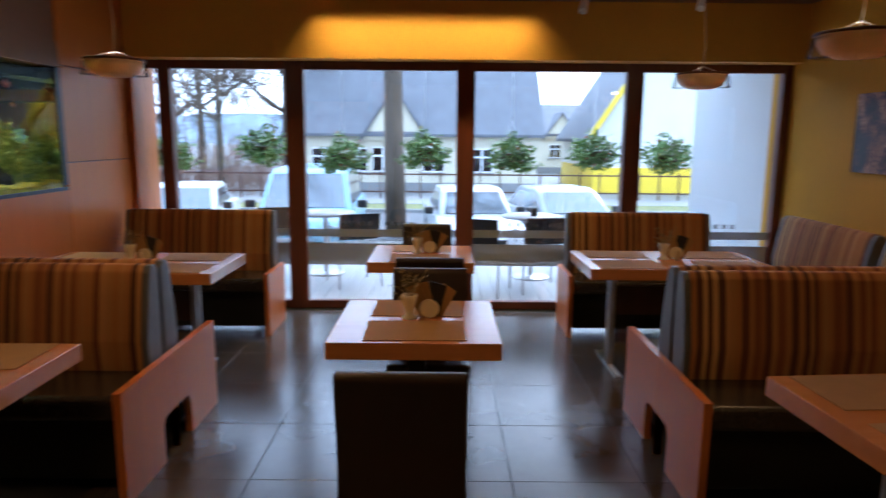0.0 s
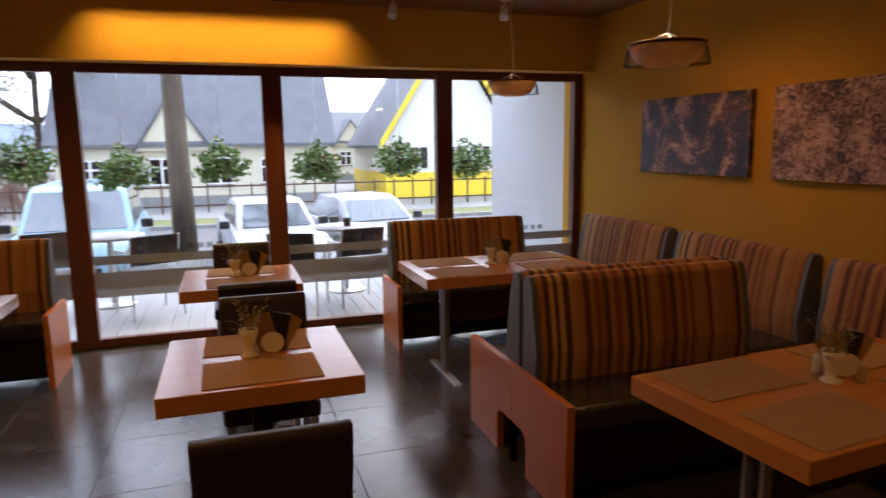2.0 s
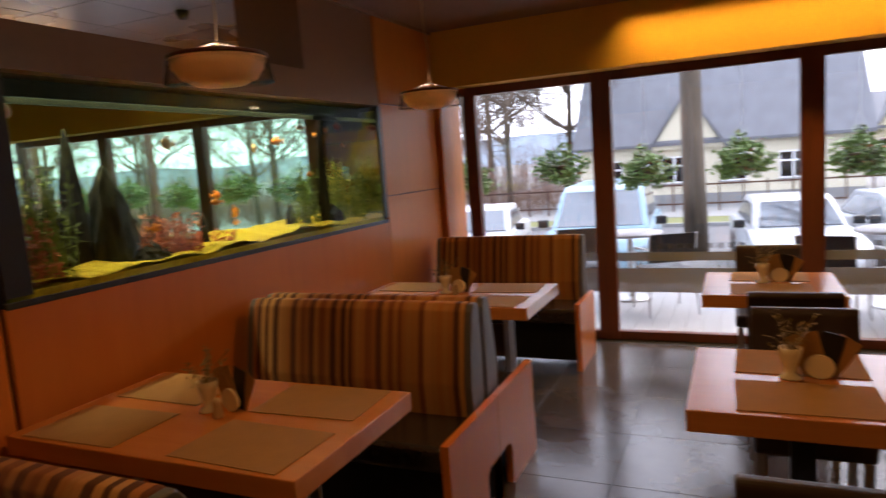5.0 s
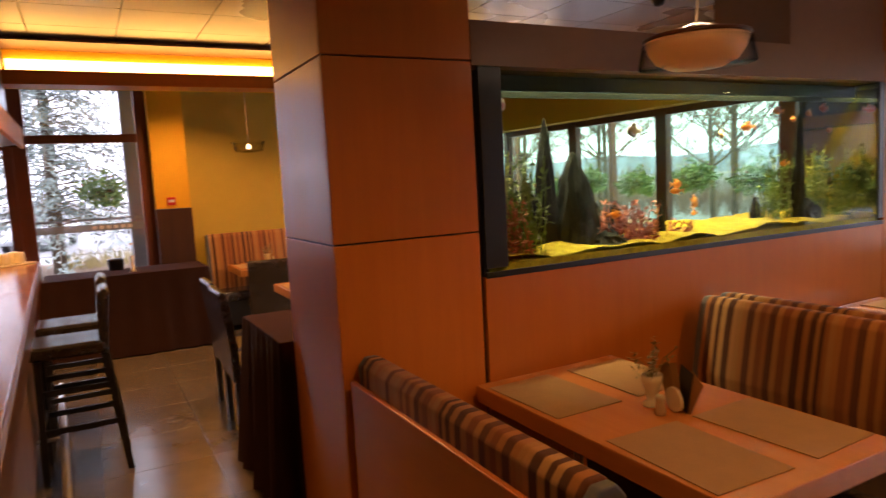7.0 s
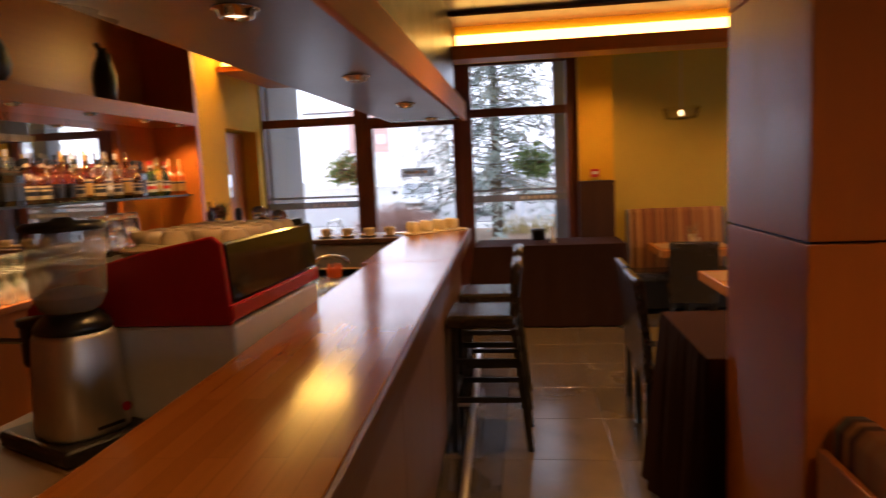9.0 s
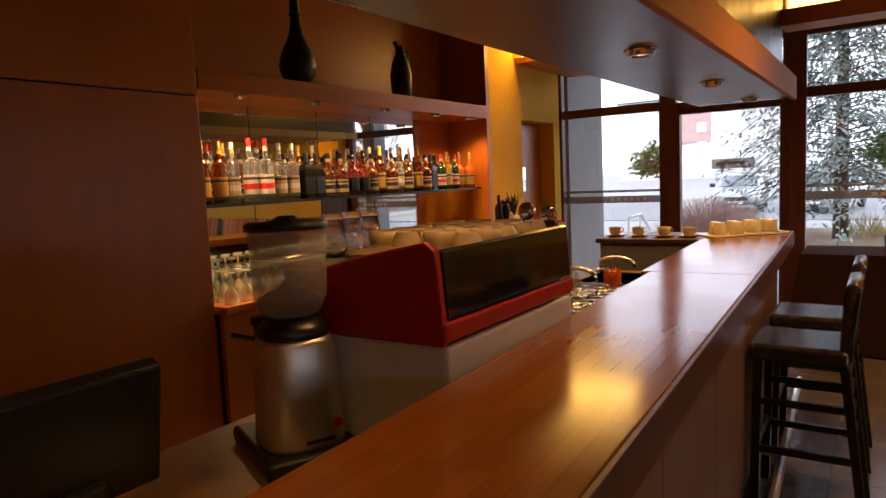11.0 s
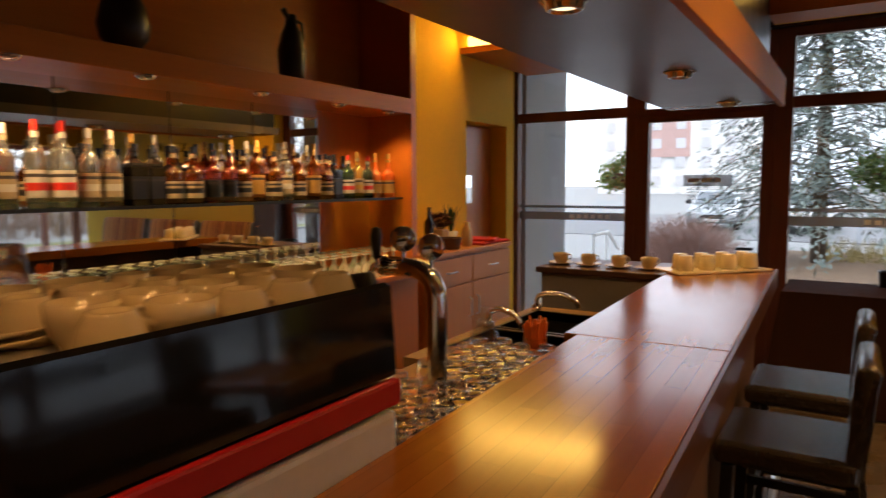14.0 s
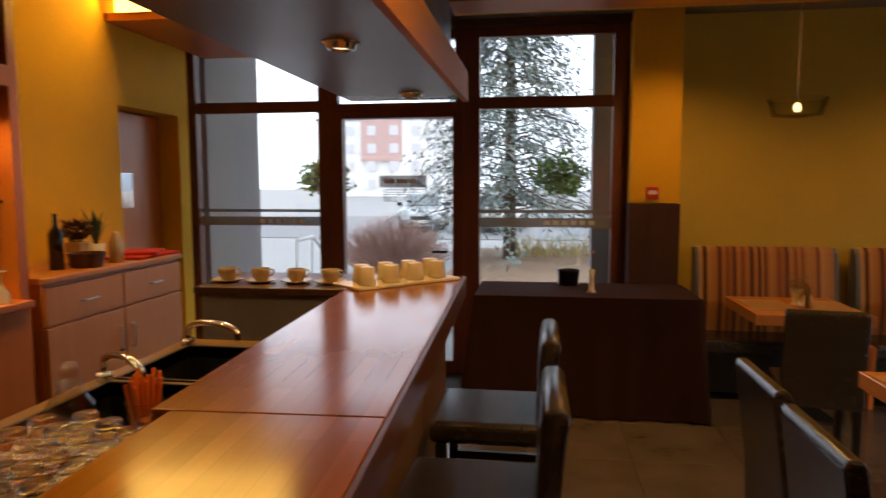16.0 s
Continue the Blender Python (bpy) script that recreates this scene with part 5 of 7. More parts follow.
def bottle(at, kind, turn=0.0):
    """kind: (glass colour, label colour, cap colour, height, radius, shape, words)"""
    col, lab, cap, h, r, shape, words = kind
    b = thing("bottle", at, words, "bottle", "bottles on the glass shelf", turn)
    k = {"tall": 0.58, "square": 0.62, "stout": 0.5}[shape]
    seg = 4 if shape == "square" else 14
    m = Euler((0, 0, math.pi / 4)).to_matrix() if shape == "square" else None
    rr = r * (1.2 if shape == "square" else 1)
    part("glass_body", lathed([(0, 0), (rr, 0), (rr, h * k), (rr * 0.96, h * (k + 0.03)), (rr * 0.84, h * (k + 0.065)), (rr * 0.6, h * (k + 0.1)), (r * 0.4, h * (k + 0.14)), (r * 0.33, h * (k + 0.19)), (r * 0.32, h * 0.9), (0, h * 0.9)], seg, (0, 0, 0), m), col, b, "", shape != "square")
    part("cap", lathed([(0, h * 0.88), (r * 0.33, h * 0.88), (r * 0.33, h), (0, h)], 12), cap, b, "bottle cap")
    lo, hi = {"tall": (0.12, 0.42), "square": (0.1, 0.46), "stout": (0.1, 0.38)}[shape]
    front = part("label", lathed([(rr * 1.01, h * lo), (rr * 1.013, h * (lo + 0.01)), (rr * 1.013, h * hi), (rr * 1.01, h * (hi + 0.01))], seg, (0, 0, 0), m), lab, b, "paper label")
    part("label_band", lathed([(rr * 1.016, h * (lo + 0.08)), (rr * 1.018, h * (lo + 0.17))], seg, (0, 0, 0), m), cap, front, "printed band")
    part("label_print", lathed([(rr * 1.016, h * (hi - 0.07)), (rr * 1.018, h * (hi - 0.03))], seg, (0, 0, 0), m), LB["ink"], front, "dark line of print")
    part("neck_band", lathed([(r * 0.345, h * 0.8), (r * 0.35, h * 0.805), (r * 0.35, h * 0.86), (r * 0.34, h * 0.865)], 12), lab, b, "paper neck band")
    return b


def liquid(name, c, tr=0.6):
    m, nt, b = shader(name)
    b.inputs["Base Color"].default_value = (*c, 1)
    b.inputs["Transmission Weight"].default_value = tr
    b.inputs["Roughness"].default_value = 0.06
    return m


LQ = {"amber": liquid("amber_bottle", (0.55, 0.17, 0.02), 0.95), "clear": liquid("clear_bottle", (0.9, 0.93, 0.92), 0.95), "dark": liquid("black_bottle", (0.015, 0.012, 0.01), 0.1),
      "orange": liquid("orange_bottle", (0.7, 0.15, 0.02), 0.1), "green": liquid("green_bottle", (0.06, 0.12, 0.04), 0.7), "yellow": liquid("yellow_bottle", (0.75, 0.6, 0.06), 0.8), "red": liquid("red_bottle", (0.5, 0.08, 0.02), 0.85)}
LB = {"ink": plain("label_ink", (0.04, 0.03, 0.03), 0.6), "white": plain("paper_label", (0.5, 0.46, 0.4), 0.6), "cream": plain("cream_label", (0.34, 0.25, 0.14), 0.6), "gold": plain("gold_label", (0.4, 0.22, 0.05), 0.5), "black": M["black"], "redcap": plain("red_cap", (0.6, 0.03, 0.02), 0.4)}
KINDS = [
    (LQ["amber"], LB["gold"], LB["gold"], 0.3, 0.036, "tall", "amber spirit bottle with a gold label"),
    (LQ["clear"], LB["white"], LB["redcap"], 0.32, 0.037, "tall", "clear spirit bottle with a white label and red cap"),
    (LQ["clear"], LB["cream"], LB["white"], 0.3, 0.036, "tall", "clear spirit bottle with a cream label"),
    (LQ["dark"], LB["black"], LB["black"], 0.25, 0.04, "square", "square black whiskey bottle with a dark label"),
    (LQ["amber"], LB["cream"], LB["black"], 0.25, 0.04, "stout", "stout amber whiskey bottle with a cream label"),
    (LQ["red"], LB["black"], LB["black"], 0.27, 0.036, "stout", "dark red liqueur bottle with a black label"),
    (LQ["yellow"], LB["cream"], LB["gold"], 0.27, 0.036, "tall", "yellow liqueur bottle with a pale label"),
    (LQ["green"], LB["white"], LB["redcap"], 0.25, 0.034, "tall", "green bitter bottle with a white label"),
    (LQ["orange"], LB["gold"], LB["gold"], 0.27, 0.042, "stout", "opaque orange liqueur bottle with a slim neck")]
ORDER = [0, 0, 2, 1, 1, 2, 2, 3, 3, 4, 4, 5, 5, 4, 0, 4, 2, 4, 0, 4, 3, 7, 6, 7, 8, 8]
first = {}
rng = random.Random(3)
for row, (yy, step, off) in enumerate(((-2.47, 0.095, 0), (-2.58, 0.105, 4))):
    for i in range(26 if row == 0 else 21):
        k = ORDER[i] if row == 0 else ORDER[(i * 5 + off) % 21]
        at = (-3.28 - i * step - rng.uniform(0, 0.012), yy + rng.uniform(-0.015, 0.015), 1.491)
        if k in first:
            copy_thing(first[k], pose(*at, 0, 0, rng.uniform(-25, 25) if k != 3 else rng.uniform(-8, 8)))
        else:
            first[k] = bottle(at, KINDS[k])


def pots(at, handle, words):
    j = thing("clay_jug", at, words, "jug", "clay jugs")
    if handle:
        part("body", lathed([(0, 0), (0.06, 0), (0.068, 0.06), (0.072, 0.15), (0.05, 0.24), (0.03, 0.28), (0.026, 0.33), (0.02, 0.33), (0.02, 0.28)], 24), M["clay"], j, "", True)
        part("handle", tubed([(-0.025, 0, 0.31), (-0.075, 0, 0.3), (-0.085, 0, 0.22), (-0.065, 0, 0.15)], 0.01), M["clay"], j, "", True)
        part("spout", tubed([(0.02, 0, 0.31), (0.055, 0, 0.35)], 0.014), M["clay"], j, "", True)
    else:
        part("body", lathed([(0, 0), (0.05, 0), (0.09, 0.05), (0.1, 0.1), (0.085, 0.17), (0.04, 0.26), (0.026, 0.33), (0.024, 0.48), (0.035, 0.52), (0.025, 0.5)], 24), M["clay"], j, "", True)
        part("ring", lathed([(0.028, 0.36), (0.034, 0.37), (0.028, 0.38)], 20), M["clay"], j, "", True)


pots((-3.92, -2.44, 2.1), False, "tall-necked black clay jug on the upper shelf")
pots((-4.84, -2.44, 2.1), True, "black clay pitcher with a looped handle on the upper shelf")


def stemware():
    bm = lathed([(0, 0.15), (0.03, 0.15), (0.031, 0.146), (0.005, 0.14), (0.0045, 0.09), (0.02, 0.07), (0.033, 0.045), (0.036, 0.0), (0.034, 0.0), (0.031, 0.045), (0.018, 0.068), (0, 0.075)], 12)
    return mesh_of("wine_glass", bm, M["milky_glass"], True)


def tumbler():
    bm = lathed([(0, 0.12), (0.026, 0.12), (0.029, 0.117), (0.031, 0.108), (0.038, 0.03), (0.038, 0.0), (0.0355, 0.0), (0.0355, 0.03), (0.028, 0.1), (0, 0.102)], 16)
    return mesh_of("tumbler", bm, M["glass"], True)


def cup_mesh():
    bm = lathed([(0, 0.004), (0.022, 0.004), (0.024, 0), (0.028, 0), (0.029, 0.004), (0.038, 0.018), (0.043, 0.038), (0.0445, 0.062), (0.0415, 0.062), (0.04, 0.038), (0.034, 0.018), (0.024, 0.008), (0, 0.007)], 24)
    tube(bm, [(0.042, 0, 0.052), (0.056, 0, 0.053), (0.063, 0, 0.042), (0.06, 0, 0.028), (0.038, 0, 0.018)], 0.0042, 6)
    return mesh_of("cup", bm, M["porcelain"], True)


wine_me, tumbler_me, cup_me = stemware(), tumbler(), cup_mesh()


def placed(name, me, at, rot, label, category, group):
    o = new(name, me)
    o.matrix_basis = pose(*at, *rot)
    return tagged(o, label, category, group)


rng = random.Random(8)
for j in range(4):
    for i in range(27):
        placed("wine_glass", wine_me, (-3.28 - i * 0.09 - 0.02 * (j % 2), -2.32 - j * 0.085, 1.03), (0, 0, 0), "upturned clear wine glass on the rear worktop", "glass", "upturned wine glasses")
for j in range(5):
    for i in range(13):
        tx, ty = -3.36 - i * 0.083 - 0.03 * (j % 2), -0.755 - j * 0.082
        if math.hypot(tx + 3.95, ty + 1.0) > 0.1 and not (ty < -0.93 and tx > -3.5):
            placed("tumbler", tumbler_me, (tx + rng.uniform(-0.006, 0.006), ty + rng.uniform(-0.006, 0.006), 0.9), (0, 0, 0), "upturned clear tumbler standing on the work counter", "glass", "upturned tumblers")
crng = random.Random(31)
for j in range(4):
    for i in range(5):
        turned = crng.random() < 0.35
        placed("cup", cup_me, (-2.76 - i * 0.098 - 0.02 * (j % 2), -0.7 - j * 0.098, 1.361 + (0.062 if turned else 0.0)), (180 if turned else 0, 0, crng.uniform(150, 390)), "cream porcelain coffee cup on the espresso machine", "cup", "coffee cups on the machine")
for i in range(3):
    placed("tumbler", tumbler_me, (-2.66 - 0.078 * i, -1.075, 1.361), (0, 0, 0), "clear tumbler on the espresso machine", "glass", "tumblers on the machine")
saucer_me = mesh_of("saucer", lathed([(0, 0), (0.04, 0), (0.075, 0.012), (0.075, 0.016), (0.04, 0.006), (0, 0.006)], 20), M["porcelain"], True)
for i in (0, 1, 4, 5):
    placed("saucer", saucer_me, (-2.6 - 0.13 * (i // 4), -0.88 - 0.03 * (i // 4), 1.361 + 0.0125 * (i % 4)), (0, 0, 0), "cream porcelain saucer stacked on the espresso machine", "saucer", "saucer stacks")
for y in (-1.44, -1.27, -1.09, -0.92):
    placed("saucer", saucer_me, (-6.02, y, 1.091), (0, 0, 0), "cream porcelain saucer under a cup", "saucer", "saucers")
    placed("cup", cup_me, (-6.02, y, 1.0975), (0, 0, 130), "cream porcelain cup on a saucer", "cup", "cups on the return counter")
tray = single("serving_tray", boxed(-0.27, 0.27, -0.11, 0.11, 0, 0.012, 0.004), M["cream"], (-5.86, -0.56, 1.127), "cream serving tray at the end of the bar", "tray", "", 137)
small_me = mesh_of("beaker", lathed([(0, 0.075), (0.03, 0.075), (0.034, 0.07), (0.04, 0.0), (0.036, 0.0), (0.0, 0.06)], 16), M["cream"], True)
for i in range(4):
    for j in range(2):
        u, v = -0.19 + i * 0.125 + 0.03 * j, -0.045 + j * 0.09
        placed("beaker", small_me, (-5.86 - u * 0.731 - v * 0.682, -0.56 + u * 0.682 - v * 0.731, 1.14), (0, 0, 0), "upturned cream ceramic beaker on a tray", "beaker", "beakers on the tray")

tap = thing("beer_tap", (-3.95, -1.0, 0.9), "arched chrome beer tap column with a black handle", "beer tap")
pts = [(0, 0, 0), (0, 0, 0.2), (0, 0, 0.33)] + [(0, -0.09 + 0.09 * math.cos(a), 0.33 + 0.09 * math.sin(a)) for a in [i * math.pi / 16 for i in range(1, 9)]] + [(0, -0.2, 0.42)]
part("column", tubed(pts, 0.03, 18), M["chrome"], tap, "arched chrome column", True)
part("end_cap", lathed([(0, 0.0), (0.032, 0.0), (0.032, 0.016), (0, 0.018)], 18, (0, -0.19, 0.42), Euler((math.pi / 2, 0, 0)).to_matrix()), M["chrome"], tap, "", True)
part("spout", tubed([(0, -0.2, 0.42), (0, -0.235, 0.415), (0, -0.25, 0.39), (0, -0.252, 0.3)], 0.012, 12), M["chrome"], tap, "chrome spout", True)
part("tap_handle", lathed([(0, 0.43), (0.01, 0.44), (0.013, 0.46), (0.019, 0.51), (0.014, 0.535), (0, 0.54)], 14, (0, -0.225, 0)), M["black"], tap, "black tap handle", True)
for y in (-0.02, -0.12):
    badge = part("badge", lathed([(0, -0.008), (0.036, -0.008), (0.04, -0.004), (0.04, 0.004), (0.036, 0.008), (0, 0.008)], 24, (0, y, 0.505 - (0.02 if y > -0.1 else 0)), Euler((0, math.pi / 2, 0.5)).to_matrix()), M["chrome"], tap, "round blank chrome badge", True)
    part("badge_stem", tubed([(0, y, 0.4), (0, y, 0.47)], 0.006), M["chrome"], badge)
part("flange", lathed([(0, 0), (0.06, 0), (0.055, 0.015), (0, 0.015)], 20), M["chrome"], tap)
jug = thing("glass_decanter", (-4.56, -1.17, 0.9), "squat glass decanter with a ball stopper", "decanter")
part("body", lathed([(0, 0), (0.055, 0), (0.062, 0.02), (0.06, 0.08), (0.03, 0.12), (0.03, 0.14), (0.027, 0.14), (0.027, 0.12), (0.056, 0.078), (0.057, 0.02), (0, 0.008)], 20), M["decanter"], jug, "", True)
part("stopper", lathed([(0, 0.13), (0.018, 0.14), (0.024, 0.165), (0.016, 0.19), (0, 0.195)], 14), M["decanter"], jug, "glass ball stopper", True)
cupj = thing("straw_tumbler", (-4.55, -0.95, 0.9), "glass tumbler holding orange drinking straws", "straw holder")
part("tumbler", lathed([(0, 0), (0.04, 0), (0.048, 0.1), (0.045, 0.1), (0.037, 0.005), (0, 0.005)], 16), M["glass"], cupj)
strawm = plain("orange_straws", (0.7, 0.16, 0.03), 0.5)
for i in range(22):
    a, k = i * 2.4, 0.3 + 0.7 * i / 22
    part("straw", tubed([(0.028 * k * math.cos(a), 0.028 * k * math.sin(a), 0.007), (0.052 * k * math.cos(a), 0.052 * k * math.sin(a), 0.15 + 0.012 * (i % 3))], 0.0045, 6), strawm, cupj)
# on the drawer cabinet
redcloth = plain("red_napkin_cloth", (0.5, 0.03, 0.02), 0.85, scale=40)
for x, turn, lift in ((-6.78, 8, 0.0), (-7.0, -6, 0.0), (-6.88, 20, 0.021)):
    single("red_cloth", boxed(-0.13, 0.13, -0.11, 0.11, 0, 0.02, 0.008), redcloth, (x, -2.44, 1.11 + lift), "folded red cloth on the drawer cabinet", "cloth", "red cloths", turn)
bq = thing("dried_bouquet", (-6.43, -2.55, 1.11), "dark red dried flowers in a pale square vase", "vase")
part("vase", boxed(-0.045, 0.045, -0.045, 0.045, 0, 0.13, 0.008), M["porcelain"], bq)
bm = bmesh.new()
leafy(bm, 260, 0.11, 0.7, random.Random(9), 0.02, 0.1)
bmesh.ops.translate(bm, vec=(0, 0, 0.2), verts=bm.verts[:])
for i in range(8):
    tube(bm, [(0, 0, 0.1), (0.07 * math.cos(i * 0.8), 0.07 * math.sin(i * 0.8), 0.2)], 0.003, 4)
part("flowers", bm, plain("dark_red_dried_petals", (0.09, 0.03, 0.02), 0.8, scale=30, vary=0.4), bq, "dark dried flower heads")
pp = thing("potted_plant", (-6.66, -2.6, 1.11), "small spiky green plant in a white pot", "plant")
part("pot", lathed([(0, 0), (0.04, 0), (0.05, 0.1), (0.044, 0.1), (0.04, 0.085), (0, 0.085)], 16), M["white"], pp, "", True)
bm = bmesh.new()
for i in range(26):
    a, r, h = rng.uniform(0, 6.28), rng.uniform(0.02, 0.1), rng.uniform(0.2, 0.34)
    e = Vector((r * math.cos(a), r * math.sin(a), h))
    s = Vector((-math.sin(a), math.cos(a), 0)) * 0.009
    q = [bm.verts.new(p) for p in (Vector((0, 0, 0.085)) - s, Vector((0, 0, 0.085)) + s, e * 0.6 + Vector((0, 0, 0.06)) + s, e, e * 0.6 + Vector((0, 0, 0.06)) - s)]
    bm.faces.new(q)
part("leaves", bm, plain("dark_green_leaf", (0.03, 0.07, 0.02), 0.5, scale=20, vary=0.3), pp, "spiky leaves")
single("wicker_basket", lathed([(0, 0), (0.08, 0), (0.1, 0.08), (0.09, 0.08), (0.07, 0.01), (0, 0.01)], 18), M["dark_panel"], (-6.33, -2.42, 1.11), "dark wicker basket on the drawer cabinet", "basket")
single("wine_bottle", lathed([(0, 0), (0.037, 0), (0.037, 0.19), (0.014, 0.23), (0.013, 0.3), (0, 0.3)], 16), LQ["dark"], (-6.2, -2.5, 1.11), "dark wine bottle standing on the drawer cabinet", "bottle", "", 0, True)
single("wine_bottle", lathed([(0, 0), (0.04, 0), (0.04, 0.11), (0.02, 0.16), (0.018, 0.18), (0, 0.18)], 16), M["porcelain"], (-6.56, -2.4, 1.11), "small pale bottle standing on the drawer cabinet", "bottle", "", 0, True)

# ---- far room ----
def draped(name, at, sx, sy, h, label):
    t = thing(name, at, label, "table")
    part("tabletop", boxed(-sx, sx, -sy, sy, h - 0.03, h, 0.006), M["cloth"], t, "cloth-covered top")
    bm = bmesh.new()
    per = [(-sx + 2 * sx * i / 24, -sy) for i in range(24)] + [(sx, -sy + 2 * sy * i / 24) for i in range(24)]
    per += [(sx - 2 * sx * i / 24, sy) for i in range(24)] + [(-sx, sy - 2 * sy * i / 24) for i in range(24)]
    rows = []
    for k, z in enumerate((h - 0.004, h * 0.7, h * 0.35, 0.015)):
        ring = []
        for i, (x, y) in enumerate(per):
            w = 1 + (0.004 + 0.018 * k) * (1 + math.sin(i * 1.9) * 0.8 + 0.4 * math.sin(i * 0.7)) / max(sx, sy)
            ring.append(bm.verts.new((x * w, y * w, z)))
        rows.append(ring)
    for a, b in zip(rows, rows[1:]):
        for i in range(len(a)):
            bm.faces.new((a[i], a[(i + 1) % len(a)], b[(i + 1) % len(b)], b[i]))
    part("cloth_skirt", bm, M["cloth"], t, "brown cloth falling in folds to the floor", True)


draped("buffet_table", (-7.75, 0.37, 0), 0.34, 0.74, 0.82, "long buffet table under a dark brown tablecloth")
draped("side_table", (-3.66, 1.08, 0), 0.4, 0.3, 0.87, "side table under a dark brown tablecloth beside the pillar")
# Pot added on the table to stand in for a bin outside the window.
single("black_pot", lathed([(0, 0), (0.07, 0), (0.08, 0.1), (0.085, 0.115), (0.075, 0.11), (0.06, 0.01), (0, 0.01)], 20), M["black"], (-7.97, 0.28, 0.82), "black pot with a pale rim on the buffet table, in place of a bin outside", "pot", "", 0, True)
fv = thing("flower_vase", (-7.62, 0.42, 0.82), "slim yellow vase with one orange flower", "vase")
part("vase", lathed([(0, 0), (0.035, 0), (0.02, 0.02), (0.015, 0.1), (0.022, 0.16), (0.018, 0.16), (0, 0.02)], 14), M["cream"], fv, "", True)
part("stem", tubed([(0, 0, 0.1), (0.01, 0, 0.27)], 0.003, 6), M["dry"], fv)
bm = bmesh.new()
for i in range(14):
    a = i * 2.4
    d = Vector((math.cos(a), math.sin(a), 0.6 - i * 0.06)) * 0.028
    s = Vector((-math.sin(a), math.cos(a), 0)) * 0.009
    c = Vector((0.01, 0, 0.275))
    bm.faces.new([bm.verts.new(p) for p in (c, c + d * 0.6 + s, c + d, c + d * 0.6 - s)])
part("flower", bm, plain("orange_petal", (0.8, 0.25, 0.03), 0.6), fv, "orange flower head")
dining_chair((-5.22, 1.0, 0), 0, "leather", 0.95, "leather chairs in the far room", "black leather chair with a high straight back")
dining_chair((-4.72, 0.98, 0), 0, "leather", 0.95, "leather chairs in the far room", "black leather chair with a high straight back")
booth_table("booth_table", (-5.45, 1.8, 0))
table_setting(-5.45, 1.8, 0.746, True)
dining_chair((-5.2, 2.55, 0), 180, "leather", 0.95, "leather chairs in the far room", "black leather chair with a high straight back")
dining_chair((-6.9, 1.6, 0), 80, "leather", 0.9, "leather chairs in the far room", "black leather chair with a high straight back")
for y0, y1 in ((1.2, 2.3), (2.34, 3.44), (3.48, 4.6)):
    b = single_bench((EX + 0.1, (y0 + y1) / 2, 0), 90, 0, (y1 - y0) / 2 - 0.03, "wall benches", "wall bench with a striped back against the olive wall")
    for o in b.children:
        if o.name.startswith(("backrest", "piping")):
            o.scale.z = 1.18
            o.location.z = -0.03
small_table((-7.72, 1.78, 0)), small_table((-7.72, 2.9, 0))
table_setting(-7.72, 1.78, 0.743, False)
fl = thing("pendant_lamp", (-7.4, 1.62, 2.03), "small glass pendant lamp in the far room with an added glow", "lamp", "far room lamps")
part("shade", lathed([(0.06, -0.06), (0.14, -0.05), (0.17, 0.05), (0.16, 0.05), (0.13, -0.04), (0.055, -0.05)], 24), M["lampglass"], fl, "clear glass bowl", True)
# Made-up glowing bulb in place of the bowl's gold highlight.
part("bulb", lathed([(0, -0.03), (0.018, -0.025), (0.024, 0.0), (0.014, 0.025), (0, 0.03)], 12), M["gold_glow"], fl, "glowing bulb standing in for a gold highlight", True)
part("cord", tubed([(0, 0, 0.04), (0, 0, BZ - 2.03)], 0.004, 6), M["porcelain"], fl)
cp = thing("call_point", (EX + 0.222, 0.9, 1.5), "red fire alarm call point on the yellow pier", "alarm")
part("housing", boxed(0.0, 0.035, -0.045, 0.045, -0.045, 0.045, 0.006), LB["redcap"], cp)
part("window", boxed(0.035, 0.038, -0.03, 0.03, -0.012, 0.018), M["white"], cp, "white glass plate")
single("ceiling_camera", lathed([(0, -0.07), (0.035, -0.06), (0.05, -0.02), (0.05, 0), (0, 0)], 18), M["black"], (-4.0, 4.0, BZ), "black dome camera on the panelled ceiling", "camera", "", 0, True)

# ---- outside, street side ----
def ground_z(x, y):
    a = min(1, max(0, (y - 8.2) / 1.2))
    a = a * a * (3 - 2 * a)
    return -0.16 - 0.76 * a


gm = plain("pale_wet_paving", (0.22, 0.22, 0.215), 0.6, scale=3, vary=0.15, bump=0.1)
bm = bmesh.new()
xs = [-400, -150, -80, -50] + list(range(-40, 41, 4)) + [50, 80, 150, 400]
ys = [-300, -100, -50, -20, -10, 0, 4, 8.2, 8.5, 8.8, 9.1, 9.4, 12, 16, 20, 26, 34, 50, 80, 150, 400]
gv = [[bm.verts.new((x, y, ground_z(x, y) - (0.25 if EX - 0.1 < x < RX + 0.3 and -4 < y < 5.8 else 0))) for y in ys] for x in xs]
for i in range(len(xs) - 1):
    for j in range(len(ys) - 1):
        bm.faces.new((gv[i][j], gv[i + 1][j], gv[i + 1][j + 1], gv[i][j + 1]))
structure("ground", bm, gm, "pale damp paving and ground around the restaurant", "ground")
G = -0.92
asph = plain("grey_asphalt", (0.11, 0.11, 0.115), 0.55, scale=20, vary=0.15, bump=0.2)
structure("road", boxed(-120, 120, 15.5, 21.5, G - 0.1, G + 0.01), asph, "grey asphalt street, damp", "road")
structure("kerb", boxed(-120, 120, 21.5, 21.7, G - 0.1, G + 0.12), gm, "concrete kerb on the far side", "kerb")
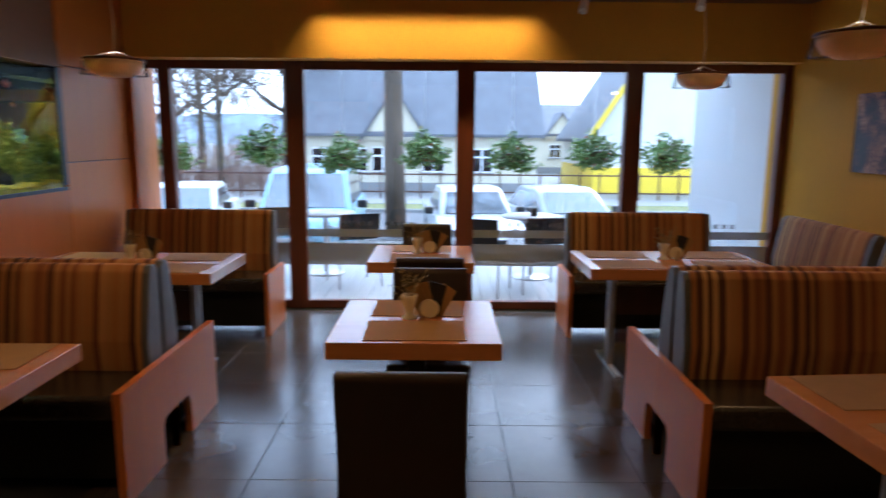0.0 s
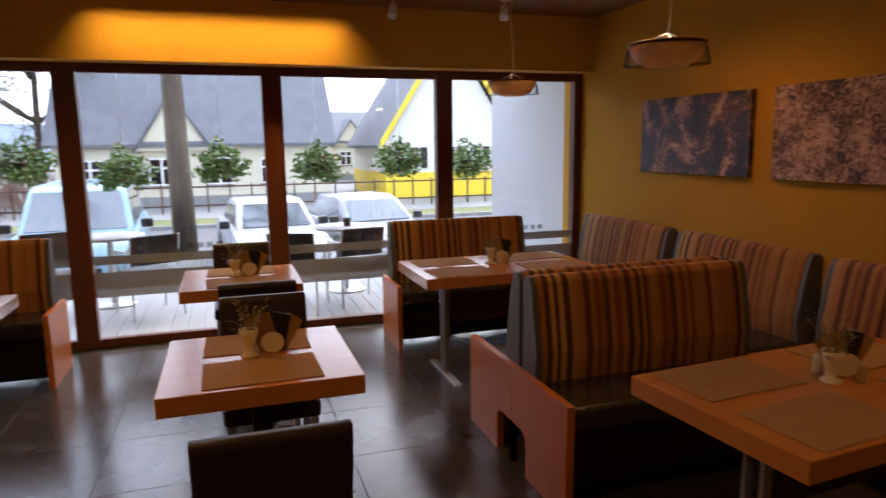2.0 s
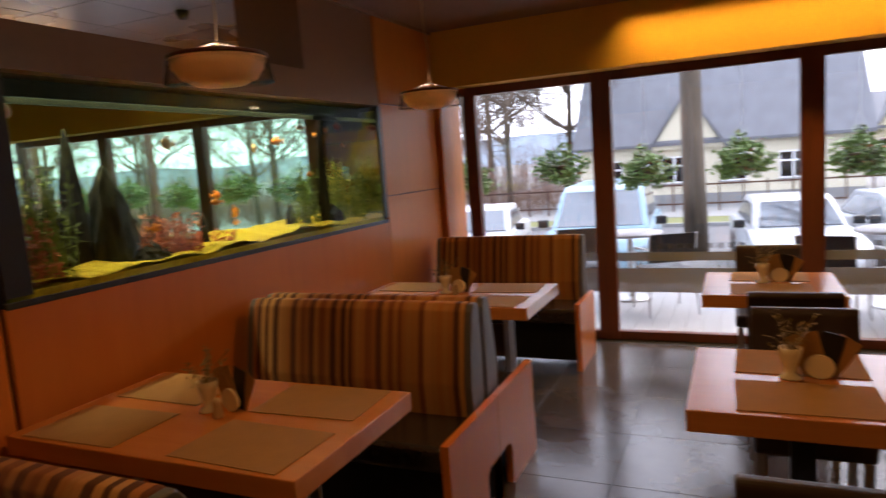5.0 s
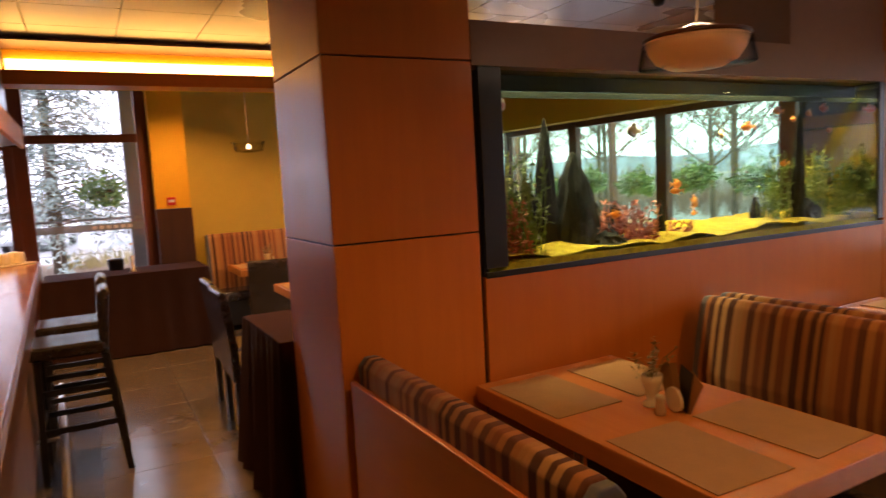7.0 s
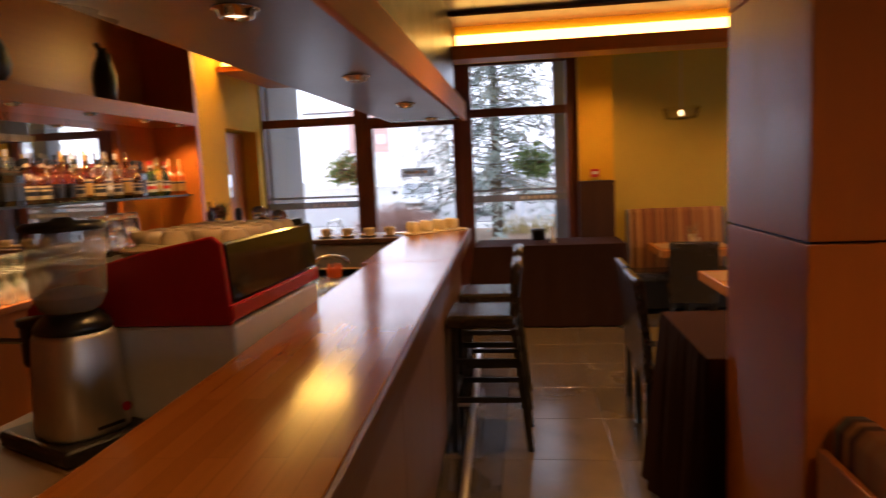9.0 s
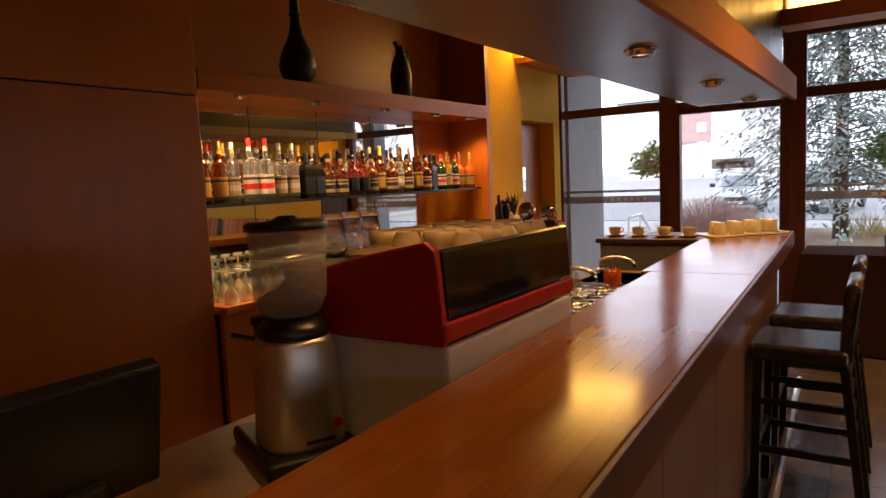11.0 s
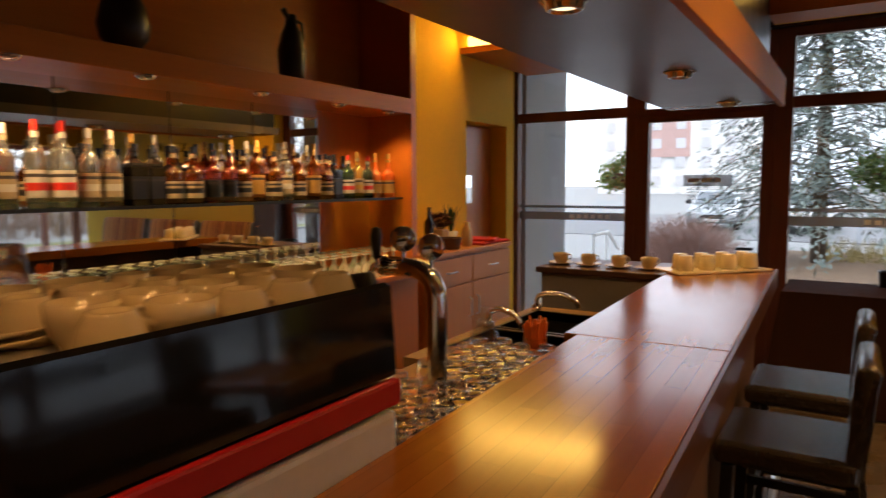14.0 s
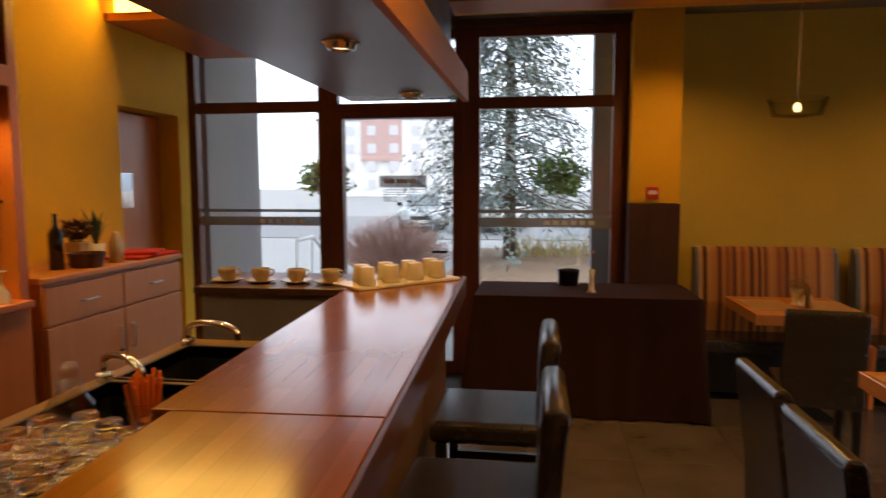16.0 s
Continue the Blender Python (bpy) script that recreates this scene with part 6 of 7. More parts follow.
structure("grass_verge", boxed(-120, 120, 21.7, 23.6, G - 0.1, G + 0.1), plain("winter_grass", (0.16, 0.17, 0.06), 0.9, scale=12, vary=0.3, bump=0.5), "pale winter grass verge", "verge")
structure("pavement", boxed(-120, 120, 23.6, 25.6, G - 0.1, G + 0.11), gm, "pale far pavement", "pavement")
deck = structure("terrace", boxed(-9.5, 4.5, WY + 0.1, 8.2, -0.3, -0.07), M["grey_panel"], "grey base of the terrace deck", "terrace")
boardm = plain("pale_grey_deck_board", (0.5, 0.5, 0.5), 0.6, scale=8, vary=0.12, stretch=(1, 0.1, 1))
board_me = mesh_of("board", boxed(-0.0705, 0.0705, -1.24, 1.24, -0.025, 0, 0.003, 1), boardm)
for i in range(95):
    o = new("board", board_me)
    o.parent, o.location = deck, (-9.4 + i * 0.145, 6.92, -0.045)
fin = structure("wall_fin_street", boxed(3.25, 3.55, WY + 0.22, 7.95, -0.3, 3.3), plain("white_render", (0.62, 0.63, 0.64), 0.8, scale=8, vary=0.05, bump=0.1), "white rendered fin wall beside the terrace", "wall")
structure("roof_overhang", boxed(-9.5, 4.5, WY + 0.2, 7.2, 3.0, 3.2), M["white"], "white roof overhang above the terrace", "roof")
structure("roof", boxed(EX - 0.4, RX + 0.4, -3.4, WY + 0.2, 3.0, 3.2), M["white"], "flat roof of the restaurant", "roof")


leafm = plain("basket_leaf", (0.13, 0.22, 0.05), 0.5, scale=9, vary=0.5)
redm = plain("red_blossom", (0.5, 0.04, 0.03), 0.6, scale=9)
basket = thing("hanging_basket", (-1.2, 8.4, 1.36), "hanging basket of trailing green leaves with red blossoms", "hanging basket", "hanging baskets")
rng = random.Random(21)
bm = bmesh.new()
leafy(bm, 900, 0.42, 0.75, rng, 0.038)
part("foliage", bm, leafm, basket, "dense trailing leaves")
bm = bmesh.new()
leafy(bm, 30, 0.42, 0.7, rng, 0.022)
part("blossoms", bm, redm, basket, "scattered red blossoms")
part("bowl", lathed([(0, -0.16), (0.1, -0.15), (0.17, -0.03), (0.16, -0.02), (0, -0.02)], 18), M["dark_panel"], basket, "brown bowl", True)
for k in range(3):
    a = k * 2.1
    part("chain", tubed([(0.16 * math.cos(a), 0.16 * math.sin(a), -0.02), (0, 0, 0.42)], 0.002, 4), M["steel"], basket)
part("hanger", tubed([(0, 0, 0.42), (0, 0, 1.86)], 0.003, 4), M["steel"], basket)
structure("terrace_beam", boxed(-12.5, 4.5, 8.34, 8.46, 3.2, 3.32), M["frame"], "beam carrying the hanging baskets", "beam")
for x, z in ((-0.12, 1.38), (1.03, 1.33), (2.11, 1.37), (3.1, 1.33), (-2.25, 1.4), (-3.5, 1.34), (-5.0, 1.38), (-6.4, 1.35), (-7.5, 1.4), (-8.7, 1.34), (-9.9, 1.4), (-11.2, 1.36)):
    copy_thing(basket, pose(x, 8.4, z + 0.05, 0, 0, rng.uniform(0, 360)))
for y, x in ((0.3, -11.0), (-2.6, -11.0)):
    copy_thing(basket, pose(x, y, 1.72, 0, 0, rng.uniform(0, 360)))
structure("terrace_beam", boxed(-11.06, -10.94, -3.2, 1.4, 3.56, 3.68), M["frame"], "beam carrying the baskets by the entrance", "beam")
for x in (-12.3, -9.3, -6.0, 4.4):
    structure("terrace_post", boxed(x - 0.05, x + 0.05, 8.35, 8.45, -0.3, 3.2), M["frame"], "slim post under the terrace beam", "post")


def terrace_chair(at, turn):
    c = thing("terrace_chair", at, "black woven terrace chair with slim steel legs", "chair", "terrace chairs", turn)
    part("seat", boxed(-0.22, 0.22, -0.2, 0.22, 0.42, 0.445, 0.01), M["black"], c)
    part("backrest", prismed([(-0.2, 0.52), (-0.18, 0.52), (-0.24, 0.8), (-0.26, 0.8)], -0.22, 0.22, "x", 0.005), M["black"], c, "black woven back")
    for x in (-0.22, 0.22):
        part("arm", tubed([(x, 0.2, 0.43), (x, 0.2, 0.63), (x, -0.22, 0.65), (x, -0.25, 0.8)], 0.012), M["steel"], c)
        for y in (-0.22, 0.22):
            part("leg", tubed([(x, y * 0.9, 0.43), (x * 1.08, y * 1.15, 0.0)], 0.011), M["steel"], c)


terrace_chair((-0.85, 6.75, -0.045), 25), terrace_chair((0.55, 6.4, -0.045), -20), terrace_chair((1.15, 6.55, -0.045), 10), terrace_chair((-1.7, 6.9, -0.045), 200), terrace_chair((-9.5, -1.75, -0.16), 80)
tt = thing("terrace_table", (1.15, 7.15, -0.045), "round grey terrace table on a steel column", "table", "terrace tables")
part("tabletop", lathed([(0, 0.7), (0.33, 0.7), (0.345, 0.715), (0.34, 0.73), (0, 0.73)], 28), M["grey_metal"], tt, "", True)
part("column", tubed([(0, 0, 0.02), (0, 0, 0.7)], 0.03), M["steel"], tt)
part("foot", lathed([(0, 0), (0.22, 0), (0.2, 0.02), (0, 0.03)], 24), M["steel"], tt, "", True)
copy_thing(tt, pose(-1.25, 7.3, -0.045))
single("ashtray", lathed([(0, 0), (0.04, 0), (0.045, 0.09), (0.04, 0.09), (0.035, 0.01), (0, 0.01)], 14), M["black"], (1.17, 7.1, 0.685), "small dark ashtray on the terrace table", "ashtray", "", 0, True)


def car(at, turn, paint, label, van=False):
    """A car facing -y, seen mostly from the front."""
    c = thing("car" if not van else "van", at, label, "car", "parked cars", turn)
    l, w = (4.3, 0.86) if not van else (4.8, 0.95)
    if van:
        low = [(-2.3, 0.32), (-2.4, 0.5), (-2.36, 0.85), (-2.2, 1.0), (-1.55, 1.12), (2.3, 1.12), (2.38, 0.5), (2.3, 0.32)]
        top = [(-1.6, 1.1), (-0.95, 1.78), (-0.7, 1.86), (2.1, 1.86), (2.28, 1.1)]
    else:
        low = [(-2.0, 0.26), (-2.14, 0.42), (-2.1, 0.64), (-1.85, 0.78), (-1.0, 0.9), (1.75, 0.95), (2.1, 0.9), (2.15, 0.45), (2.0, 0.26)]
        top = [(-1.05, 0.88), (-0.35, 1.36), (-0.05, 1.43), (0.95, 1.42), (1.7, 0.94)]
    part("body", prismed(low, -w, w, "x", 0.06), paint, c, "painted lower body", True)
    bm = prismed(top, -w + 0.09, w - 0.09, "x", 0.05)
    zt = max(p[1] for p in top)
    for v in bm.verts:
        v.co.x *= 1 - 0.16 * max(0, (v.co.z - top[0][1]) / (zt - top[0][1]))
    part("cabin", bm, paint, c, "painted roof and pillars", True)
    dg = M["car_glass"]
    (y0, z0), (y1, z1) = top[0], top[1]
    n = Vector((0, -(z1 - z0), y1 - y0)).normalized() * -0.012
    n = Vector((0, -abs(n.y), abs(n.z)))
    bm = bmesh.new()
    q = [(-w + 0.2, y0 + 0.08, z0 + 0.06), (w - 0.2, y0 + 0.08, z0 + 0.06), (w - 0.3, y1 - 0.03, z1 - 0.03), (-w + 0.3, y1 - 0.03, z1 - 0.03)]
    a = [bm.verts.new(Vector(p) + n * 2.5) for p in q]
    b = [bm.verts.new(Vector(p) + n * 0.5) for p in q]
    bm.faces.new(a), bm.faces.new(list(reversed(b)))
    for i in range(4):
        bm.faces.new((a[i], b[i], b[(i + 1) % 4], a[(i + 1) % 4]))
    part("windscreen", bm, dg, c, "dark windscreen")
    for s in (-1, 1):
        o = [(top[0][0] + 0.35, top[0][1] + 0.06), (top[1][0] + 0.2, zt - 0.12), (top[3][0] - 0.05, zt - 0.12), (top[-1][0] - 0.35, top[-1][1] + 0.06)]
        bm = prismed(o, s * (w - 0.1) - 0.012, s * (w - 0.1) + 0.012, "x")
        for v in bm.verts:
            v.co.x *= 1 - 0.16 * max(0, (v.co.z - top[0][1]) / (zt - top[0][1]))
        part("side_window", bm, dg, c, "dark side window")
        hl = part("headlight", boxed(s * (w - 0.2) - 0.14, s * (w - 0.2) + 0.14, low[1][0] + 0.0, low[1][0] + 0.12, low[2][1] - 0.1, low[2][1] + 0.05, 0.03), M["glass"], c, "clear headlight")
        part("reflector", boxed(s * (w - 0.2) - 0.1, s * (w - 0.2) + 0.1, low[1][0] + 0.06, low[1][0] + 0.1, low[2][1] - 0.07, low[2][1] + 0.02), M["chrome"], hl)
        part("wing_mirror", boxed(s * (w + 0.1) - 0.1, s * (w + 0.1) + 0.1, top[0][0] + 0.25, top[0][0] + 0.35, top[0][1] + 0.05, top[0][1] + 0.2, 0.03), M["black"], c, "black wing mirror")
        for yy in (-1.35, 1.35):
            wm = Euler((0, math.pi / 2, 0)).to_matrix()
            ty = part("wheel", lathed([(0.2, -0.1), (0.31, -0.1), (0.32, 0), (0.31, 0.1), (0.2, 0.1)], 22, (s * (w - 0.08), yy, 0.32), wm), M["black"], c, "black tyre", True)
            part("rim", lathed([(0, -0.08), (0.2, -0.09), (0.2, 0.09), (0, 0.08)], 16, (s * (w - 0.08), yy, 0.32), wm), M["steel"], ty, "steel rim")
    part("grille", boxed(-0.4, 0.4, low[1][0] - 0.01, low[1][0] + 0.08, low[1][1] + 0.02, low[1][1] + 0.16, 0.01), M["black"], c, "black grille")
    part("number_plate", boxed(-0.26, 0.26, low[1][0] - 0.03, low[1][0] - 0.01, low[1][1] - 0.1, low[1][1] + 0.01), M["white"], c, "white blank plate")
    return c


whitep = plain("white_car_paint", (0.62, 0.63, 0.65), 0.2, scale=3, vary=0.04, bump=0)
silverp = plain("silver_car_paint", (0.42, 0.44, 0.46), 0.22, 0.3, scale=3, vary=0.04, bump=0)
bluep = plain("pale_blue_van_paint", (0.3, 0.46, 0.56), 0.22, scale=3, vary=0.05, bump=0)
redp = plain("dark_red_car_paint", (0.25, 0.02, 0.03), 0.25, scale=3, bump=0)
car((0.72, 14.0, G + 0.0), 6, whitep, "white hatchback parked facing the terrace")
car((2.75, 14.2, G + 0.0), 12, silverp, "silver saloon parked facing the terrace")
car((-2.55, 13.4, G + 0.0), 4, bluep, "pale blue van parked facing the terrace", True)
car((-5.6, 14.4, G + 0.0), 10, whitep, "white saloon parked beside the blue van")
car((-9.4, 14.2, G), 5, silverp, "silver hatchback parked in the street row")


def house(name, x0, x1, y, depth, eave, ridge, wallm, label, gables=(), wins=()):
    """Long house with its eaves towards the street, seen from -y."""
    h = thing(name, ((x0 + x1) / 2, y, G), label, "house", "houses across the street")
    w = (x1 - x0) / 2
    e, r = eave - G, ridge - G
    part("wall", boxed(-w, w, 0, depth, 0, e), wallm, h, "rendered walls")
    part("plinth", boxed(-w - 0.02, w + 0.02, -0.06, 0, 0, 0.45), gm, h, "grey plinth")
    part("roof", prismed([(-0.35, e - 0.15), (-0.35, e - 0.02), (depth / 2, r), (depth + 0.35, e - 0.02), (depth + 0.35, e - 0.15), (depth / 2, r - 0.15)], -w - 0.3, w + 0.3, "x"), slatem, h, "grey slate roof")
    for gx, gw, gz in gables:
        gz -= G
        part("gable", prismed([(gx - gw, e - 0.3), (gx + gw, e - 0.3), (gx, gz)], -0.25, 0.3 + depth * 0.35, "y"), wallm, h, "pale gable wall")
        for s in (-1, 1):
            part("gable_roof", prismed([(gx + s * (gw + 0.15), e - 0.45), (gx + s * (gw + 0.15), e - 0.3), (gx, gz + 0.18), (gx, gz)], -0.4, 0.3 + depth * 0.4, "y"), slatem, h, "slate gable roof")
    for wx, wz, ww, wh in wins:
        fr = part("window", boxed(wx - ww, wx + ww, -0.05, 0.02, wz - G, wz - G + wh), M["white"], h, "white window frame")
        for s in (-0.5, 0.5):
            for k in (0, 1):
                part("pane", boxed(wx + s * ww - ww * 0.4, wx + s * ww + ww * 0.4, -0.065, -0.05, wz - G + wh * (0.06 + 0.62 * k), wz - G + wh * (0.6 + 0.34 * k)), M["black_gloss"], fr)
        part("sill", boxed(wx - ww - 0.06, wx + ww + 0.06, -0.12, 0.0, wz - G - 0.07, wz - G), gm, h, "grey sill")
    return h


slatem = plain("grey_slate_roof", (0.13, 0.135, 0.15), 0.7, scale=10, vary=0.25, bump=0.4, stretch=(1, 0.2, 1))
creamw = plain("cream_render", (0.6, 0.55, 0.42), 0.85, scale=4, vary=0.08, bump=0.15)
whitew = plain("white_boarding", (0.68, 0.67, 0.62), 0.7, scale=6, vary=0.06, bump=0.15, stretch=(6, 1, 1))
yelw = plain("bright_yellow_boarding", (0.75, 0.55, 0.03), 0.6, scale=6, vary=0.06)
house("house", -6.6, 4.4, 30, 9, 1.75, 6.6, creamw, "cream house with a steep slate roof and a pale gable", ((-0.97, 1.45, 3.7),),
      ((-4.2, 0.0, 0.55, 1.1), (-2.6, 0.0, 0.4, 1.1), (-1.5, 0.0, 0.5, 1.15), (0.8, 0.0, 0.5, 1.15), (3.0, 0.0, 0.5, 1.1)))
house("house", 3.6, 12.5, 48, 9, 1.9, 4.2, creamw, "small cream house with a slate roof and a narrow gable", ((0.6, 1.2, 3.3),),
      ((-2.6, 0.2, 0.5, 1.0), (0.2, 0.2, 0.4, 1.0), (1.3, 0.2, 0.4, 1.0), (3.3, 0.2, 0.5, 1.0)))
hy = thing("house", (10.2, 30, G), "white gabled house with yellow barge boards and yellow lower boarding", "house", "houses across the street")
part("wall", prismed([(-3.2, 1.2), (3.2, 1.2), (3.2, 2.6), (0, 7.6), (-3.2, 2.6)], 0, 8, "y"), whitew, hy, "white boarded wall")
part("lower_wall", boxed(-3.22, 3.22, -0.05, 8, 0, 1.2), yelw, hy, "yellow boarded lower wall")
for s in (-1, 1):
    part("barge_board", prismed([(s * 3.5, 2.3), (s * 3.5, 2.7), (0, 8.1), (0, 7.7)], -0.35, -0.25, "y"), yelw, hy, "yellow barge board")
    part("roof", prismed([(s * 3.55, 2.35), (s * 3.55, 2.5), (0, 8.0), (0, 7.85)], -0.25, 8.3, "y"), slatem, hy, "grey slate roof")
for wx in (-1.6, 0.2, 2.0):
    fr = part("window", boxed(wx - 0.45, wx + 0.45, -0.06, 0, 1.35, 2.45), M["white"], hy, "white window frame")
    for s in (-0.22, 0.22):
        part("pane", boxed(wx + s - 0.18, wx + s + 0.18, -0.075, -0.06, 1.42, 2.38), M["black_gloss"], fr)
house("house", 15, 30, 34, 9, 2.0, 6.5, yelw, "yellow house with a grey slate roof", (), ((-4, 0, 0.5, 1.1), (0, 0, 0.5, 1.1), (4, 0, 0.5, 1.1)))

fence = thing("garden_fence", (0, 26.2, G), "dark slatted garden fence along the far pavement", "fence")
for i in range(40):
    part("post", boxed(-12 + i * 0.8, -12 + i * 0.8 + 0.06, 0, 0.06, 0, 1.15), M["dark_panel"], fence)
for z in (0.3, 1.0):
    part("rail", boxed(-12, 19.3, 0.015, 0.045, z, z + 0.06), M["dark_panel"], fence)


def bare_tree(at, height, girth, seed, label, levels=4, twig=0.012):
    t = thing("tree", at, label, "tree", "bare trees")
    r = random.Random(seed)
    trunk, crown = bmesh.new(), bmesh.new()

    def grow(bm, p, d, ln, g, lv):
        pts, q = [p], p
        for k in range(4):
            d = (d + Vector((r.gauss(0, 0.1 if lv else 0.015), r.gauss(0, 0.1 if lv else 0.015), 0.03 if lv < 3 else -0.06))).normalized()
            q = q + d * ln / 4
            pts.append(q)
        tube(bm, pts, g, 8 if lv == 0 else 4, 0.6 if lv == 0 else 0.45)
        if lv < levels:
            for k in range(5 if lv else 8):
                a = r.uniform(0, 6.28)
                side = d.orthogonal().normalized()
                side.rotate(Euler((0, 0, a)))
                nd = (d * 0.55 + side * r.uniform(0.6, 1.0)).normalized()
                s = pts[min(4, 2 + k % 3)]
                grow(crown, s, nd, ln * r.uniform(0.45, 0.62), max(twig, g * 0.42), lv + 1)
    grow(trunk, Vector((0, 0, 0)), Vector((0, 0, 1)), height * 0.55, girth, 0)
    part("trunk", trunk, barkm, t, "grey-brown tapered trunk", True)
    part("crown", crown, barkm, t, "bare crown of fine twigs")
    return t


barkm = plain("grey_brown_bark", (0.1, 0.075, 0.052), 0.9, scale=16, vary=0.6, bump=0.6, stretch=(1, 1, 0.3))
bare_tree((-1.05, 16.2, G), 17, 0.27, 5, "leafless street tree with a stout grey trunk")
tree_a = bare_tree((-9, 27, G), 11, 0.16, 6, "leafless tree in the small wood", 4, 0.014)
for x, y, s in ((-12, 30, 1.1), (-15.5, 26, 0.9), (-18, 32, 1.2), (-22, 28, 1.0), (-26, 33, 1.2), (-30, 27, 1.0), (-8, 34, 1.2), (-35, 31, 1.1), (-41, 29, 1.2), (-47, 33, 1.2), (-20, 24, 0.8), (-13, 36, 1.3), (-11, 24, 0.8)):
    o = copy_thing(tree_a, pose(x, y, G, 0, 0, x * 40))
    o.scale = (s, s, s)
bm = bmesh.new()
r = random.Random(77)
for i in range(5200):
    x, y = r.uniform(-62, -7), r.uniform(27, 42)
    h = r.uniform(0.8, 4.5) * (0.7 + 0.5 * noise.noise(Vector((x * 0.15, y * 0.15, 0))))
    tube(bm, [(x, y, G), (x + r.gauss(0, 0.25), y, G + h * 0.6), (x + r.gauss(0, 0.5), y, G + h)], 0.02, 3, 0.3)
tagged(new("thicket", mesh_of("thicket", bm, plain("brown_thicket", (0.2, 0.13, 0.095), 0.9, scale=5, vary=0.3))), "brown leafless thicket under the trees", "thicket", "", "stuff")
bm = bmesh.new()
for i in range(900):
    x, y = r.uniform(-9, 3.5), r.uniform(8.7, 9.6)
    z = ground_z(x, y)
    h = r.uniform(0.5, 1.15)
    tube(bm, [(x, y, z), (x + r.gauss(0, 0.08), y + r.gauss(0, 0.08), z + h * 0.6), (x + r.gauss(0, 0.2), y + r.gauss(0, 0.1), z + h)], 0.006, 3, 0.4)
tagged(new("terrace_hedge", mesh_of("terrace_hedge", bm, barkm)), "low leafless hedge at the terrace edge", "hedge", "", "stuff")
# Distant haze is painted into the pale blue of the hills.
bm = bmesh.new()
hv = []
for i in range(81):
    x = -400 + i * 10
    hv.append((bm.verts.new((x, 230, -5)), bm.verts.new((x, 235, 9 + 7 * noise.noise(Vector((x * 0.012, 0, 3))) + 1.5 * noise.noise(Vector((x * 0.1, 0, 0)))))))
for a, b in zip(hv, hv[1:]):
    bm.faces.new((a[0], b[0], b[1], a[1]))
tagged(new("backdrop", mesh_of("backdrop", bm, plain("haze_tinted_hill", (0.34, 0.4, 0.46), 1.0, scale=0.3, vary=0.2, bump=0))), "wooded hills in the distance, haze painted into their pale blue", "hills", "", "structure")

# ---- outside, entrance side ----
concrete = plain("grey_concrete", (0.3, 0.3, 0.31), 0.8, scale=6, vary=0.1, bump=0.2)
structure("wall_fin_entrance", boxed(-9.62, EX - 0.12, -3.1, -2.84, -0.3, 3.69), concrete, "grey concrete fin wall beside the entrance", "wall")
structure("column_entrance", boxed(-8.95, -8.7, 0.5, 0.72, -0.3, 3.69), concrete, "grey concrete column by the entrance", "column")
structure("roof_overhang", boxed(-11.3, EX - 0.1, -3.1, 6, 3.69, 3.85), M["white"], "white roof overhang at the entrance", "roof")
structure("mulch_bed", boxed(-21, -13.5, -1.7, 6, -0.2, -0.13), plain("brown_bark_mulch", (0.2, 0.13, 0.08), 0.95, scale=30, vary=0.5, bump=0.8), "brown bark mulch bed under the spruce", "bed")
structure("road", boxed(-40, -24, -80, 14, -0.2, -0.14), asph, "grey asphalt car park", "road")
bm = bmesh.new()
for i in range(1500):
    a, k = r.uniform(0, 6.28), math.sqrt(r.random())
    q = Vector((0.9 * k * math.cos(a), 1.2 * k * math.sin(a), 0))
    top = 1.15 * math.sqrt(max(0.02, 1 - 0.9 * k * k)) * r.uniform(0.75, 1.05)
    base = Vector((q.x * 0.55, q.y * 0.55, top * r.uniform(0.0, 0.5)))
    tip = Vector((q.x + r.gauss(0, 0.1), q.y + r.gauss(0, 0.1), top))
    tube(bm, [base, base.lerp(tip, 0.55) + Vector((r.gauss(0, 0.05), r.gauss(0, 0.05), 0.04)), tip], 0.0055, 3, 0.4)
tagged(new("shrub", mesh_of("shrub", bm, plain("red_brown_twigs", (0.26, 0.15, 0.12), 0.9, scale=8, vary=0.2))), "rounded leafless red-brown shrub beside the path", "shrub").location = (-15.5, -2.75, -0.15)
sp = thing("spruce", (-18.3, -0.6, -0.15), "blue-green spruce with drooping branches, needles paled for sky glare", "tree")
part("trunk", tubed([(0, 0, 0), (0, 0, 5), (0.05, 0, 11)], 0.16, 10, 0.25), barkm, sp, "grey trunk", True)
limbs, needles = bmesh.new(), bmesh.new()
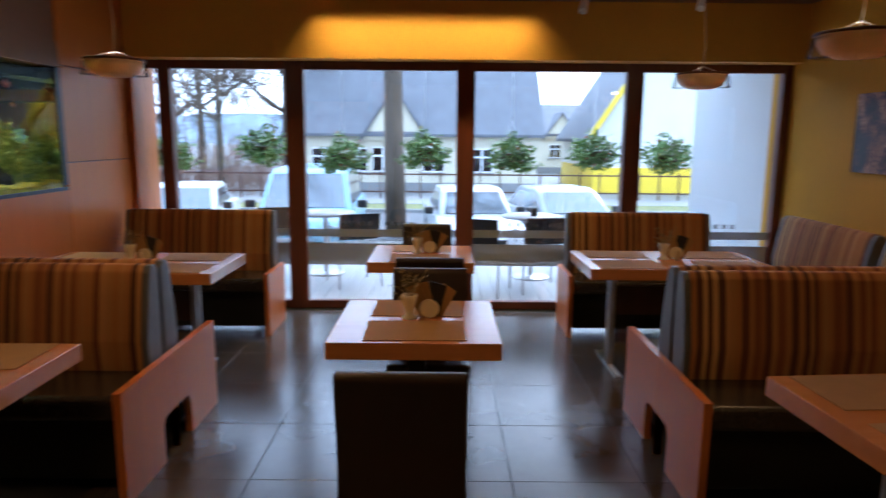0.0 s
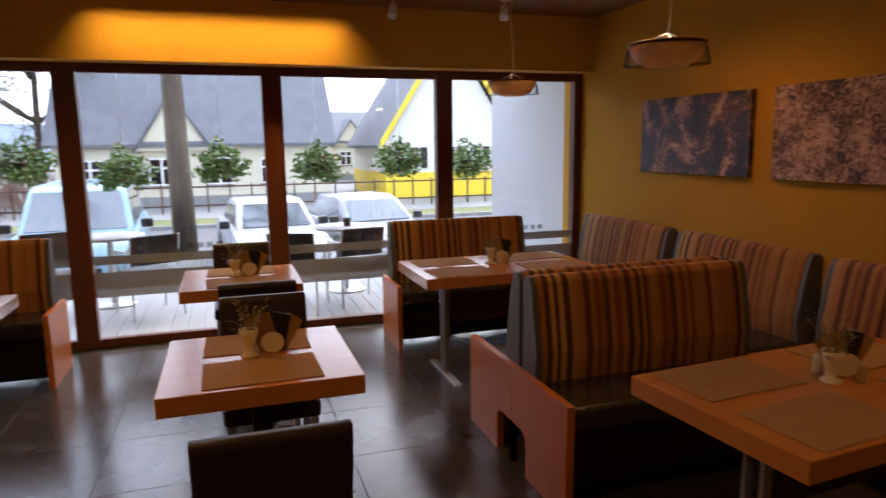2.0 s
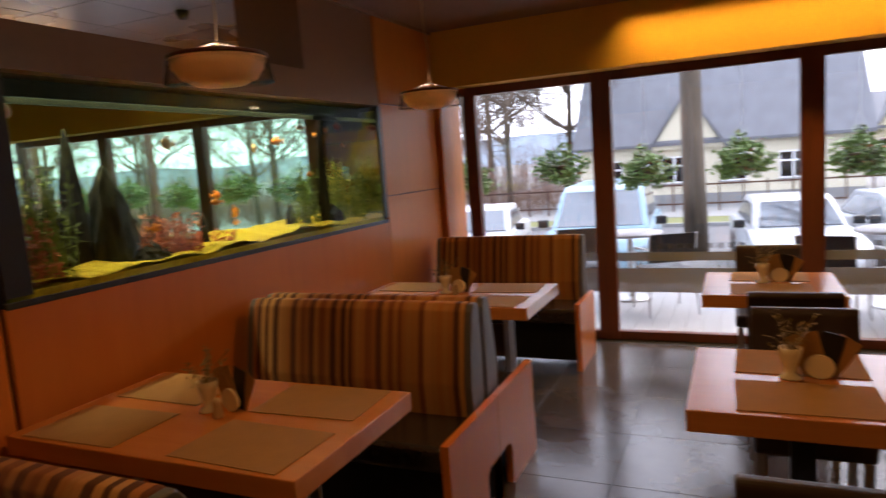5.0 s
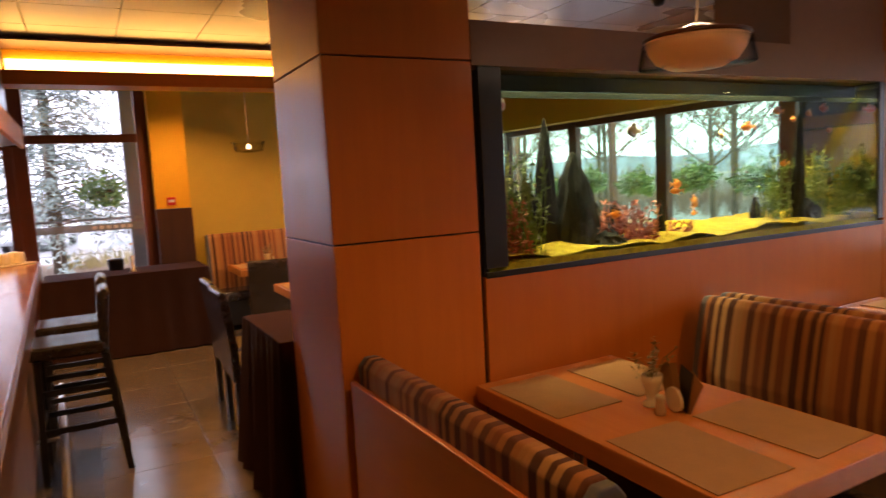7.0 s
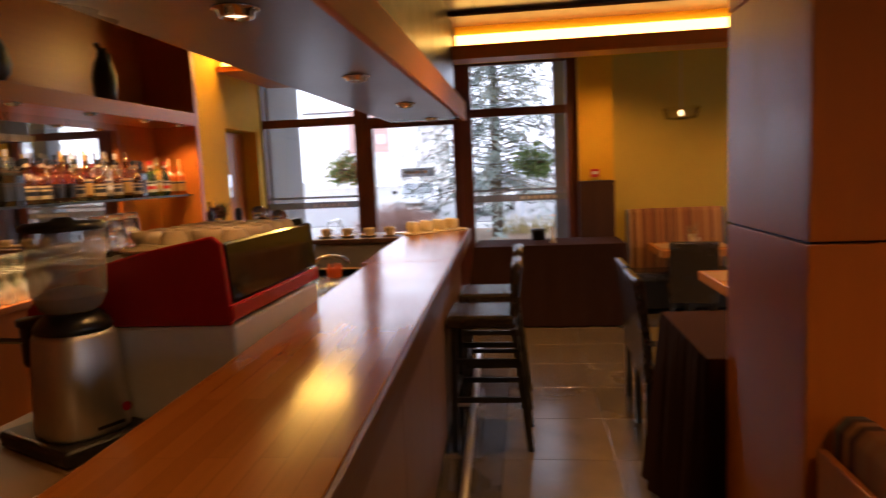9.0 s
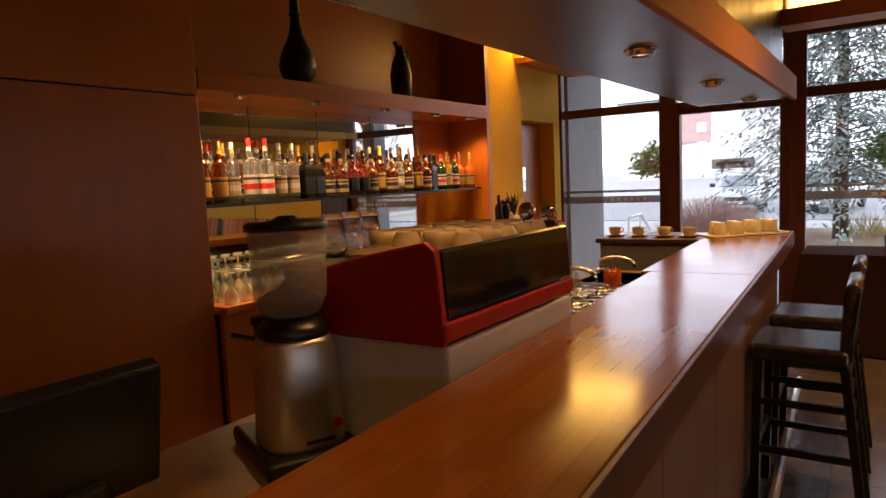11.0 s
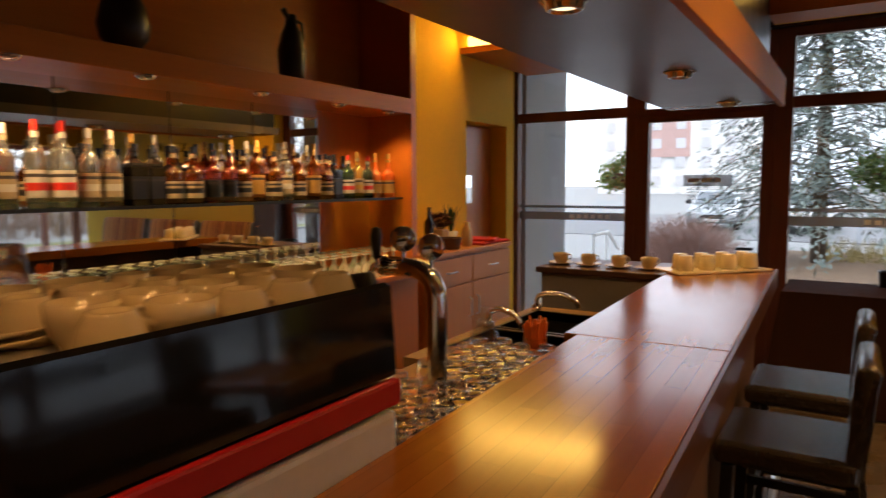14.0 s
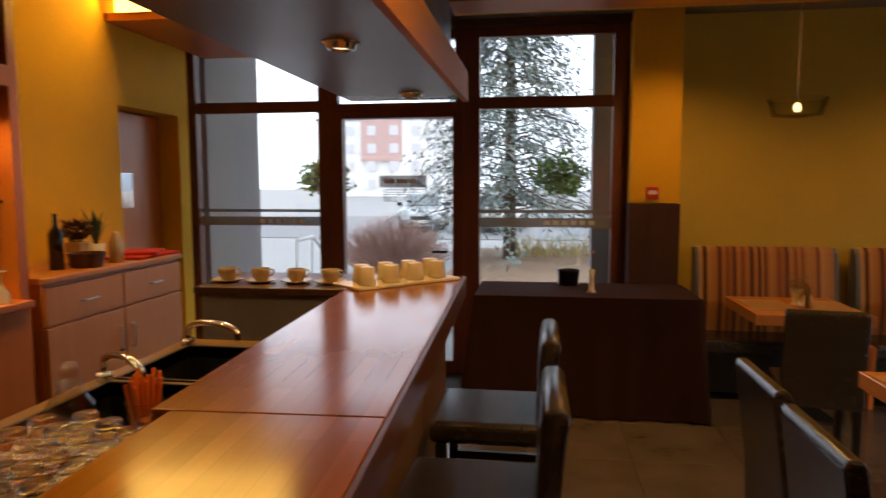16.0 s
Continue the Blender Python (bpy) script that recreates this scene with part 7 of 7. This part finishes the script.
for k in range(150):
    z = 1.1 + 9.5 * (k / 150) ** 1.1
    a = k * 2.4 + r.uniform(-0.3, 0.3)
    ln = (3.1 - 0.26 * z) * r.uniform(0.75, 1.1)
    d = Vector((math.cos(a), math.sin(a), 0))
    pts = [Vector((0, 0, z)) + d * ln * u + Vector((0, 0, 0.25 * math.sin(u * 3) - 0.75 * u * u)) for u in (0, 0.33, 0.66, 1)]
    tube(limbs, pts, 0.025, 4, 0.3)
    for m in range(190):
        u = r.uniform(0.15, 1)
        i = min(2, int(u * 3))
        c = pts[i].lerp(pts[i + 1], u * 3 - i) + Vector((r.gauss(0, 0.16), r.gauss(0, 0.16), -abs(r.gauss(0, 0.15))))
        e = (d + Vector((r.gauss(0, 0.6), r.gauss(0, 0.6), -0.5))).normalized() * r.uniform(0.12, 0.22)
        s = e.cross(Vector((0, 0, 1))).normalized() * 0.03
        needles.faces.new([needles.verts.new(p) for p in (c, c + e * 0.5 + s, c + e, c + e * 0.5 - s)])
part("limbs", limbs, barkm, sp, "drooping limbs")
# Needle colour is lightened for the washed-out look against the bright sky.
part("needles", needles, plain("blue_green_needles", (0.15, 0.19, 0.17), 0.7, scale=6, vary=0.4), sp, "sprays of needles")
bm = bmesh.new()
for i in range(500):
    x, y = r.uniform(-20.5, -18.5), r.uniform(-0.8, 3.5)
    tube(bm, [(x, y, -0.13), (x + r.gauss(0, 0.1), y + r.gauss(0, 0.1), 0.1 + r.uniform(0, 0.25))], 0.012, 3, 0.3)
tagged(new("ornamental_grass", mesh_of("ornamental_grass", bm, plain("straw_tufts", (0.42, 0.34, 0.14), 0.9, scale=8))), "straw-coloured grass tufts in the mulch bed", "grass", "", "stuff")
# Haze and glare go into the block's faded cladding and pale windows.
apt = thing("apartment_building", (-120, -26, -0.2), "pale apartment block with red-brown upper walls, faded for haze", "building")
part("wall", boxed(-6, 6, -12, 12, 0, 13), M["white"], apt, "pale walls")
part("brick_bay", boxed(6, 6.4, -4, 3, 6, 13), plain("haze_faded_cladding", (0.5, 0.33, 0.3), 0.8), apt, "red-brown cladding with haze in its colour")
for zz in range(4):
    for yy in range(6):
        w = part("window", boxed(6.4, 6.46, -10.5 + yy * 3.8, -9 + yy * 3.8, 1.4 + zz * 3, 3 + zz * 3), M["grey_metal"], apt, "window paled for haze")
part("roof", boxed(-6.2, 6.2, -12.2, 12.2, 13, 13.3), slatem, apt)
car((-29, -1.5, -0.14), 80, whitep, "white hatchback in the car park")
car((-29.5, -4.5, -0.14), 95, silverp, "silver hatchback in the car park")
car((-30, 3.2, -0.14), 85, silverp, "silver saloon in the car park")
rail = thing("handrail", (-11.4, -3.0, -0.16), "slim white steel handrail by the entrance steps", "handrail")
part("top_rail", tubed([(-0.8, 0, 0.75), (0.0, 0.1, 1.05), (0.6, 0.12, 1.05)], 0.025), M["white"], rail)
for x, z in ((-0.75, 0.76), (0.0, 1.05), (0.55, 1.05)):
    part("post", tubed([(x, 0.08, 0), (x, 0.08, z)], 0.02), M["white"], rail)


# ---- floor tiles ----
tile_me = mesh_of("tile", boxed(-0.2985, 0.2985, -0.2985, 0.2985, -0.01, 0.0, 0.0015, 1), M["tile"])
tiles = []
for i in range(-15, 5):
    for j in range(-7, 5):
        cx, cy = 0.15 + 0.6 * i, 3.3 + 0.6 * j
        if EX < cx - 0.3 and cx + 0.3 < RX + 0.02 and cy + 0.3 < WY + 0.3:
            tiles.append((cx, cy))
# Tiles past the pillar take the copy with lamp light in its colour.
lit_tile_me = tile_me.copy()
lit_tile_me.materials[0] = M["lit_tile"]
for cx, cy in tiles:
    t = new("tile", lit_tile_me if cx < -3.1 and cy > -0.2 else tile_me)
    t.parent = floor
    t.location = (cx, cy, 0)
